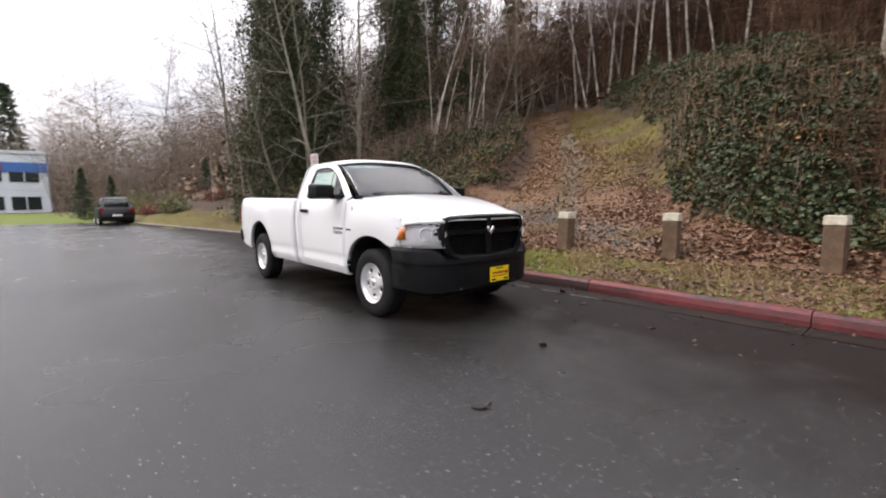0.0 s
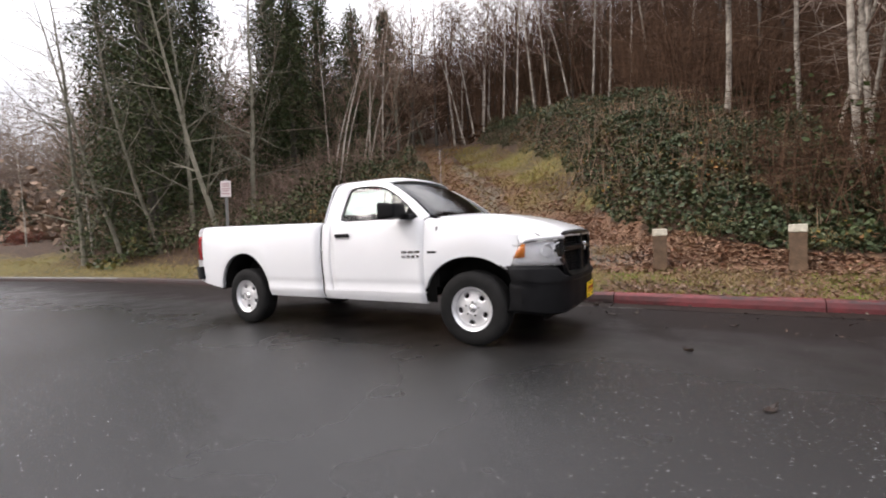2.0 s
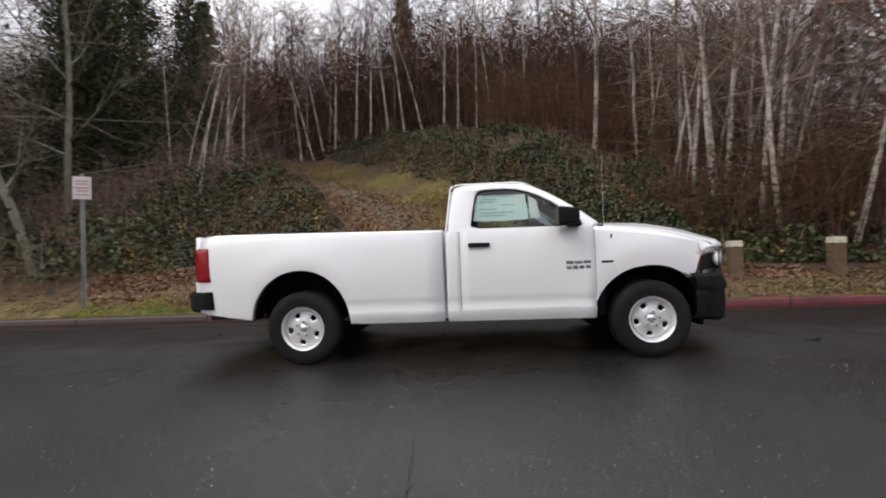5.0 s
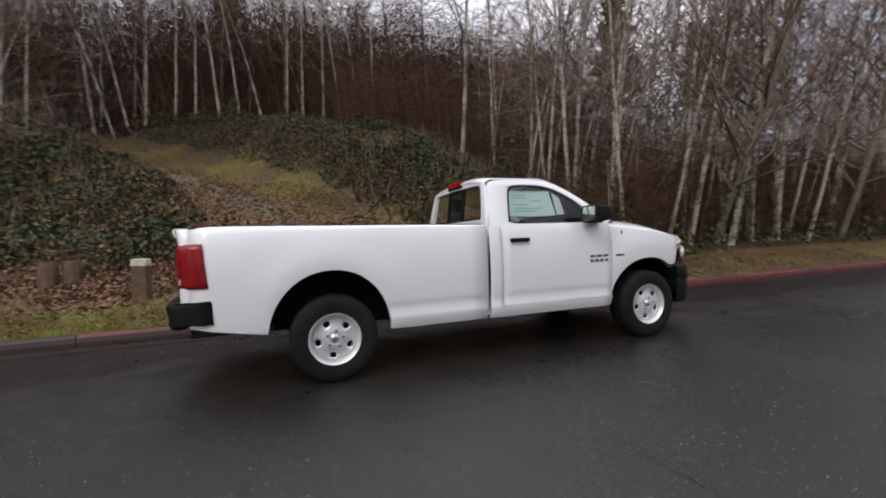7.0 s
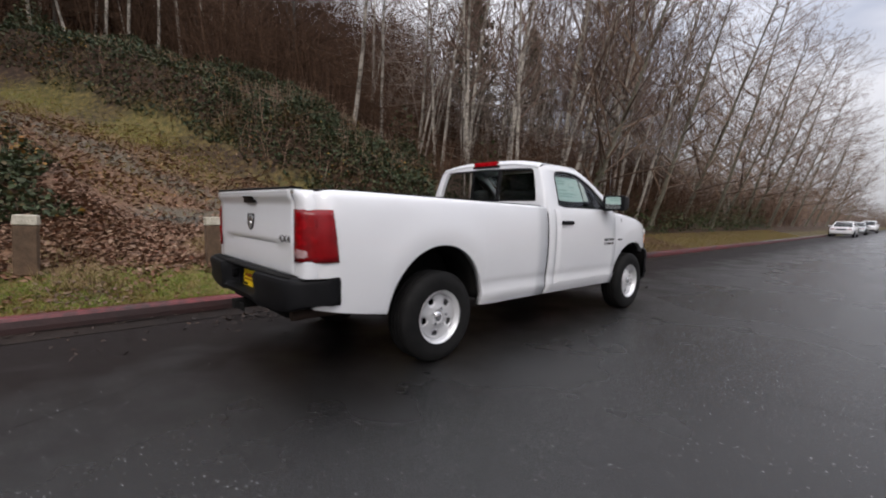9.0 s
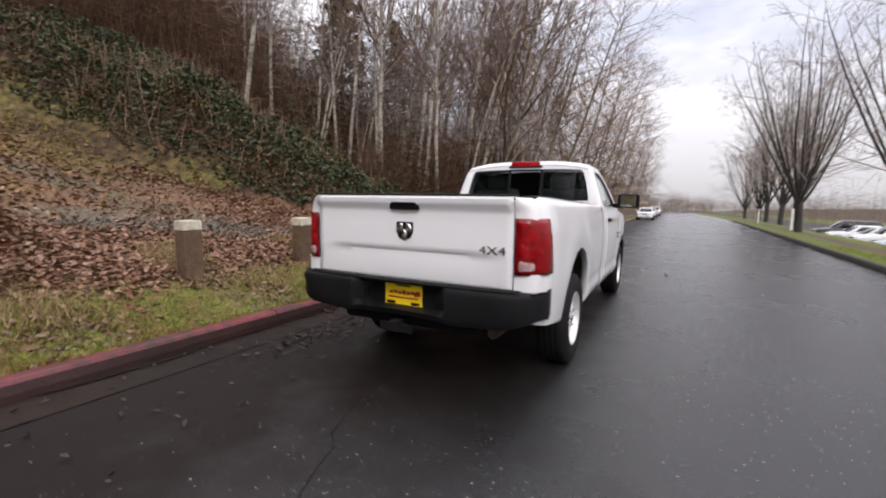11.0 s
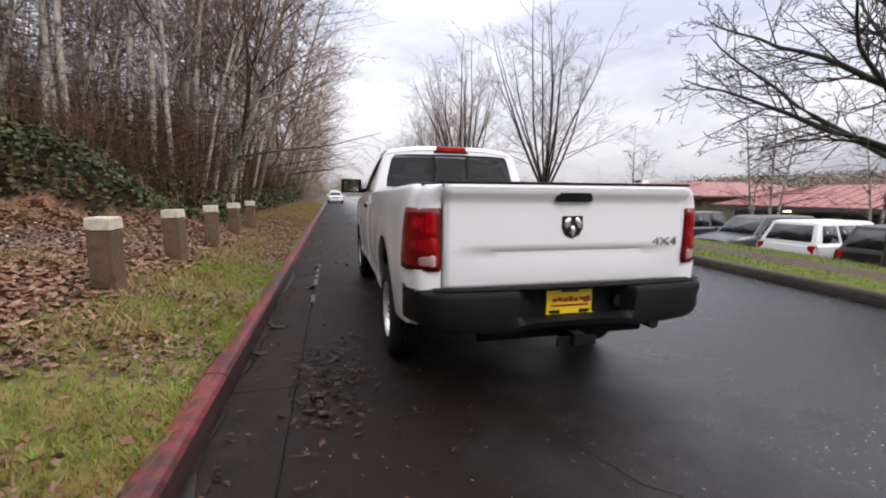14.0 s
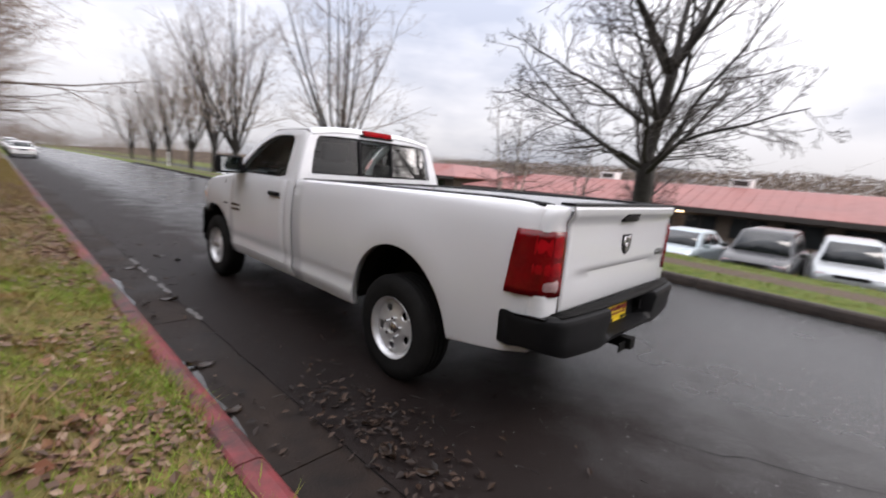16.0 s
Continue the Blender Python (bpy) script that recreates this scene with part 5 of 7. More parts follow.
    part("bulb_shield", cyl(0.022, 0.015, 0.05, pose(4.36, s * 0.672, 0.965, 0, 90, 0), 14), M_grille, hl, smooth=True)
    rows = [[(x - 0.004 + dx * k, s * (y - 0.006 + dy * k), a + (b - a) * k) for (x, y), (dx, dy), a, b in zip(plan[:3], slant, lo, hi)] for k in (0.36, 0.66, 0.95)]
    panel("turn_light", rows, M_amber, hl, "amber turn lamp", 0.006)
    # nose corner between fender, hood and lamp
    rows = []
    for y in np.linspace(0.783, 0.906, 8):
        x1 = interp(y, [0.625, 0.655, 0.72, 0.785, 0.84, 0.878, 0.895], [4.445, 4.43, 4.37, 4.29, 4.21, 4.14, 4.09])
        z1 = interp(y, [0.625, 0.785, 0.84, 0.878, 0.895], [1.08, 1.077, 1.067, 1.052, 1.037])
        z0 = interp(y, [0.785, 0.821, 0.874, 0.896, 0.91], [1.19, 1.179, 1.157, 1.137, 1.105])
        rows.append([(4.05 + (x1 - 4.05) * t, s * y, z0 + (z1 - z0) * t ** interp(y, [0.785, 0.84], [1.6, 1.15])) for t in np.linspace(0, 1, 7)])
    panel("nose_corner", rows, M_paint, truck, thick=0.006)
    under_rows = [[(x - 0.012, y - s * 0.004, z - 0.014) for x, y, z in r] for r in rows]
    first_row, last_row = under_rows[0], under_rows[-1]
    panel("nose_lining", [[(x, y - s * 0.05, z + 0.004) for x, y, z in first_row]] + under_rows + [[(x - 0.05, y + s * 0.022, z - 0.004) for x, y, z in last_row]], M_paint, truck, thick=0.004)
    # nose filler over the lamp
    rows = [[(x, s * y, b + (0.035 if i < 6 else 0.03) * k / 2) for i, ((x, y), b) in enumerate(zip(plan, hi))] for k in range(3)]
    panel("lamp_brow", [r[2:] for r in rows], M_paint, truck, thick=0.006)


# hood
def hood_front(y):
    return interp(abs(y), [0, 0.4, 0.62, 0.655, 0.72, 0.785, 0.80], [4.47, 4.455, 4.43, 4.41, 4.36, 4.29, 4.27])


def hood_z(x, y):
    c = interp(x, [3.1, 3.4, 3.73, 3.95, 4.13, 4.28, 4.38, 4.44, 4.47], [1.405, 1.392, 1.365, 1.327, 1.283, 1.237, 1.20, 1.172, 1.15])
    e = interp(x, [3.0, 3.3, 3.6, 3.9, 4.07, 4.27], [1.358, 1.33, 1.29, 1.23, 1.185, 1.12])
    k = (abs(y) / 0.80) ** 2.6
    ridge = 0.012 * math.exp(-((abs(y) - 0.45) / 0.12) ** 2) * interp(x, [3.2, 3.6, 4.2, 4.4], [0, 1, 1, 0])
    return c + (min(e, c) - c) * k + ridge


rows = []
for y in np.linspace(-0.79, 0.79, 33):
    x0, x1 = 3.30 - 0.22 * (y / 0.8) ** 2, hood_front(y)
    r = []
    for t in np.linspace(0, 1, 22):
        x = x0 + (x1 - x0) * t ** 0.8
        drop = 0.035 * max(0, (t - 0.93) / 0.07) ** 2
        r.append((x, y, hood_z(x, y) - drop))
    r.append((x1 + 0.002, y, r[-1][2] - 0.02))
    rows.append(r)
panel("hood", rows, M_paint, truck, "white sculpted hood")
# cowl and wipers
panel("cowl", [[(3.05 + 0.24 * (1 - (y / 0.8) ** 2) - d, y, 1.345 + e) for y in np.linspace(-0.82, 0.82, 9)] for d, e in ((0.0, 0.025), (0.05, 0.015), (0.16, 0.02))], M_black, truck, "black cowl below the windscreen", 0.01)
for y0, y1 in ((-0.62, -0.05), (-0.02, 0.56)):
    part("wiper", box(0.015, abs(y1 - y0), 0.018, 3.10 - 0.06 * abs(y0 + y1), (y0 + y1) / 2, 1.425, rot=Euler((0.05, 0, 0.12)).to_matrix()), M_grille, truck, "black wiper blade")
# windscreen
rows = []
for y in np.linspace(-0.80, 0.80, 13):
    q = (y / 0.8) ** 2
    a = Vector((3.19 - 0.16 * q, y, 1.375))
    b = Vector((2.545 - 0.12 * q, y * 0.90, 1.845 - 0.035 * q))
    rows.append([tuple(a.lerp(b, t) + Vector((0.02, 0, 0.02)) * math.sin(math.pi * t)) for t in np.linspace(0, 1, 8)])
ws = panel("windscreen", rows, M_screen, truck, "clear sloping windscreen", 0.005)
ws.visible_shadow = False
for s in (1, -1):
    k = -1 if s > 0 else 0
    edge = rows[k]
    panel("screen_edge", [[(x + d, y - s * i, z + 0.008) for x, y, z in edge] for d, i in ((0.004, -0.012), (0.0, 0.03))], M_black, truck, thick=0.004)
# roof
rows = []
for x in np.linspace(1.64, 2.56, 13):
    r = []
    for y in np.linspace(-1, 1, 21):
        xx = x - 0.12 * y * y * max(0, (x - 2.2) / 0.36)
        z = 1.903 - 0.062 * abs(y) ** 3.2 - 0.05 * max(0, (x - 2.35) / 0.21) ** 2 - 0.05 * max(0, (1.74 - x) / 0.10) ** 2
        r.append((xx, y * 0.755, z))
    rows.append(r)
panel("roof", rows, M_paint, truck, "white cab roof")
# cab back with its window opening
o_ring = [(-0.92, 0.75), (-0.935, 1.33), (-0.905, 1.45), (-0.85, 1.62), (-0.795, 1.77), (-0.74, 1.835), (-0.55, 1.862), (0, 1.872), (0.55, 1.862), (0.74, 1.835), (0.795, 1.77), (0.85, 1.62), (0.905, 1.45), (0.935, 1.33), (0.92, 0.75), (0.0, 0.75)]
i_ring = [(-0.775, 1.42), (-0.775, 1.45), (-0.765, 1.52), (-0.74, 1.64), (-0.705, 1.755), (-0.67, 1.79), (-0.5, 1.802), (0, 1.808), (0.5, 1.802), (0.67, 1.79), (0.705, 1.755), (0.74, 1.64), (0.765, 1.52), (0.775, 1.45), (0.775, 1.42), (0.0, 1.415)]


def back_x(z):
    return 1.60 if z < 1.33 else 1.60 + 0.07 * (z - 1.33) / 0.54


panel("cab_back", [[(back_x(z), y, z) for y, z in o_ring], [(back_x(b) * 0.3 + back_x(z) * 0.7 - 0.012, y * 0.7 + a * 0.3, z * 0.7 + b * 0.3) for (y, z), (a, b) in zip(o_ring, i_ring)],
                   [(back_x(z) - 0.01, y, z) for y, z in i_ring], [(back_x(z) + 0.02, y, z) for y, z in i_ring]], M_paint, truck, "white cab back wall", 0.008, closed=True)
rw = None
for y0, y1 in ((-0.9, -0.205), (0.205, 0.9), (-0.205, 0.205)):
    gl = bmesh.new()
    gl.faces.new([gl.verts.new((back_x(z) + 0.012, y, z)) for y, z in i_ring])
    for y, n in ((y0, -1), (y1, 1)):
        bmesh.ops.bisect_plane(gl, geom=gl.verts[:] + gl.edges[:] + gl.faces[:], plane_co=(0, y, 0), plane_no=(0, n, 0), clear_outer=True)
    pane = part("rear_window" if rw is None else "pane", gl, M_tint if y0 != -0.205 else M_glass, truck if rw is None else rw, "dark tinted sliding rear window" if rw is None else "")
    pane.visible_shadow = False
    rw = rw or pane
for y in (-0.205, 0.205):
    part("slider_frame", box(0.02, 0.028, 0.375, 1.636, y, 1.61, rot=Euler((0, 0.13, 0)).to_matrix()), M_grille, rw, "black slider frame")
for z in (1.43, 1.795):
    part("slider_frame", box(0.02, 1.42 if z > 1.5 else 1.5, 0.022, back_x(z) + 0.006, 0, z), M_grille, rw)
part("stop_lamp", box(0.06, 0.36, 0.055, 1.645, 0.0, 1.868), M_red, truck, "red high stop lamp", True, 0.015, 2)
part("lamp_base", box(0.05, 0.42, 0.03, 1.655, 0.0, 1.835), M_grille, truck, bevel=0.008)

# cabin
part("cabin_floor", box(1.6, 1.7, 0.06, 2.35, 0, 0.62), M_dark, truck)
part("firewall", box(0.06, 1.75, 0.75, 3.12, 0, 0.98), M_dark, truck)
for y in (-0.42, 0.42):
    seat = part("seat", box(0.55, 0.58, 0.2, 2.15, y, 0.9), M_cloth, truck, "dark grey cloth seat", True, 0.06, 3)
    part("seat_back", box(0.18, 0.56, 0.66, 1.87, y, 1.24, rot=Euler((0, -0.22, 0)).to_matrix()), M_cloth, seat, smooth=True, bevel=0.06, segments=3)
    part("headrest", box(0.11, 0.27, 0.19, 1.79, y, 1.645, rot=Euler((0, -0.12, 0)).to_matrix()), M_cloth, seat, smooth=True, bevel=0.04, segments=3)
dash = part("dashboard", box(0.42, 1.6, 0.3, 2.93, 0, 1.17), M_black, truck, "black dashboard", True, 0.08, 3)
part("instrument_hood", box(0.2, 0.42, 0.1, 2.83, 0.4, 1.34), M_black, dash, smooth=True, bevel=0.04)
wheel_bm = bmesh.new()
ring = []
for a in np.linspace(0, 2 * math.pi, 28, endpoint=False):
    ring.append([((0.185 + 0.016 * math.cos(b)) * math.cos(a), (0.185 + 0.016 * math.cos(b)) * math.sin(a), 0.016 * math.sin(b)) for b in np.linspace(0, 2 * math.pi, 8, endpoint=False)])
ring.append(ring[0])
sw = sheet_bm(ring, True)
box(0.34, 0.05, 0.02, 0, 0, 0, sw)
box(0.05, 0.18, 0.02, 0, -0.09, 0, sw)
cyl(0.06, 0.05, 0.05, None, 16, sw)
bmesh.ops.transform(sw, matrix=pose(2.66, 0.4, 1.28, 0, -62, 0) @ pose(0, 0, 0, 0, 0, 90), verts=sw.verts)
part("steering_wheel", sw, M_grille, dash, "black steering wheel", True)
part("inside_mirror", box(0.03, 0.22, 0.065, 2.72, 0, 1.70), M_grille, truck, "dark inside mirror", bevel=0.012)

# window sticker on the right pane and a second card
stick = thing("window_sticker", "pale green printed price sheet on the side window", "sticker")
sb = bmesh.new()
sb.faces.new([sb.verts.new((x, -(0.93 - 0.175 * max(0, (z - 1.33) / 0.5) ** 1.15) + 0.030, z)) for x, z in ((1.88, 1.445), (2.15, 1.435), (2.42, 1.445), (2.40, 1.715), (1.925, 1.72))])
part("sheet", sb, M_paper, stick)
sc = bmesh.new()
sc.faces.new([sc.verts.new((x, -(0.93 - 0.175 * max(0, (z - 1.33) / 0.5) ** 1.15) + 0.030, z)) for x, z in ((2.435, 1.45), (2.53, 1.455), (2.51, 1.64), (2.43, 1.70))])
part("card", sc, M_white, stick, "narrow white card")
ib = bmesh.new()
for x0, x1, z in ((1.97, 2.28, 1.70), (1.96, 2.12, 1.665), (1.95, 2.1, 1.635), (2.16, 2.29, 1.60), (1.95, 2.11, 1.56), (1.95, 2.28, 1.52), (1.94, 2.2, 1.49)):
    yy = -(0.93 - 0.175 * max(0, (z - 1.33) / 0.5) ** 1.15) + 0.027
    ib.faces.new([ib.verts.new(p) for p in ((x0, yy, z), (x1, yy, z), (x1, yy + 0.002, z + 0.012), (x0, yy + 0.002, z + 0.012))])
part("print_bar", ib, M_ink, stick)

# tailgate
TG = [(0.80, -1.236), (0.83, -1.244), (0.97, -1.239), (1.015, -1.236), (1.034, -1.251), (1.06, -1.252), (1.20, -1.248), (1.285, -1.244), (1.315, -1.247), (1.342, -1.268), (1.36, -1.276), (1.385, -1.277), (1.40, -1.266), (1.406, -1.21)]
rows = []
for y in np.linspace(-0.8, 0.8, 29):
    f = 1 - float(sstep(0.5, 0.74, abs(y)))
    rows.append([(x if not 1.0 <= z <= 1.12 else x * f + interp(z, [0.83, 1.2], [-1.244, -1.246]) * (1 - f), y, z) for z, x in TG])
gate = panel("tailgate", rows, M_paint, truck, "white tailgate with pressed crease")
part("tailgate_inner", box(0.04, 1.58, 0.56, -1.2, 0, 1.09), M_paint, gate)
part("gate_cap", box(0.09, 1.6, 0.014, -1.235, 0, 1.41), M_black, gate, "black tailgate cap", bevel=0.005, segments=1)
gh = part("gate_handle", box(0.03, 0.24, 0.056, -1.262, 0, 1.331), M_grille, gate, "black tailgate handle", True, 0.014, 2)
part("handle_lip", box(0.02, 0.2, 0.014, -1.28, 0, 1.35), M_black, gh, bevel=0.004, segments=1)
shield = bmesh.new()
pts = [(-0.066, 1.22), (0.066, 1.22), (0.07, 1.15), (0.048, 1.105), (0, 1.083), (-0.048, 1.105), (-0.07, 1.15)]
f = shield.faces.new([shield.verts.new((-1.249, y, z)) for y, z in pts])
g = bmesh.ops.extrude_face_region(shield, geom=[f])
bmesh.ops.translate(shield, vec=(-0.014, 0, 0), verts=[v for v in g["geom"] if isinstance(v, bmesh.types.BMVert)])
em = part("emblem", shield, M_grille, gate, "black shield emblem with chrome shapes", bevel=0.004, segments=1)
cb = bmesh.new()
for s in (1, -1):
    bmesh.ops.create_uvsphere(cb, u_segments=12, v_segments=8, radius=1, matrix=pose(-1.262, s * 0.035, 1.178, s * 25) @ Matrix.Diagonal((0.008, 0.022, 0.036, 1)))
bmesh.ops.create_uvsphere(cb, u_segments=12, v_segments=8, radius=1, matrix=pose(-1.262, 0, 1.128) @ Matrix.Diagonal((0.01, 0.02, 0.036, 1)))
part("emblem_relief", cb, M_chrome, em, "chrome relief", True)


def lettering(text, size, depth, m, mat, parent, name, label):
    cu = bpy.data.curves.new(name, "FONT")
    cu.body, cu.size, cu.extrude, cu.align_x, cu.align_y = text, size, depth, "CENTER", "CENTER"
    tmp = bpy.data.objects.new(name, cu)
    scene.collection.objects.link(tmp)
    bpy.context.view_layer.update()
    me = bpy.data.meshes.new_from_object(tmp.evaluated_get(bpy.context.evaluated_depsgraph_get()))
    bpy.data.objects.remove(tmp)
    me.transform(m)
    me.materials.clear()
    me.materials.append(mat)
    return under(name, me, parent, label)


lettering("4X4", 0.075, 0.005, pose(-1.2545, -0.655, 1.055, 90, 0, -90) @ Matrix.Diagonal((1.45, 1, 1, 1)), M_badge, gate, "lettering", "chrome 4X4 letters")

# rear bumper: two step ends and a dipped middle with the plate
def bumper_x(y, bulge=0.0):
    return -1.385 - bulge + 0.05 * (abs(y) / 0.9) ** 3 + 0.10 * max(0, (abs(y) - 0.86) / 0.1) ** 2


rows = []
for y in np.linspace(-0.955, 0.955, 41):
    a = abs(y)
    dip = 1 - float(sstep(0.27, 0.39, a))
    x = bumper_x(y)
    low = interp(a, [0, 0.3, 0.42, 0.8, 0.955], [0.575, 0.57, 0.55, 0.57, 0.62])
    rows.append([(-1.22, y, 0.795), (-1.26, y, 0.805 - 0.004 * dip), (x + 0.05, y, 0.803 - 0.012 * dip), (x + 0.012 + 0.12 * dip, y, 0.79 - 0.012 * dip), (x + 0.14 * dip, y, 0.765), (x + 0.02 + 0.11 * dip, y, low + 0.09 - 0.04 * dip),
                 (x + 0.015, y, low + 0.04), (x + 0.03, y, low + 0.008), (x + 0.09, y, low), (-1.2, y, low + 0.02)])
for s, k in ((-1, 0), (1, -1)):
    wrap = [(-0.95, s * 0.972, z) if i else (-0.95, s * 0.95, z) for i, (x, y, z) in enumerate(rows[k])]
    wrap = [(-0.95 + 0.02 * abs(z - 0.7), y, z) for x, y, z in wrap]
    mid = [((a[0] + b[0]) / 2, s * 0.985, a[2]) for a, b in zip(wrap, rows[k])]
    rows = [wrap, mid] + rows if k == 0 else rows + [mid, wrap]
bump = panel("rear_bumper", rows, M_black, truck, "black plastic step bumper", 0.012)
pad = [[(bumper_x(y) + 0.10, y, 0.812), (bumper_x(y) + 0.03, y, 0.808)] for y in np.linspace(-0.86, 0.86, 15)]
panel("step_pad", pad, M_dark, bump, "ribbed step pad", 0.006)
for y in (-0.31, 0.31):
    part("tow_eye", cyl(0.035, 0.035, 0.03, pose(-1.29, y, 0.70, 0, 90, 0), 16), M_grille, bump, smooth=True)
part("receiver", box(0.2, 0.075, 0.075, -1.30, 0, 0.50), M_dark, truck, "black hitch receiver", bevel=0.006)
part("hitch_beam", cyl(0.04, 0.04, 1.1, pose(-1.18, 0, 0.5, 90), 16), M_dark, truck, smooth=True)
part("safety_loop", box(0.012, 0.26, 0.06, -1.36, 0, 0.485), M_dark, truck, bevel=0.004)


def plate(x, y, z, s, name, label):
    p = part(name, box(0.006, 0.305, 0.155, x, y, z), M_yellow, truck, label, bevel=0.002, segments=1)
    fb = bmesh.new()
    for dz in (0.075, -0.075):
        box(0.01, 0.31, 0.012, x + s * 0.002, y, z + dz, fb)
    part("plate_frame", fb, M_yellow, p)
    wb = bmesh.new()
    for i, (w, h) in enumerate(((0.05, 0.042), (0.03, 0.024), (0.028, 0.026), (0.03, 0.036), (0.03, 0.024), (0.03, 0.026), (0.03, 0.024))):
        box(0.004, w * 0.95, h * 0.85, x + s * 0.005, y - s * (-0.115 + i * 0.036), z + 0.012 + 0.004 * (i % 2), wb, rot=Euler((0.25 * s * (-1) ** i, 0, 0)).to_matrix())
    box(0.004, 0.25, 0.01, x + s * 0.005, y, z - 0.022, wb)
    part("print_bar", wb, M_redink, p, "red slanted print")
    for w, h, dy, dz in ((0.12, 0.012, 0, 0.066), (0.07, 0.02, 0.1, -0.06), (0.07, 0.02, -0.1, -0.06)):
        part("plate_mark", box(0.004, w, h, x + s * 0.006, y + dy, z + dz), M_grille, p)


plate(-1.262, 0.0, 0.70, -1, "rear_plate", "yellow dealer plate with red print")
plate(4.535, 0.115, 0.49, 1, "front_plate", "yellow dealer plate with red print")

# front bumper and grille
rows = []
BN = 41
for y in np.linspace(-0.97, 0.97, BN):
    a = abs(y)
    x = interp(a, [0, 0.3, 0.55, 0.7, 0.8, 0.88, 0.94, 0.97], [4.52, 4.51, 4.475, 4.42, 4.35, 4.26, 4.14, 4.0])
    top = interp(a, [0, 0.5, 0.62, 0.7, 0.97], [0.69, 0.69, 0.74, 0.815, 0.828])
    in_ = 0.12 if a < 0.9 else 0.06
    low = interp(a, [0, 0.55, 0.8, 0.97], [0.35, 0.33, 0.33, 0.38])
    yy = lambda d: y * (1 - d)
    rows.append([(x - in_, yy(0.05), top), (x - 0.05, yy(0.02), top - 0.002), (x - 0.015, y, top - 0.03), (x + 0.012, y, 0.70), (x + 0.014, y, 0.665), (x - 0.008, y, 0.655), (x - 0.006, y, 0.60), (x - 0.004, y, 0.50), (x - 0.02, y, low + 0.03), (x - 0.06, yy(0.03), low), (x - 0.2, yy(0.1), low + 0.01)])
fb = panel("front_bumper", rows, M_black, truck, "black grained plastic front bumper", 0.012)
part("air_dam", box(0.05, 1.2, 0.12, 4.22, 0, 0.31), M_dark, fb, bevel=0.01)
part("bumper_trim", sheet_bm([[(interp(abs(y), [0, 0.3, 0.55, 0.7, 0.8, 0.88, 0.94, 0.97], [4.52, 4.51, 4.475, 4.42, 4.35, 4.26, 4.14, 4.0]) + 0.016, y, z) for y in np.linspace(-0.95, 0.95, 31)] for z in (0.648, 0.662)]), M_grille, fb, "thin gloss black trim line", True)
for y in (-0.42, 0.42):
    part("tow_hook", box(0.09, 0.05, 0.035, 4.44, y, 0.375), M_rust, fb, "dull steel tow hook", True, 0.012)


def grille_x(y):
    return 4.465 - 0.055 * (abs(y) / 0.62) ** 2


def grille_loop(k):
    """k 1 at the outer edge, smaller inside."""
    pts = []
    for y, z in ((-0.60, 1.06), (-0.57, 1.125), (-0.48, 1.145), (-0.24, 1.155), (0, 1.158), (0.24, 1.155), (0.48, 1.145), (0.57, 1.125), (0.60, 1.06), (0.595, 0.92), (0.56, 0.82), (0.50, 0.745), (0.40, 0.72), (0.2, 0.712), (0, 0.71), (-0.2, 0.712), (-0.40, 0.72), (-0.50, 0.745), (-0.56, 0.82), (-0.595, 0.92)):
        yy, zz = 1.1 * y * k, 0.935 + (z - 0.935) * (k * 1.35 - 0.35) * (1.17 if z < 0.935 else 1.02)
        pts.append((grille_x(yy), yy, zz))
    return pts


L0, L1, L2 = grille_loop(1.0), grille_loop(0.95), grille_loop(0.865)
grille = panel("grille", [[(x - 0.06, y, z) for x, y, z in L0], [(x + 0.01, y, z) for x, y, z in L0], [(x + 0.03, y, z) for x, y, z in L1], [(x + 0.012, y, z) for x, y, z in L2], [(x - 0.03, y, z) for x, y, z in L2]], M_grille, truck, "gloss black grille with crossbars", 0.006, closed=True)
gb = bmesh.new()
gb.faces.new([gb.verts.new((x - 0.05, y, z)) for x, y, z in L2])
part("grille_back", gb, M_dark, grille)
mesh_bars = bmesh.new()
for z in np.arange(0.73, 1.12, 0.03):
    for k in range(8):
        y = -0.5 + k / 7
        box(0.012, 0.145, 0.008, grille_x(y) - 0.035, y, z, mesh_bars)
for y in np.arange(-0.55, 0.56, 0.05):
    box(0.012, 0.008, 0.37, grille_x(y) - 0.035, y, 0.925, mesh_bars)
part("grille_mesh", mesh_bars, M_black, grille, "fine black mesh")
for z, h in ((0.975, 0.055),):
    panel("crossbar", [[(grille_x(y) + d, y, z + e) for y in np.linspace(-0.6, 0.6, 15)] for d, e in ((-0.02, -h / 2), (0.012, -h / 2 + 0.01), (0.016, h / 2 - 0.01), (-0.02, h / 2))], M_grille, grille, thick=0.006)
part("crossbar", box(0.05, 0.075, 0.42, grille_x(0) - 0.008, 0, 0.91), M_grille, grille, bevel=0.012)
hb = bmesh.new()
for s in (1, -1):
    bmesh.ops.create_uvsphere(hb, u_segments=12, v_segments=8, radius=1, matrix=pose(4.51, s * 0.035, 1.0, s * -25) @ Matrix.Diagonal((0.014, 0.026, 0.035, 1)))
bmesh.ops.create_uvsphere(hb, u_segments=12, v_segments=8, radius=1, matrix=pose(4.51, 0, 0.965) @ Matrix.Diagonal((0.016, 0.022, 0.035, 1)))
part("emblem", hb, M_chrome, grille, "chrome emblem shapes", True)

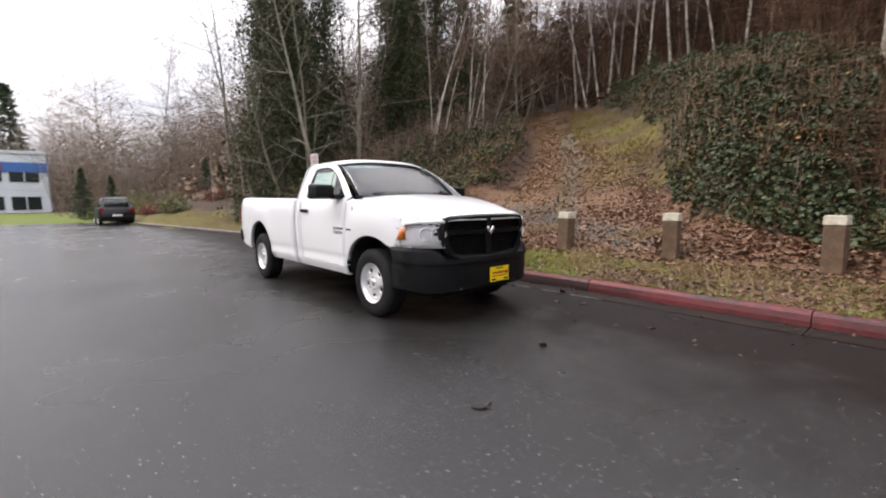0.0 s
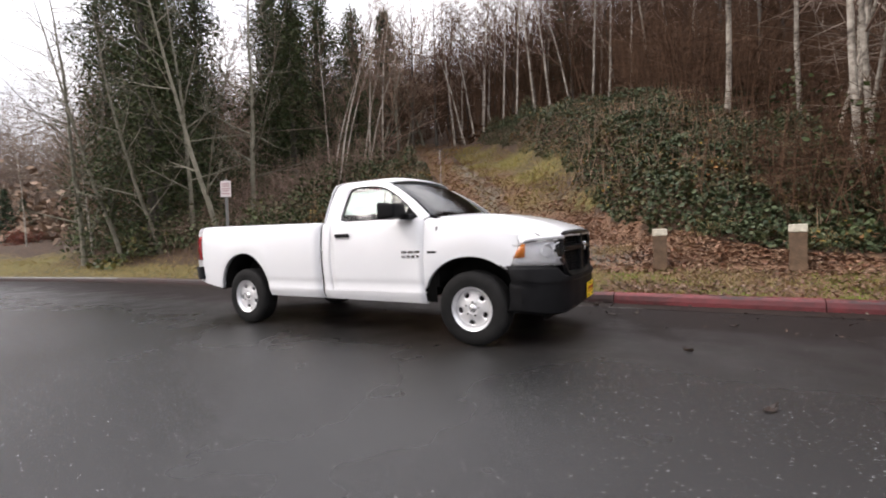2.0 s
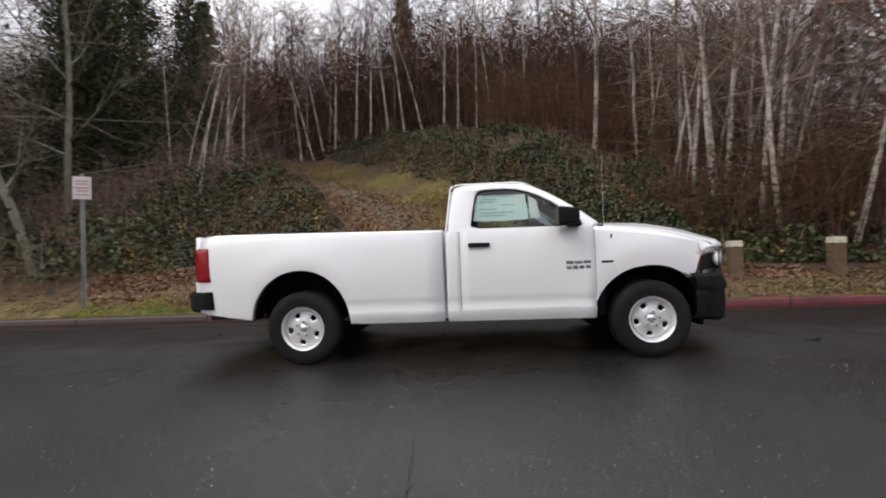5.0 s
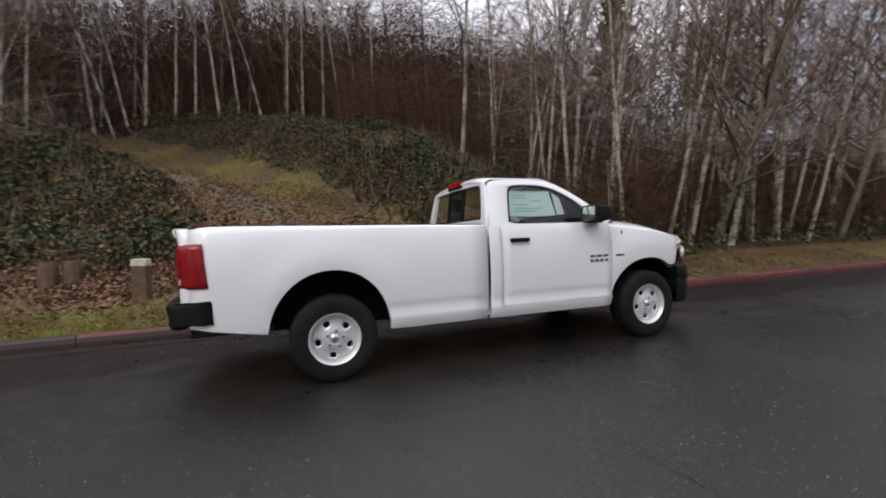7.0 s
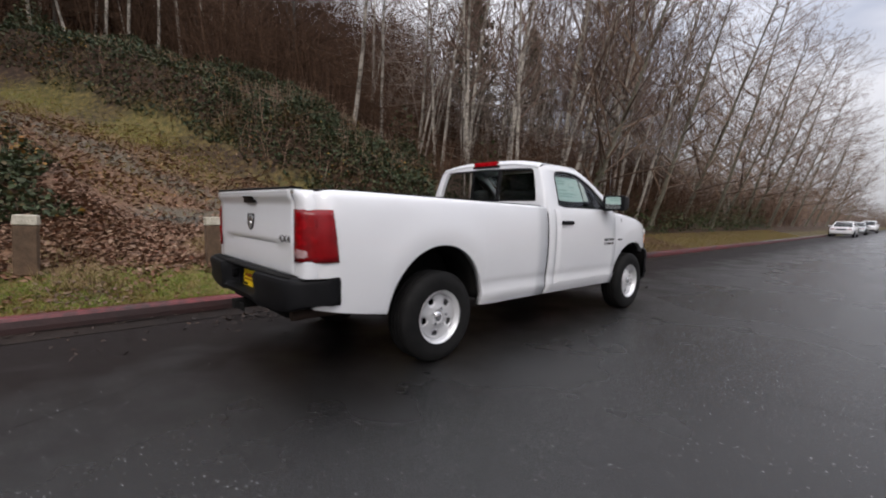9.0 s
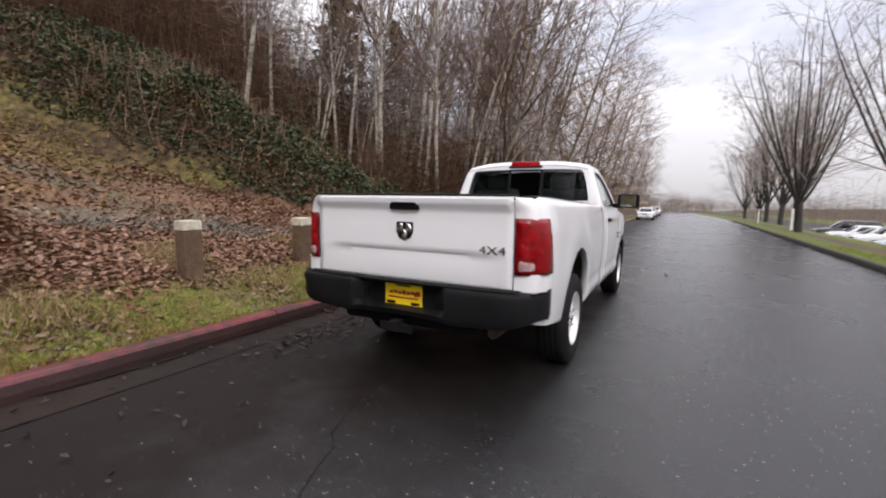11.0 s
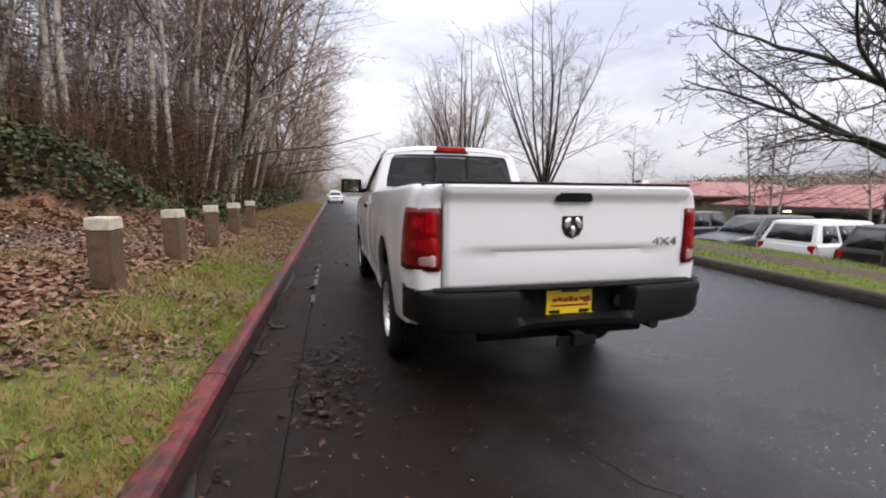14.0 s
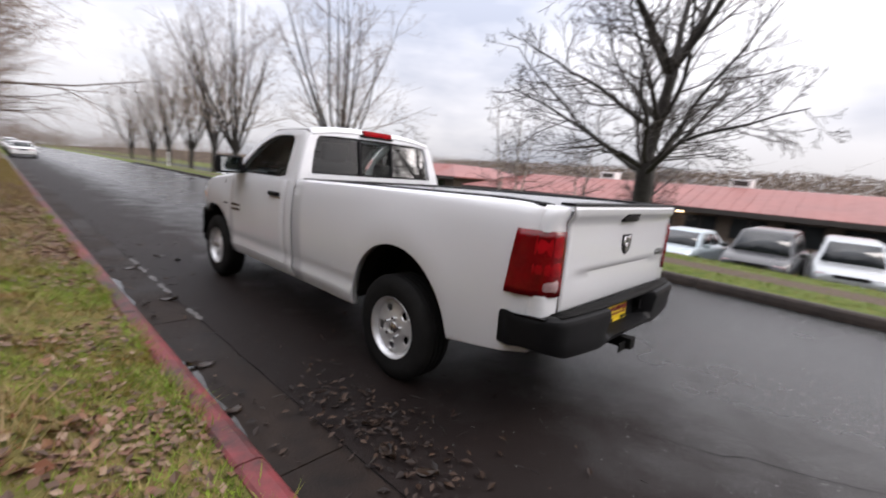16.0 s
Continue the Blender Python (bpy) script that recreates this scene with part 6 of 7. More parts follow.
# small dark badge on each front wing
for s in (1, -1):
    part("wing_badge", box(0.115, 0.006, 0.024, 3.14, s * (flank(3.14, 0.98) + 0.004), 0.98), M_grille, truck, "small dark badge", bevel=0.002, segments=1)
# antenna
part("antenna", cyl(0.0028, 0.0018, 0.72, pose(3.175, -0.80, 1.72), 8), M_chrome, truck, "thin steel antenna", True)

# bed inside
# added white strips lighten the cab-bed gap in place of its lit painted walls
for s in (1, -1):
    part("gap_seal", box(0.06, 0.02, 0.9, 1.575, s * 0.905, 0.9), M_paint, truck)
part("bed_floor", box(2.68, 1.55, 0.03, 0.18, 0, 1.03), M_paint, truck)
part("bed_front", box(0.04, 1.56, 0.47, 1.52, 0, 1.12), M_paint, truck)
part("bulkhead_cap", box(0.07, 1.56, 0.02, 1.515, 0, 1.365), M_black, truck, bevel=0.006)

# underbody
for y in (-0.43, 0.43):
    part("frame_rail", box(5.3, 0.08, 0.14, 1.6, y, 0.57), M_dark, truck)
part("rear_axle", cyl(0.05, 0.05, 1.5, pose(0, 0, 0.40, 90), 16), M_dark, truck, smooth=True)
bmd = bmesh.new()
bmesh.ops.create_uvsphere(bmd, u_segments=16, v_segments=10, radius=0.17, matrix=pose(0, 0, 0.4) @ Matrix.Diagonal((1, 0.9, 0.95, 1)))
part("differential", bmd, M_dark, truck, smooth=True)
part("front_axle", cyl(0.045, 0.045, 1.5, pose(AXLE_F, 0, 0.38, 90), 16), M_dark, truck, smooth=True)
part("gearbox", box(1.6, 0.45, 0.35, 2.9, 0, 0.58), M_dark, truck, bevel=0.05)
part("fuel_tank", box(1.0, 0.42, 0.26, 1.2, 0.62, 0.55), M_dark, truck, bevel=0.04)
part("drive_shaft", cyl(0.04, 0.04, 2.2, pose(1.1, 0, 0.48, 0, 90, 0), 12), M_dark, truck, smooth=True)
part("muffler", cyl(0.11, 0.11, 0.7, pose(0.95, -0.42, 0.50, 0, 90, 0), 16), M_rust, truck, smooth=True)
part("tailpipe", cyl(0.036, 0.036, 0.7, pose(-0.86, -0.66, 0.50, 0, 90, 0), 16), M_rust, truck, "steel exhaust tailpipe", True)
for y in (-0.55, 0.55):
    part("leaf_spring", box(1.3, 0.065, 0.05, 0, y, 0.47), M_dark, truck)
part("radiator_pan", box(0.5, 1.2, 0.05, 4.05, 0, 0.45), M_dark, truck)


# wheels
def build_wheel(parent, m, s):
    w = new("wheel")
    w.parent = parent
    w.matrix_world = m
    R = 0.388
    tp = [(0.222, 0.105), (0.235, 0.12), (0.29, 0.129), (0.335, 0.125), (0.362, 0.113), (0.38, 0.1), (R, 0.085), (R, 0.052), (R - 0.012, 0.048), (R - 0.012, 0.036), (R, 0.032), (R, 0.008), (R - 0.012, 0.005)]
    prof = [(r, -y) for r, y in tp] + [(r, y) for r, y in reversed(tp)]
    tyre = part("tyre", lathe(prof, 56), M_rubber, w, "black all-terrain tyre", True)
    # rim: barrel, lip and a dished face with five slots
    barrel = lathe([(0.20, -0.11), (0.2, 0.05), (0.212, 0.085), (0.222, 0.108), (0.23, 0.116), (0.228, 0.12), (0.216, 0.112), (0.207, 0.09), (0.2, 0.07)], 48)
    rim = part("rim", barrel, M_silver, w, "silver steel wheel rim with five slots", True)
    radii = [0.035, 0.07, 0.1, 0.122, 0.147, 0.171, 0.184, 0.192, 0.203]
    depth = [0.088, 0.086, 0.08, 0.075, 0.072, 0.072, 0.074, 0.062, 0.07]
    face = bmesh.new()
    NT = 60
    V = []
    for i, (r, d) in enumerate(zip(radii, depth)):
        ringv = []
        for j in range(NT):
            a = j * math.tau / NT
            k = (j % 12)
            rr, aa = r, a
            if i in (3, 5) and k in (4, 8):
                rr = r + (0.146 - r) * 0.3
                aa = a + (6 - k) * 0.014
            ringv.append(face.verts.new((rr * math.cos(aa), d, rr * math.sin(aa))))
        V.append(ringv)
    for i in range(len(radii) - 1):
        for j in range(NT):
            if i in (3, 4) and (j % 12) in (4, 5, 6, 7):
                continue
            k = (j + 1) % NT
            face.faces.new((V[i][j], V[i][k], V[i + 1][k], V[i + 1][j]))
    fo = part("wheel_face", face, M_silver, rim, smooth=True)
    md = fo.modifiers.new("thickness", "SOLIDIFY")
    md.thickness, md.offset = 0.008, -1 if s > 0 else 1
    part("brake_disc", cyl(0.165, 0.165, 0.02, pose(0, 0.0, 0, 90), 28), M_dark, rim)
    hub = lathe([(0.0001, 0.108), (0.02, 0.107), (0.04, 0.1), (0.048, 0.088), (0.05, 0.07)], 24)
    part("hub_cap", hub, M_chrome, rim, "chrome hub cap", True)
    for i in range(5):
        a = (i + 0.5) * math.tau / 5 - 0.63
        part("lug_nut", cyl(0.0135, 0.008, 0.036, pose(0.072 * math.cos(a), 0.095, 0.072 * math.sin(a), 90), 6), M_chrome, rim)
    return w


for x, turn in ((0.0, 46), (AXLE_F, 47)):
    for s in (1, -1):
        build_wheel(truck, pose(x, s * 0.845, 0.388, 0, 0, 0 if s > 0 else 180) @ pose(0, 0, 0, 0, turn, 0), s)

# the cab's rear stands 6 cm further back than its doors' front edge would give
for ob in (*truck.children_recursive, *stick.children):
    if ob.data and ob.parent.name.split(".")[0] not in ("wheel", "tyre", "rim") and ob.name.split(".")[0] != "wheel":
        for v in ob.data.vertices:
            if v.co.x < -1.02 and abs(v.co.y) > 0.8:
                v.co.y -= math.copysign(0.01 * min(1, (-1.02 - v.co.x) / 0.2) ** 1.5, v.co.y)
            v.co.x += interp(v.co.x, [-1.4, -1.15, -0.98, 0.9, 1.48, 1.9, 2.7], [0.045, 0.045, 0, 0, -0.062, -0.055, 0])
truck.scale = (1, 1.01, 1)

# ---- timber bollards along the verge ----
M_post = surf("weathered_timber", (0.055, 0.034, 0.019), (0.16, 0.1, 0.058), 9, 0.85, 0.7, 40, bdist=0.01)
M_cap = surf("worn_cream_paint", (0.3, 0.27, 0.2), (0.62, 0.58, 0.47), 12, 0.7, 0.5, 50, lo=0.3, hi=0.55)


def build_bollard(m, k):
    ob = thing("bollard", "square weathered timber bollard with worn cream painted top", "bollard", "bollards along the verge", at=m)
    bm = box(0.215, 0.215, 0.70, 0, 0, 0.24)
    bmesh.ops.subdivide_edges(bm, edges=[e for e in bm.edges if abs(e.verts[0].co.z - e.verts[1].co.z) > 0.3], cuts=6)
    rnd = random.Random(k)
    for v in bm.verts:
        v.co.x += rnd.uniform(-0.004, 0.004)
        v.co.y += rnd.uniform(-0.004, 0.004)
    part("post", bm, M_post, ob, bevel=0.012, segments=2)
    cb = box(0.235, 0.235, 0.12, 0, 0, 0.655)
    for v in cb.verts:
        if v.co.z > 0.67:
            v.co.x *= 0.93
            v.co.y *= 0.93
    part("cap", cb, M_cap, ob, "worn cream painted cap", True, 0.018, 3)
    return ob


for i, (x, y) in enumerate(((-2.62, 3.52), (-0.565, 3.51), (1.27, 3.51), (3.19, 3.51), (5.07, 3.51), (6.97, 3.51), (8.87, 3.52))):
    rnd = random.Random(40 + i)
    build_bollard(pose(x, y, float(land(x, y)) - 0.01, rnd.uniform(-2, 2), rnd.uniform(-2, 2), rnd.uniform(-8, 8)), i)


# two weathered grey stumps in the leaves behind the bollards
for x, y, w, h in ((-4.12, 4.2, 0.26, 0.36), (-3.8, 4.25, 0.22, 0.33)):
    st = thing("stump", "low weathered grey timber stump among fallen leaves", "stump", "old stumps", at=pose(x, y, float(land(x, y)) - 0.05, 2, -3, x * 40))
    bm = cyl(w * 0.56, w * 0.5, h + 0.1, pose(0, 0, h / 2), 11)
    for k, v in enumerate(bm.verts):
        v.co.x += 0.012 * math.sin(k * 2.1)
        v.co.z += 0.02 * math.sin(k * 1.3)
    part("log", bm, M_post, st, bevel=0.014)

# ---- road sign on the verge ----
M_galv = surf("galvanised_steel", (0.22, 0.22, 0.22), (0.34, 0.34, 0.33), 12, 0.5, 0.15, 40, metallic=0.6)
M_signface = surf("faded_sign_face", (0.5, 0.44, 0.43), (0.64, 0.58, 0.57), 6, 0.5, 0.0)
M_signbar = surf("faded_sign_print", (0.36, 0.2, 0.2), (0.42, 0.26, 0.25), 6, 0.5, 0.0)
sign = thing("road_sign", "small faded pale sign on a grey steel post", "road sign", at=pose(-6.1, 2.9, float(land(-6.1, 2.9)), 0, 1.2, 28))
sp = box(0.05, 0.012, 2.9, 0, 0.02, 1.25)
box(0.012, 0.04, 2.9, -0.028, 0, 1.25, sp)
box(0.012, 0.04, 2.9, 0.028, 0, 1.25, sp)
part("post", sp, M_galv, sign)
bd = part("board", box(0.31, 0.006, 0.46, 0, -0.03, 2.42), M_signface, sign, "faded pale sign board", bevel=0.002, segments=1)
for z, w in ((2.56, 0.22), (2.50, 0.2), (2.42, 0.24), (2.36, 0.18), (2.28, 0.22)):
    part("print_bar", box(w, 0.003, 0.028, 0, -0.036, z), M_signbar, bd)

# ---- trees over the car park ----
M_wet_bark = surf("wet_dark_bark", (0.012, 0.01, 0.008), (0.042, 0.036, 0.03), 8, 0.7, 0.7, 24)
M_dark_twig = leafy("dark_wet_twig", [(0.03, 0.024, 0.02), (0.055, 0.045, 0.038), (0.08, 0.068, 0.058)], 0.7)


def spreading_tree(seed, height, radius, fork, limbs, label, tilt=50):
    r = random.Random(seed)
    ob = thing("bare_street_tree", label, "tree", "bare trees beside the car park")
    trunk, crown = Tubes(), Tubes()
    pts = limb(r, Vector((0, 0, -0.3)), Vector((0, 0, 1)), fork + 0.4, 5, 0.03, 0)
    trunk.add(pts, [radius * 1.35, radius * 1.08, radius, radius * 0.98, radius * 1.02, radius * 0.9], 12)
    for k in range(limbs):
        a = math.tau * k / limbs + r.uniform(-0.3, 0.3)
        inc = radians(tilt * r.uniform(0.35, 1.35))
        d = Vector((math.cos(a) * math.sin(inc), math.sin(a) * math.sin(inc), math.cos(inc)))
        ln = (height - fork) * r.uniform(0.75, 1.05)
        start = pts[-1] - Vector((0, 0, r.uniform(0.05, 0.5)))
        lp = limb(r, start, d, ln, 8, 0.09, 0.07)
        trunk.add(lp, [radius * 0.42 * (1 - 0.112 * j) for j in range(9)], 6)
        branch_out(r, crown, lp, radius * 0.36, 15 if tilt > 40 else 8, 0.12, ln * 0.42, 48, 0.04, 2, 4, 0.1)
    under("trunk", trunk.mesh("trunk", M_wet_bark), ob)
    under("crown", crown.mesh("crown", M_dark_twig if tilt > 40 else M_twig_pale), ob)
    return ob


def whorled_tree(seed, label):
    """Short stout trunk, a whorl of long low limbs that turn up at their ends, and a forked leader."""
    r = random.Random(seed)
    ob = thing("bare_street_tree", label, "tree", "bare trees beside the car park")
    trunk, crown = Tubes(), Tubes()
    pts = limb(r, Vector((0, 0, -0.3)), Vector((0.03, 0.01, 1)), 2.5, 7, 0.03, 0)
    trunk.add(pts, [0.3, 0.225, 0.205, 0.2, 0.205, 0.215, 0.2, 0.15], 12)
    lead = limb(r, pts[-1], Vector((-0.12, -0.1, 1)), 2.2, 5, 0.06, 0)
    trunk.add(lead, [0.15, 0.14, 0.13, 0.125, 0.12, 0.1], 9)
    for k in range(12):
        a = math.tau * k * 0.382 + r.uniform(-0.3, 0.3)
        low = k / 12
        inc = radians(74 - 34 * low + r.uniform(-9, 9))
        d = Vector((math.cos(a) * math.sin(inc), math.sin(a) * math.sin(inc), math.cos(inc)))
        start = along(pts, 0.82 + 0.17 * low)[0] if k < 8 else along(lead, 0.2 + 0.5 * (low - 0.6))[0]
        ln = r.uniform(3.6, 4.8) * (1 - 0.15 * low)
        lp = limb(r, start, d, ln, 10, 0.2, 0.08)
        trunk.add(lp, [0.066 * (1 - 0.085 * j) for j in range(11)], 6)
        branch_out(r, crown, lp, 0.055, 16, 0.14, ln * 0.42, 50, 0.07, 2, 3, 0.16)
    for k in range(5):
        a = math.tau * k / 5 + r.uniform(-0.4, 0.4)
        inc = radians(r.uniform(12, 40))
        lp = limb(r, along(lead, 0.75 + 0.06 * k)[0], Vector((math.cos(a) * math.sin(inc), math.sin(a) * math.sin(inc), math.cos(inc))), r.uniform(3.8, 5.2), 8, 0.13, 0.01)
        trunk.add(lp, [0.085 * (1 - 0.105 * j) for j in range(9)], 6)
        branch_out(r, crown, lp, 0.055, 14, 0.1, 2.2, 50, 0.05, 2, 3, 0.14)
    under("trunk", trunk.mesh("trunk", M_wet_bark), ob)
    under("crown", crown.mesh("crown", M_dark_twig), ob)
    return ob


sa = whorled_tree(91, "large bare dark tree with spreading limbs on the verge")
first(sa, 1.56, -7.8, 0, 1.0)
sb_ = spreading_tree(92, 12.0, 0.19, 1.9, 13, "bare tree with a fan of upright branches", 27)
first(sb_, 16.45, -8.95, 0, 0.85)
for k, (x, y, s) in enumerate(((27.0, -8.0, 0.95), (36, -9.6, 1.0), (44, -10.2, 1.0), (53, -10.6, 1.05), (64, -11.6, 0.95), (78, -11.8, 1.0))):
    plant(sb_, x, y, 77 * k + 30, s)
plant(sa, -9.5, -10.8, 130, 0.95)
plant(sa, 9.5, -31, 50, 0.8)
weep = tree("weeping_birch", "thin bare birch with hanging twigs beside the car park", 95, 9.5, 0.09, M_birch, M_dark_twig, 20, 0.25, 0.26, 60, -0.1, 2, (0.03, 0), 0.03, "weeping birches", 2)
first(weep, 13.5, -20, 0)
plant(weep, 17, -23, 100, 1.0)
plant(weep, 10.5, -22, 200, 0.9)
plant(weep, 29, -24, 20, 1.0)


# ---- parked cars ----
M_carglass = surf("dark_car_glass", (0.012, 0.015, 0.016), (0.02, 0.024, 0.026), 2, 0.08, 0.0, coat=0.1, spec=0.35)
CAR_PAINT = {n: surf(n + "_car_paint", c, tuple(v * 1.08 for v in c), 1, 0.3, 0.0, coat=0.35, metallic=m) for n, c, m in
             (("white", (0.7, 0.7, 0.7), 0.0), ("silver", (0.42, 0.44, 0.45), 0.5), ("dark_grey", (0.022, 0.023, 0.026), 0.0), ("black", (0.006, 0.006, 0.007), 0.0), ("pale_blue", (0.4, 0.47, 0.5), 0.4))}
KINDS = {  # half length, half width, roof, belt, hood and nose heights, deck height; greenhouse along x: foot back and front, roof back and front
    "sedan": (2.32, 0.88, 1.45, 0.95, 0.95, 0.74, 0.98, -1.72, 1.08, -0.95, 0.3),
    "suv": (2.3, 0.93, 1.75, 1.1, 1.08, 0.92, 1.1, -2.2, 1.12, -1.92, 0.42),
    "van": (2.4, 0.95, 1.8, 1.05, 1.02, 0.8, 1.05, -2.28, 1.5, -2.05, 0.55)}


def build_car(kind, colour, m, label):
    hl, w, roof, belt, hood, nose, deck, gb, gf, rb, rf = KINDS[kind]
    paint = CAR_PAINT[colour]
    ob = thing("car", label, "car", "parked cars", at=m)
    lamp_z = (nose + 0.62) / 2 + 0.06
    # lower body: rings along the length, with rounded shoulders
    rows = []
    for x, zt, k, zl in ((-hl, deck - 0.28, 0.84, 0.42), (-hl + 0.05, deck - 0.08, 0.93, 0.3), (-hl + 0.22, deck, 0.97, 0.26), (gb, belt, 1.0, 0.24), (-0.4, belt + 0.01, 1.0, 0.22), (gf - 0.1, belt, 1.0, 0.22),
                         (gf + 0.15, hood, 0.99, 0.24), (hl - 0.65, hood - 0.05, 0.97, 0.26), (hl - 0.2, nose + 0.04, 0.92, 0.28), (hl - 0.05, nose - 0.05, 0.84, 0.32), (hl, nose - 0.2, 0.76, 0.4)):
        ring = [(w * k * 0.86, zl), (w * k * 0.97, zl + 0.1), (w * k, 0.55), (w * k * 0.995, 0.5 + (zt - 0.5) * 0.55), (w * k * 0.965, zt - 0.07), (w * k * 0.9, zt - 0.012), (w * k * 0.5, zt + 0.008)]
        rows.append([(x, y, z) for y, z in ring] + [(x, -y, z) for y, z in reversed(ring)])
    bm = sheet_bm(rows, True)
    bm.verts.ensure_lookup_table()
    n = len(rows[0])
    for k in (0, len(rows) - 1):
        bm.faces.new([bm.verts[k * n + i] for i in range(n)])
    body = part("body", bm, paint, ob, smooth=True)
    # greenhouse with glass between its pillars
    foot = [(gb, w * 0.9), (gf, w * 0.9)]
    top = [(rb, w * 0.7), (rf, w * 0.7)]
    ring = lambda pts, z, i: [(pts[0][0] + i, pts[0][1] - i, z), (pts[1][0] - i, pts[1][1] - i, z), (pts[1][0] - i, -pts[1][1] + i, z), (pts[0][0] + i, -pts[0][1] + i, z)]
    gm = sheet_bm([ring(foot, belt - 0.06, 0), ring(top, roof - 0.05, 0), ring(top, roof, 0.12)], True)
    gm.verts.ensure_lookup_table()
    gm.faces.new([gm.verts[8 + i] for i in range(4)])
    part("cabin", gm, paint, ob, smooth=True, bevel=0.035, segments=2)

    def face(a, b, c, d, u0, u1, v0, v1, push, name):
        a, b, c, d = (Vector(p) for p in (a, b, c, d))
        at = lambda u, v: a.lerp(b, u).lerp(d.lerp(c, u), v) + Vector(push)
        q = [[at(u, v) for u in (u0, (u0 + u1) / 2, u1)] for v in (v0, v1)]
        return panel(name, q, M_carglass, ob, thick=0.012)
    F, T = ring(foot, belt - 0.06, 0), ring(top, roof - 0.05, 0)
    for s in (1, -1):
        i, j = (0, 1) if s > 0 else (3, 2)
        for u0, u1 in (((0.08, 0.3), (0.34, 0.6), (0.63, 0.9)) if kind != "sedan" else ((0.12, 0.45), (0.49, 0.86))):
            face(F[i], F[j], T[j], T[i], u0, u1, 0.13, 0.88, (0, s * 0.004, 0.002), "side_window")
    face(F[2], F[1], T[1], T[2], 0.06, 0.94, 0.1, 0.93, (0.006, 0, 0.004), "windscreen")
    face(F[3], F[0], T[0], T[3], 0.08, 0.92, 0.16, 0.88, (-0.006, 0, 0.004), "rear_window")
    trim = M_black if kind != "sedan" else paint
    part("front_bumper", box(0.16, w * 1.72, 0.2, hl - 0.03, 0, 0.42), trim, ob, bevel=0.06)
    part("rear_bumper", box(0.16, w * 1.8, 0.22, -hl + 0.03, 0, 0.48), trim, ob, bevel=0.06)
    part("grille", box(0.05, w * 0.8, 0.15, hl - 0.045, 0, lamp_z - 0.02), M_grille, ob, bevel=0.02)
    part("number_plate", box(0.02, 0.5, 0.12, -hl - 0.055, 0, 0.62), M_white, ob, bevel=0.004)
    for s in (1, -1):
        part("headlamp", box(0.16, 0.34, 0.13, hl - 0.14, s * w * 0.64, lamp_z), M_clear, ob, bevel=0.04)
        part("tail_lamp", box(0.1, 0.17, 0.3 if kind != "sedan" else 0.17, -hl + 0.07, s * w * 0.8, deck - 0.2), M_red, ob, bevel=0.03)
        part("mirror", box(0.1, 0.2, 0.13, gf - 0.3, s * (w + 0.07), belt + 0.06), paint, ob, bevel=0.035)
        part("sill_trim", box(hl * 1.05, 0.03, 0.1, 0, s * w * 0.985, 0.3), M_black, body)
        for x in (-hl + 0.92, hl - 0.88):
            part("wheel_arch", cyl(0.39, 0.39, 0.03, pose(x, s * (w - 0.005), 0.36, 90), 24), M_dark, body)
            wl = part("wheel", lathe([(0.2, -0.1), (0.28, -0.11), (0.325, -0.08), (0.33, 0), (0.325, 0.08), (0.28, 0.11), (0.2, 0.1)], 24), M_rubber, ob, smooth=True)
            wl.location = (x, s * (w - 0.08), 0.33)
            part("rim", lathe([(0.0001, s * 0.06), (0.06, s * 0.075), (0.1, s * 0.06), (0.17, s * 0.075), (0.2, s * 0.1), (0.205, s * 0.112)], 20), M_silver, wl, smooth=True)
    return ob


def park(kind, colour, x, y, turn, label):
    z = float(land(x, y)) if y < FAR_KERB_Y - 1 or x < -33 else 0.0
    return build_car(kind, colour, pose(x, y, z, 0, 0, turn), label)


park("suv", "silver", -2.2, -15.2, 93, "silver sport utility car parked nose to the verge")
park("suv", "dark_grey", -0.2, -14.3, 90, "dark grey sport utility car parked nose to the verge")
park("sedan", "pale_blue", 2.15, -14.2, 86, "pale blue saloon car parked nose to the verge")
park("suv", "black", 4.4, -14.2, -90, "black sport utility car parked tail to the verge")
park("suv", "white", 6.8, -14.3, -88, "white hatchback car parked tail to the verge")
park("suv", "dark_grey", 9.6, -14.4, 90, "dark grey sport utility car parked nose to the verge")
park("suv", "dark_grey", 12.6, -13.3, 90, "dark grey sport utility car parked nose to the verge")
park("sedan", "white", 15.6, -13.4, 90, "white saloon car parked nose to the verge")
park("suv", "white", 18.2, -13.5, 91, "white sport utility car parked nose to the verge")
park("sedan", "silver", 21.0, -13.8, 89, "silver saloon car parked nose to the verge")
park("sedan", "dark_grey", 26.5, -14.0, 90, "dark grey saloon car parked nose to the verge")
park("sedan", "pale_blue", 29.5, -14.2, 90, "pale blue saloon car parked nose to the verge")
park("suv", "white", 33.5, -14.4, 90, "white sport utility car parked nose to the verge")
park("sedan", "silver", 37, -14.6, 90, "silver saloon car parked nose to the verge")
park("sedan", "white", 41, -14.8, 90, "white saloon car parked nose to the verge")
park("suv", "dark_grey", 45, -15.0, 90, "dark grey sport utility car parked nose to the verge")
park("sedan", "white", 53, 1.0, 180, "white saloon car parked along the kerb")
park("sedan", "silver", 66, 1.0, 180, "silver saloon car parked along the kerb")
park("suv", "white", 84, 1.0, 180, "white sport utility car parked along the kerb")
park("suv", "black", -29.0, -0.9, 181, "black hatchback car parked at the road bend")

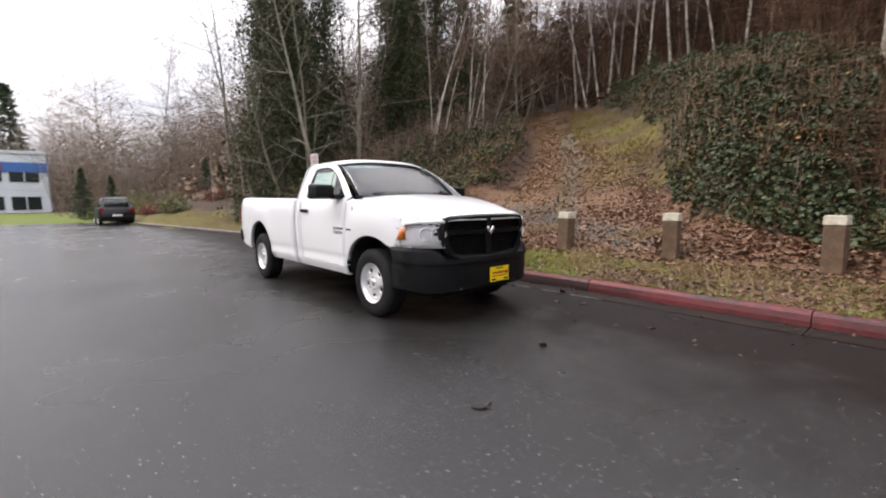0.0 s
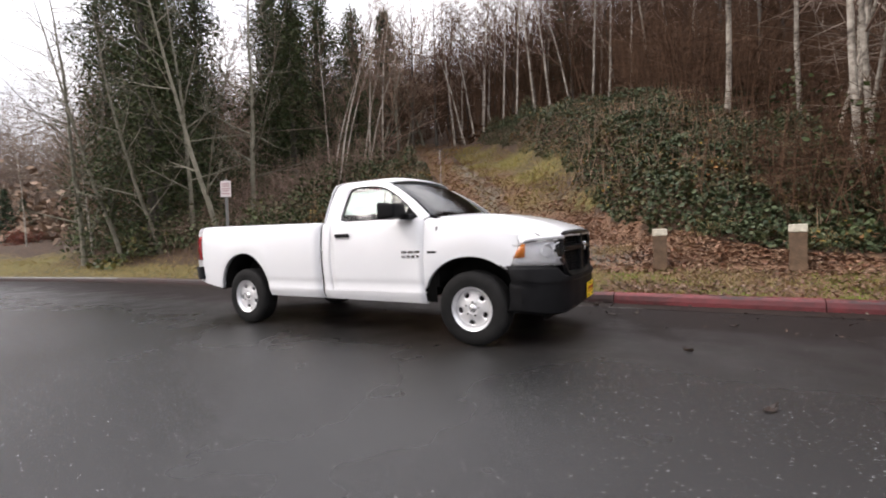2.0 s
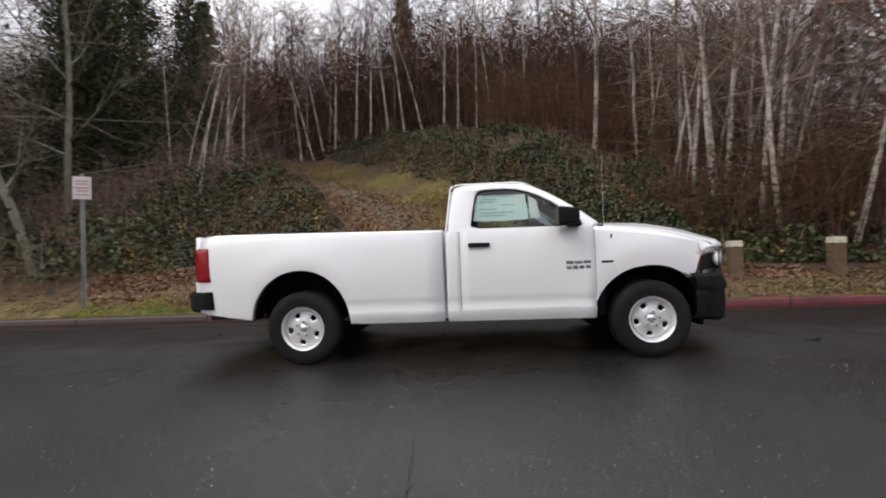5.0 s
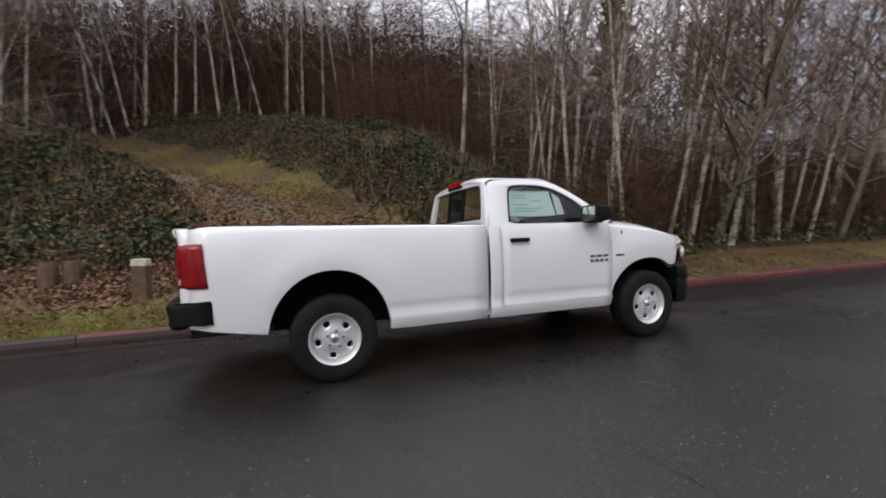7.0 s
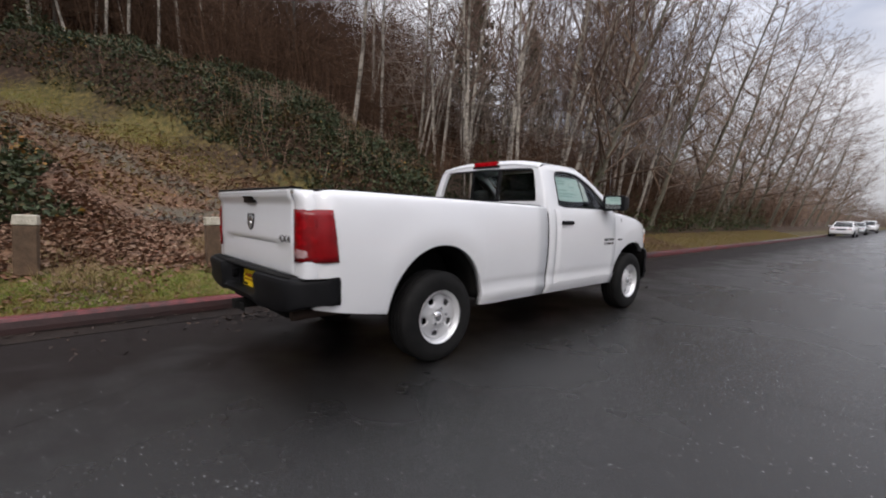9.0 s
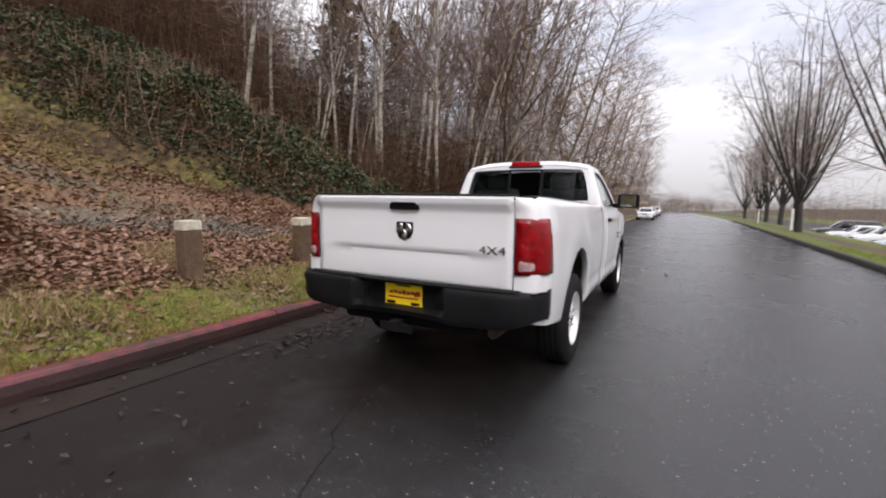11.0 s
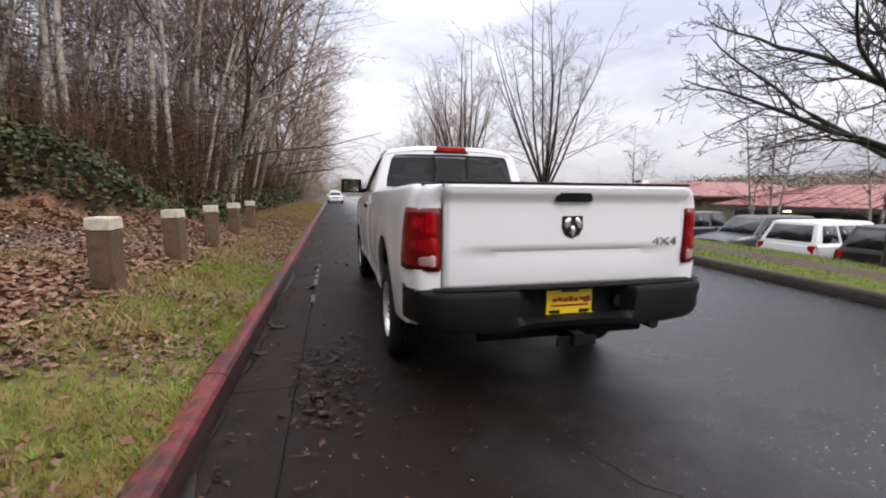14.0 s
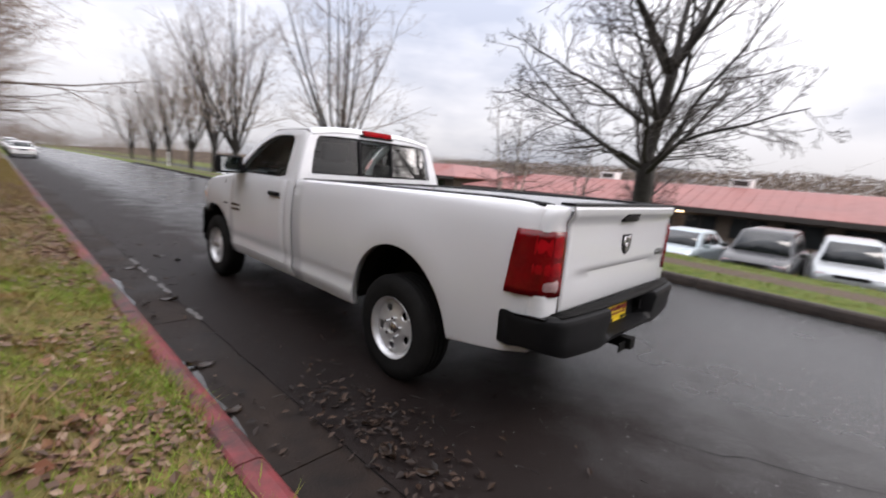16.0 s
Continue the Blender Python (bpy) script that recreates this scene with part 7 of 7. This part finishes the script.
# ---- low office building with a red roof ----
M_roof = surf("red_metal_roof", (0.22, 0.075, 0.065), (0.3, 0.115, 0.1), 2, 0.5, 0.1, 30)
M_wall = surf("brown_office_wall", (0.11, 0.085, 0.065), (0.17, 0.135, 0.105), 4, 0.8, 0.2, 30)
M_fascia = surf("dark_fascia", (0.035, 0.03, 0.026), (0.06, 0.05, 0.043), 6, 0.7, 0.1)
M_lamp = bpy.data.materials.new("warm_lamp")
M_lamp.use_nodes = True
M_lamp.node_tree.nodes["Principled BSDF"].inputs["Emission Color"].default_value = (1.0, 0.72, 0.4, 1)
M_lamp.node_tree.nodes["Principled BSDF"].inputs["Emission Strength"].default_value = 6.0


def office(x0, x1, y0, y1, base, eave, ridge, label):
    ob = thing("office_building", label, "building")
    part("wall", box(x1 - x0, y1 - y0, eave - base + 0.5, (x0 + x1) / 2, (y0 + y1) / 2, (eave + base - 0.5) / 2), M_wall, ob)
    ov = 1.4
    a = [(x0 - ov, y1 + ov, eave), (x1 + ov, y1 + ov, eave), (x1 + ov, y0 - ov, eave), (x0 - ov, y0 - ov, eave)]
    i = 4.5
    b = [(x0 + i, y1 - i, ridge), (x1 - i, y1 - i, ridge), (x1 - i, y0 + i, ridge), (x0 + i, y0 + i, ridge)]
    rb = sheet_bm([[(x, y, z - 0.16) for x, y, z in a], a, b], True)
    rb.verts.ensure_lookup_table()
    rb.faces.new([rb.verts[8 + k] for k in range(4)])
    roof = part("roof", rb, M_roof, ob, "faded red metal roof")
    seams = bmesh.new()
    n = int((x1 - x0) / 0.9)
    for k in range(n + 1):
        x = x0 - ov + (x1 - x0 + 2 * ov) * k / n
        top = Vector((min(max(x, x0 + i), x1 - i), y1 - i, ridge + 0.02))
        low = Vector((x, y1 + ov, eave + 0.02))
        d = top - low
        box(0.05, d.length, 0.05, *((top + low) / 2), seams, rot=d.to_track_quat("Y", "Z").to_matrix())
    tagged(part("seam", seams, M_roof, roof), kind="stuff")
    part("fascia", box(x1 - x0 + 2 * ov, 0.12, 0.34, (x0 + x1) / 2, y1 + ov + 0.06, eave - 0.2), M_fascia, ob)
    k = 0
    x = x0 + 1.5
    while x < x1 - 2.5:
        win = part("window", box(2.2, 0.08, 1.5, x + 1.1, y1 + 0.03, eave - 1.35), M_carglass, ob, "dark office window")
        for dx in (0, 1.1, 2.2):
            part("window_frame", box(0.07, 0.06, 1.6, x + dx, y1 + 0.09, eave - 1.35), M_fascia, win)
        if k % 5 == 2:
            part("wall_lamp", box(0.5, 0.16, 0.12, x + 2.5, y1 + 0.9, eave - 0.42), M_lamp, ob, "lit warm lamp")
        x += 3.2
        k += 1
    for ux in (0.3, 0.62, 0.8):
        unit = part("roof_unit", box(1.6, 1.3, 0.7, x0 + (x1 - x0) * ux, y1 - i - 1.0, ridge + 0.35), M_white, ob, "pale roof ventilation unit", bevel=0.05)
        part("vent_grille", box(1.1, 0.04, 0.4, x0 + (x1 - x0) * ux, y1 - i - 0.34, ridge + 0.36), M_fascia, unit)
    return ob


office(-34, 30, -52, -36, -2.4, 0.55, 2.35, "long low brown office building with faded red hip roof")
office(36, 92, -56, -38, -2.4, 1.35, 3.0, "long low tan office building with red hip roof")

# ---- blue and white building to the west ----
M_pale = surf("pale_plaster_wall", (0.5, 0.54, 0.6), (0.62, 0.66, 0.7), 3, 0.7, 0.1)
M_blue = surf("blue_cladding", (0.03, 0.10, 0.32), (0.05, 0.15, 0.42), 3, 0.5, 0.0)
west = thing("commercial_building", "two-storey pale grey building with a blue band", "building")
wb = float(land(-62, -12))
part("wall", box(16, 34, 7.2, -70, -21.4, wb + 3.2), M_pale, west)
part("band", box(0.2, 34.1, 1.1, -61.95, -21.4, wb + 5.2), M_blue, west, "blue cladding band")
part("red_mark", box(0.1, 3.4, 0.7, -61.8, -9.9, wb + 5.2), M_redink, west, "red sign panel")
part("parapet", box(16.3, 34.3, 0.3, -70, -21.4, wb + 6.9), M_pale, west)
for k in range(10):
    for z, h in ((4.1, 1.1), (1.1, 1.5)):
        wn = part("window", box(0.1, 2.5, h, -61.98, -6.4 - 3.1 * k, wb + z), M_carglass, west, "dark window")
        part("window_frame", box(0.14, 0.1, h, -61.93, -6.4 - 3.1 * k, wb + z), M_pale, wn)

# white posts on the far verge
for x in (30.0, 47.0):
    pst = thing("marker_post", "short white marker post on the far verge", "post", "marker posts", at=pose(x, float(far_kerb_y(x)) - 1.4, float(land(x, float(far_kerb_y(x)) - 1.4))))
    part("post", box(0.12, 0.12, 1.3, 0, 0, 0.6), M_white, pst, bevel=0.01)
    part("cap", box(0.16, 0.16, 0.05, 0, 0, 1.27), M_white, pst, bevel=0.01)

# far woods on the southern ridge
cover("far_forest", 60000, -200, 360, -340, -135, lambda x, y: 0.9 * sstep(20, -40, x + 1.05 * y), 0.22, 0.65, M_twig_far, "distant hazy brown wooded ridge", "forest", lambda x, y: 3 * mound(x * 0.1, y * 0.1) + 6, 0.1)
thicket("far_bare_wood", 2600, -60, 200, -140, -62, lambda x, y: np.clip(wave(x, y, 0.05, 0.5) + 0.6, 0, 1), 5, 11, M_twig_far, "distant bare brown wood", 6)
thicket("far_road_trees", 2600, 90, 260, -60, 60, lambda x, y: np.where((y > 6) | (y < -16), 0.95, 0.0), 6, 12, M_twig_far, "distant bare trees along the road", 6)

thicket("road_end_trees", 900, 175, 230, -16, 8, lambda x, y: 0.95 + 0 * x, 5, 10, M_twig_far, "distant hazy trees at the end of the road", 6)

# ---- worn pale edge where gutter meets asphalt, and cracks ----
M_pale_edge = surf("worn_concrete_edge", (0.035, 0.032, 0.03), (0.15, 0.14, 0.132), 14, 0.5, 0.4, 50)
M_crack = surf("wet_dark_crack", (0.004, 0.004, 0.004), (0.009, 0.008, 0.008), 20, 0.9, 0.0, spec=0.03)


def ribbon(name, pts, widths, z, mat, label, category):
    V, F = [], []
    for i, ((x, y), w) in enumerate(zip(pts, widths)):
        a, b = pts[max(i - 1, 0)], pts[min(i + 1, len(pts) - 1)]
        d = Vector((b[0] - a[0], b[1] - a[1])).normalized()
        V += [(x - d.y * w, y + d.x * w, z), (x + d.y * w, y - d.x * w, z)]
    F = [(2 * i, 2 * i + 1, 2 * i + 3, 2 * i + 2) for i in range(len(pts) - 1)]
    return tagged(new(name, mesh_np(name, V, F, mat)), label, category, kind="structure")


r = random.Random(17)
x = 1.9
while x < 5.0:
    n = r.randint(3, 8)
    pts = [(x + 0.07 * i, 1.658 + r.uniform(-0.012, 0.012)) for i in range(n)]
    ribbon("worn_edge", pts, [0.002] + [r.uniform(0.008, 0.034) for _ in range(n - 2)] + [0.002], 0.0085, M_pale_edge, "worn pale concrete edge along the gutter", "road edge")
    x += 0.07 * n + (r.uniform(0.0, 0.12) if r.random() < 0.7 else r.uniform(0.2, 0.7))
pts = [(-4 + 0.11 * i, 1.662 + 0.006 * math.sin(i * 1.3) * r.random()) for i in range(130)]
ribbon("joint", pts, [r.uniform(0.0015, 0.005) for _ in pts], 0.006, M_crack, "dark open joint between gutter and asphalt", "road joint")
for k, ((x0, y0), (x1, y1)) in enumerate((((1.48, -3.7), (1.39, -2.75)), ((-1.5, 0.2), (-3.8, -0.9)))):
    n = 16
    pts = [(x0 + (x1 - x0) * i / n + r.uniform(-0.03, 0.03), y0 + (y1 - y0) * i / n + r.uniform(-0.03, 0.03)) for i in range(n + 1)]
    ribbon("crack", pts, [r.uniform(0.0008, 0.003) for _ in pts], 0.0045, M_crack, "thin dark crack in the asphalt", "crack")

# film of rain water along the kerb foot
M_water = surf("rain_water_film", (0.012, 0.01, 0.009), (0.02, 0.017, 0.015), 3, 0.16, 0.5, 9, spec=0.6, rvary=0.1, bdist=0.012)
for x0, x1 in ((-2.6, 1.3), (1.5, 4.6)):
    n = int((x1 - x0) / 0.06)
    V = []
    for i in range(n + 1):
        x = x0 + 0.06 * i
        w = max(0.003, 0.042 + 0.035 * math.sin(x * 2.3) + 0.022 * math.sin(x * 7.1 + 1) + r.uniform(-0.008, 0.008)) * min(1, i / 6, (n - i) / 6) + 0.002
        V += [(x, 2.0795, 0.0058), (x, 2.0795 - w, 0.0058)]
    tagged(new("puddle", mesh_np("puddle", V, [(2 * i, 2 * i + 1, 2 * i + 3, 2 * i + 2) for i in range(n)], M_water)), "thin film of rain water along the kerb foot", "puddle", kind="structure")

# ---- litter on the road ----
x, y = scatter(16000, -3, 9, 0.35, 1.98, lambda x, y: np.clip(0.02 + 0.95 * np.exp(-((x + 0.4) / 0.7) ** 2 - ((y - 1.42) / 0.2) ** 2) + 0.35 * np.clip(wave(x, y, 1.6, 3.0) - 0.2, 0, 1) * np.exp(-((y - 1.4) / 0.35) ** 2) + 0.25 * np.exp(-((y - 1.98) / 0.06) ** 2), 0, 1))
V, F = quads(np.stack([x, y, rng.uniform(0.006, 0.03, len(x))], 1), rng.uniform(0.008, 0.036, len(x)), 1.6, 0.5)
stuff("gutter_leaves", V, F, leafy("wet_rotting_leaf", [(0.008, 0.005, 0.004), (0.018, 0.01, 0.007), (0.034, 0.019, 0.012), (0.075, 0.045, 0.03)], 0.5, 0.25), "dark wet rotting leaves beside the gutter", "fallen leaves")
x, y = scatter(260, -2, 7, 0.5, 1.95, lambda x, y: 0.06 + 0.8 * np.exp(-((x + 0.2) / 0.9) ** 2))
P0 = np.stack([x, y, 0.012 + 0 * x], 1)
an = rng.uniform(0, math.tau, len(x))
ln = rng.uniform(0.03, 0.11, len(x))
V, F = prisms(P0, P0 + np.stack([np.cos(an) * ln, np.sin(an) * ln, 0.012 + 0 * x], 1), 0.003, 0.0015)
stuff("fallen_twigs", V, F, M_wet_bark, "small dark twigs on the road edge", "twigs")
x, y = scatter(56000, -7, 11, -5.4, 1.6, lambda x, y: (0.55 + 0.4 * wave(x, y, 0.8)) * np.where(y > 0.2, 0.25, 1))
V, F = quads(np.stack([x, y, 0.002 + 0 * x], 1), rng.uniform(0.002, 0.0062, len(x)), 3, 0.8)
stuff("road_chips", V, F, leafy("pale_stone_chip", [(0.07, 0.07, 0.07), (0.17, 0.17, 0.17), (0.32, 0.32, 0.31)], 0.5), "pale stone chips showing in the asphalt", "gravel")
M_wet_leaf = leafy("wet_black_leaf", [(0.006, 0.005, 0.004), (0.02, 0.012, 0.008), (0.04, 0.025, 0.015)], 0.3)
for k, (x, y, s) in enumerate(((5.5, -0.38, 0.075), (5.95, -1.66, 0.065), (5.94, 0.83, 0.05), (4.9, 1.3, 0.07), (0.94, 1.95, 0.1), (2.69, 1.73, 0.1), (4.3, 1.75, 0.1), (0.2, 2.0, 0.08), (-0.42, 1.42, 0.07), (-0.7, 1.52, 0.09), (-0.95, 1.47, 0.07), (4.6, 1.15, 0.08))):
    r = random.Random(k)
    lb = thing("wet_leaf", "dark wet curled leaf on the asphalt", "leaf", "single leaves on the road", at=pose(x, y, 0.006, 0, 0, r.uniform(0, 360)))
    rows = [[(s * u, s * 0.4 * v * (1 - abs(u) ** 1.6) * (1.2 - 0.5 * u), 0.25 * s * v * v * (0.4 + u) ** 2 + 0.12 * s * max(0, u) ** 2 + 0.003) for v in (-1, -0.5, 0, 0.5, 1)] for u in np.linspace(-0.98, 0.98, 7)]
    panel("blade", rows, M_wet_leaf, lb, thick=0.002)
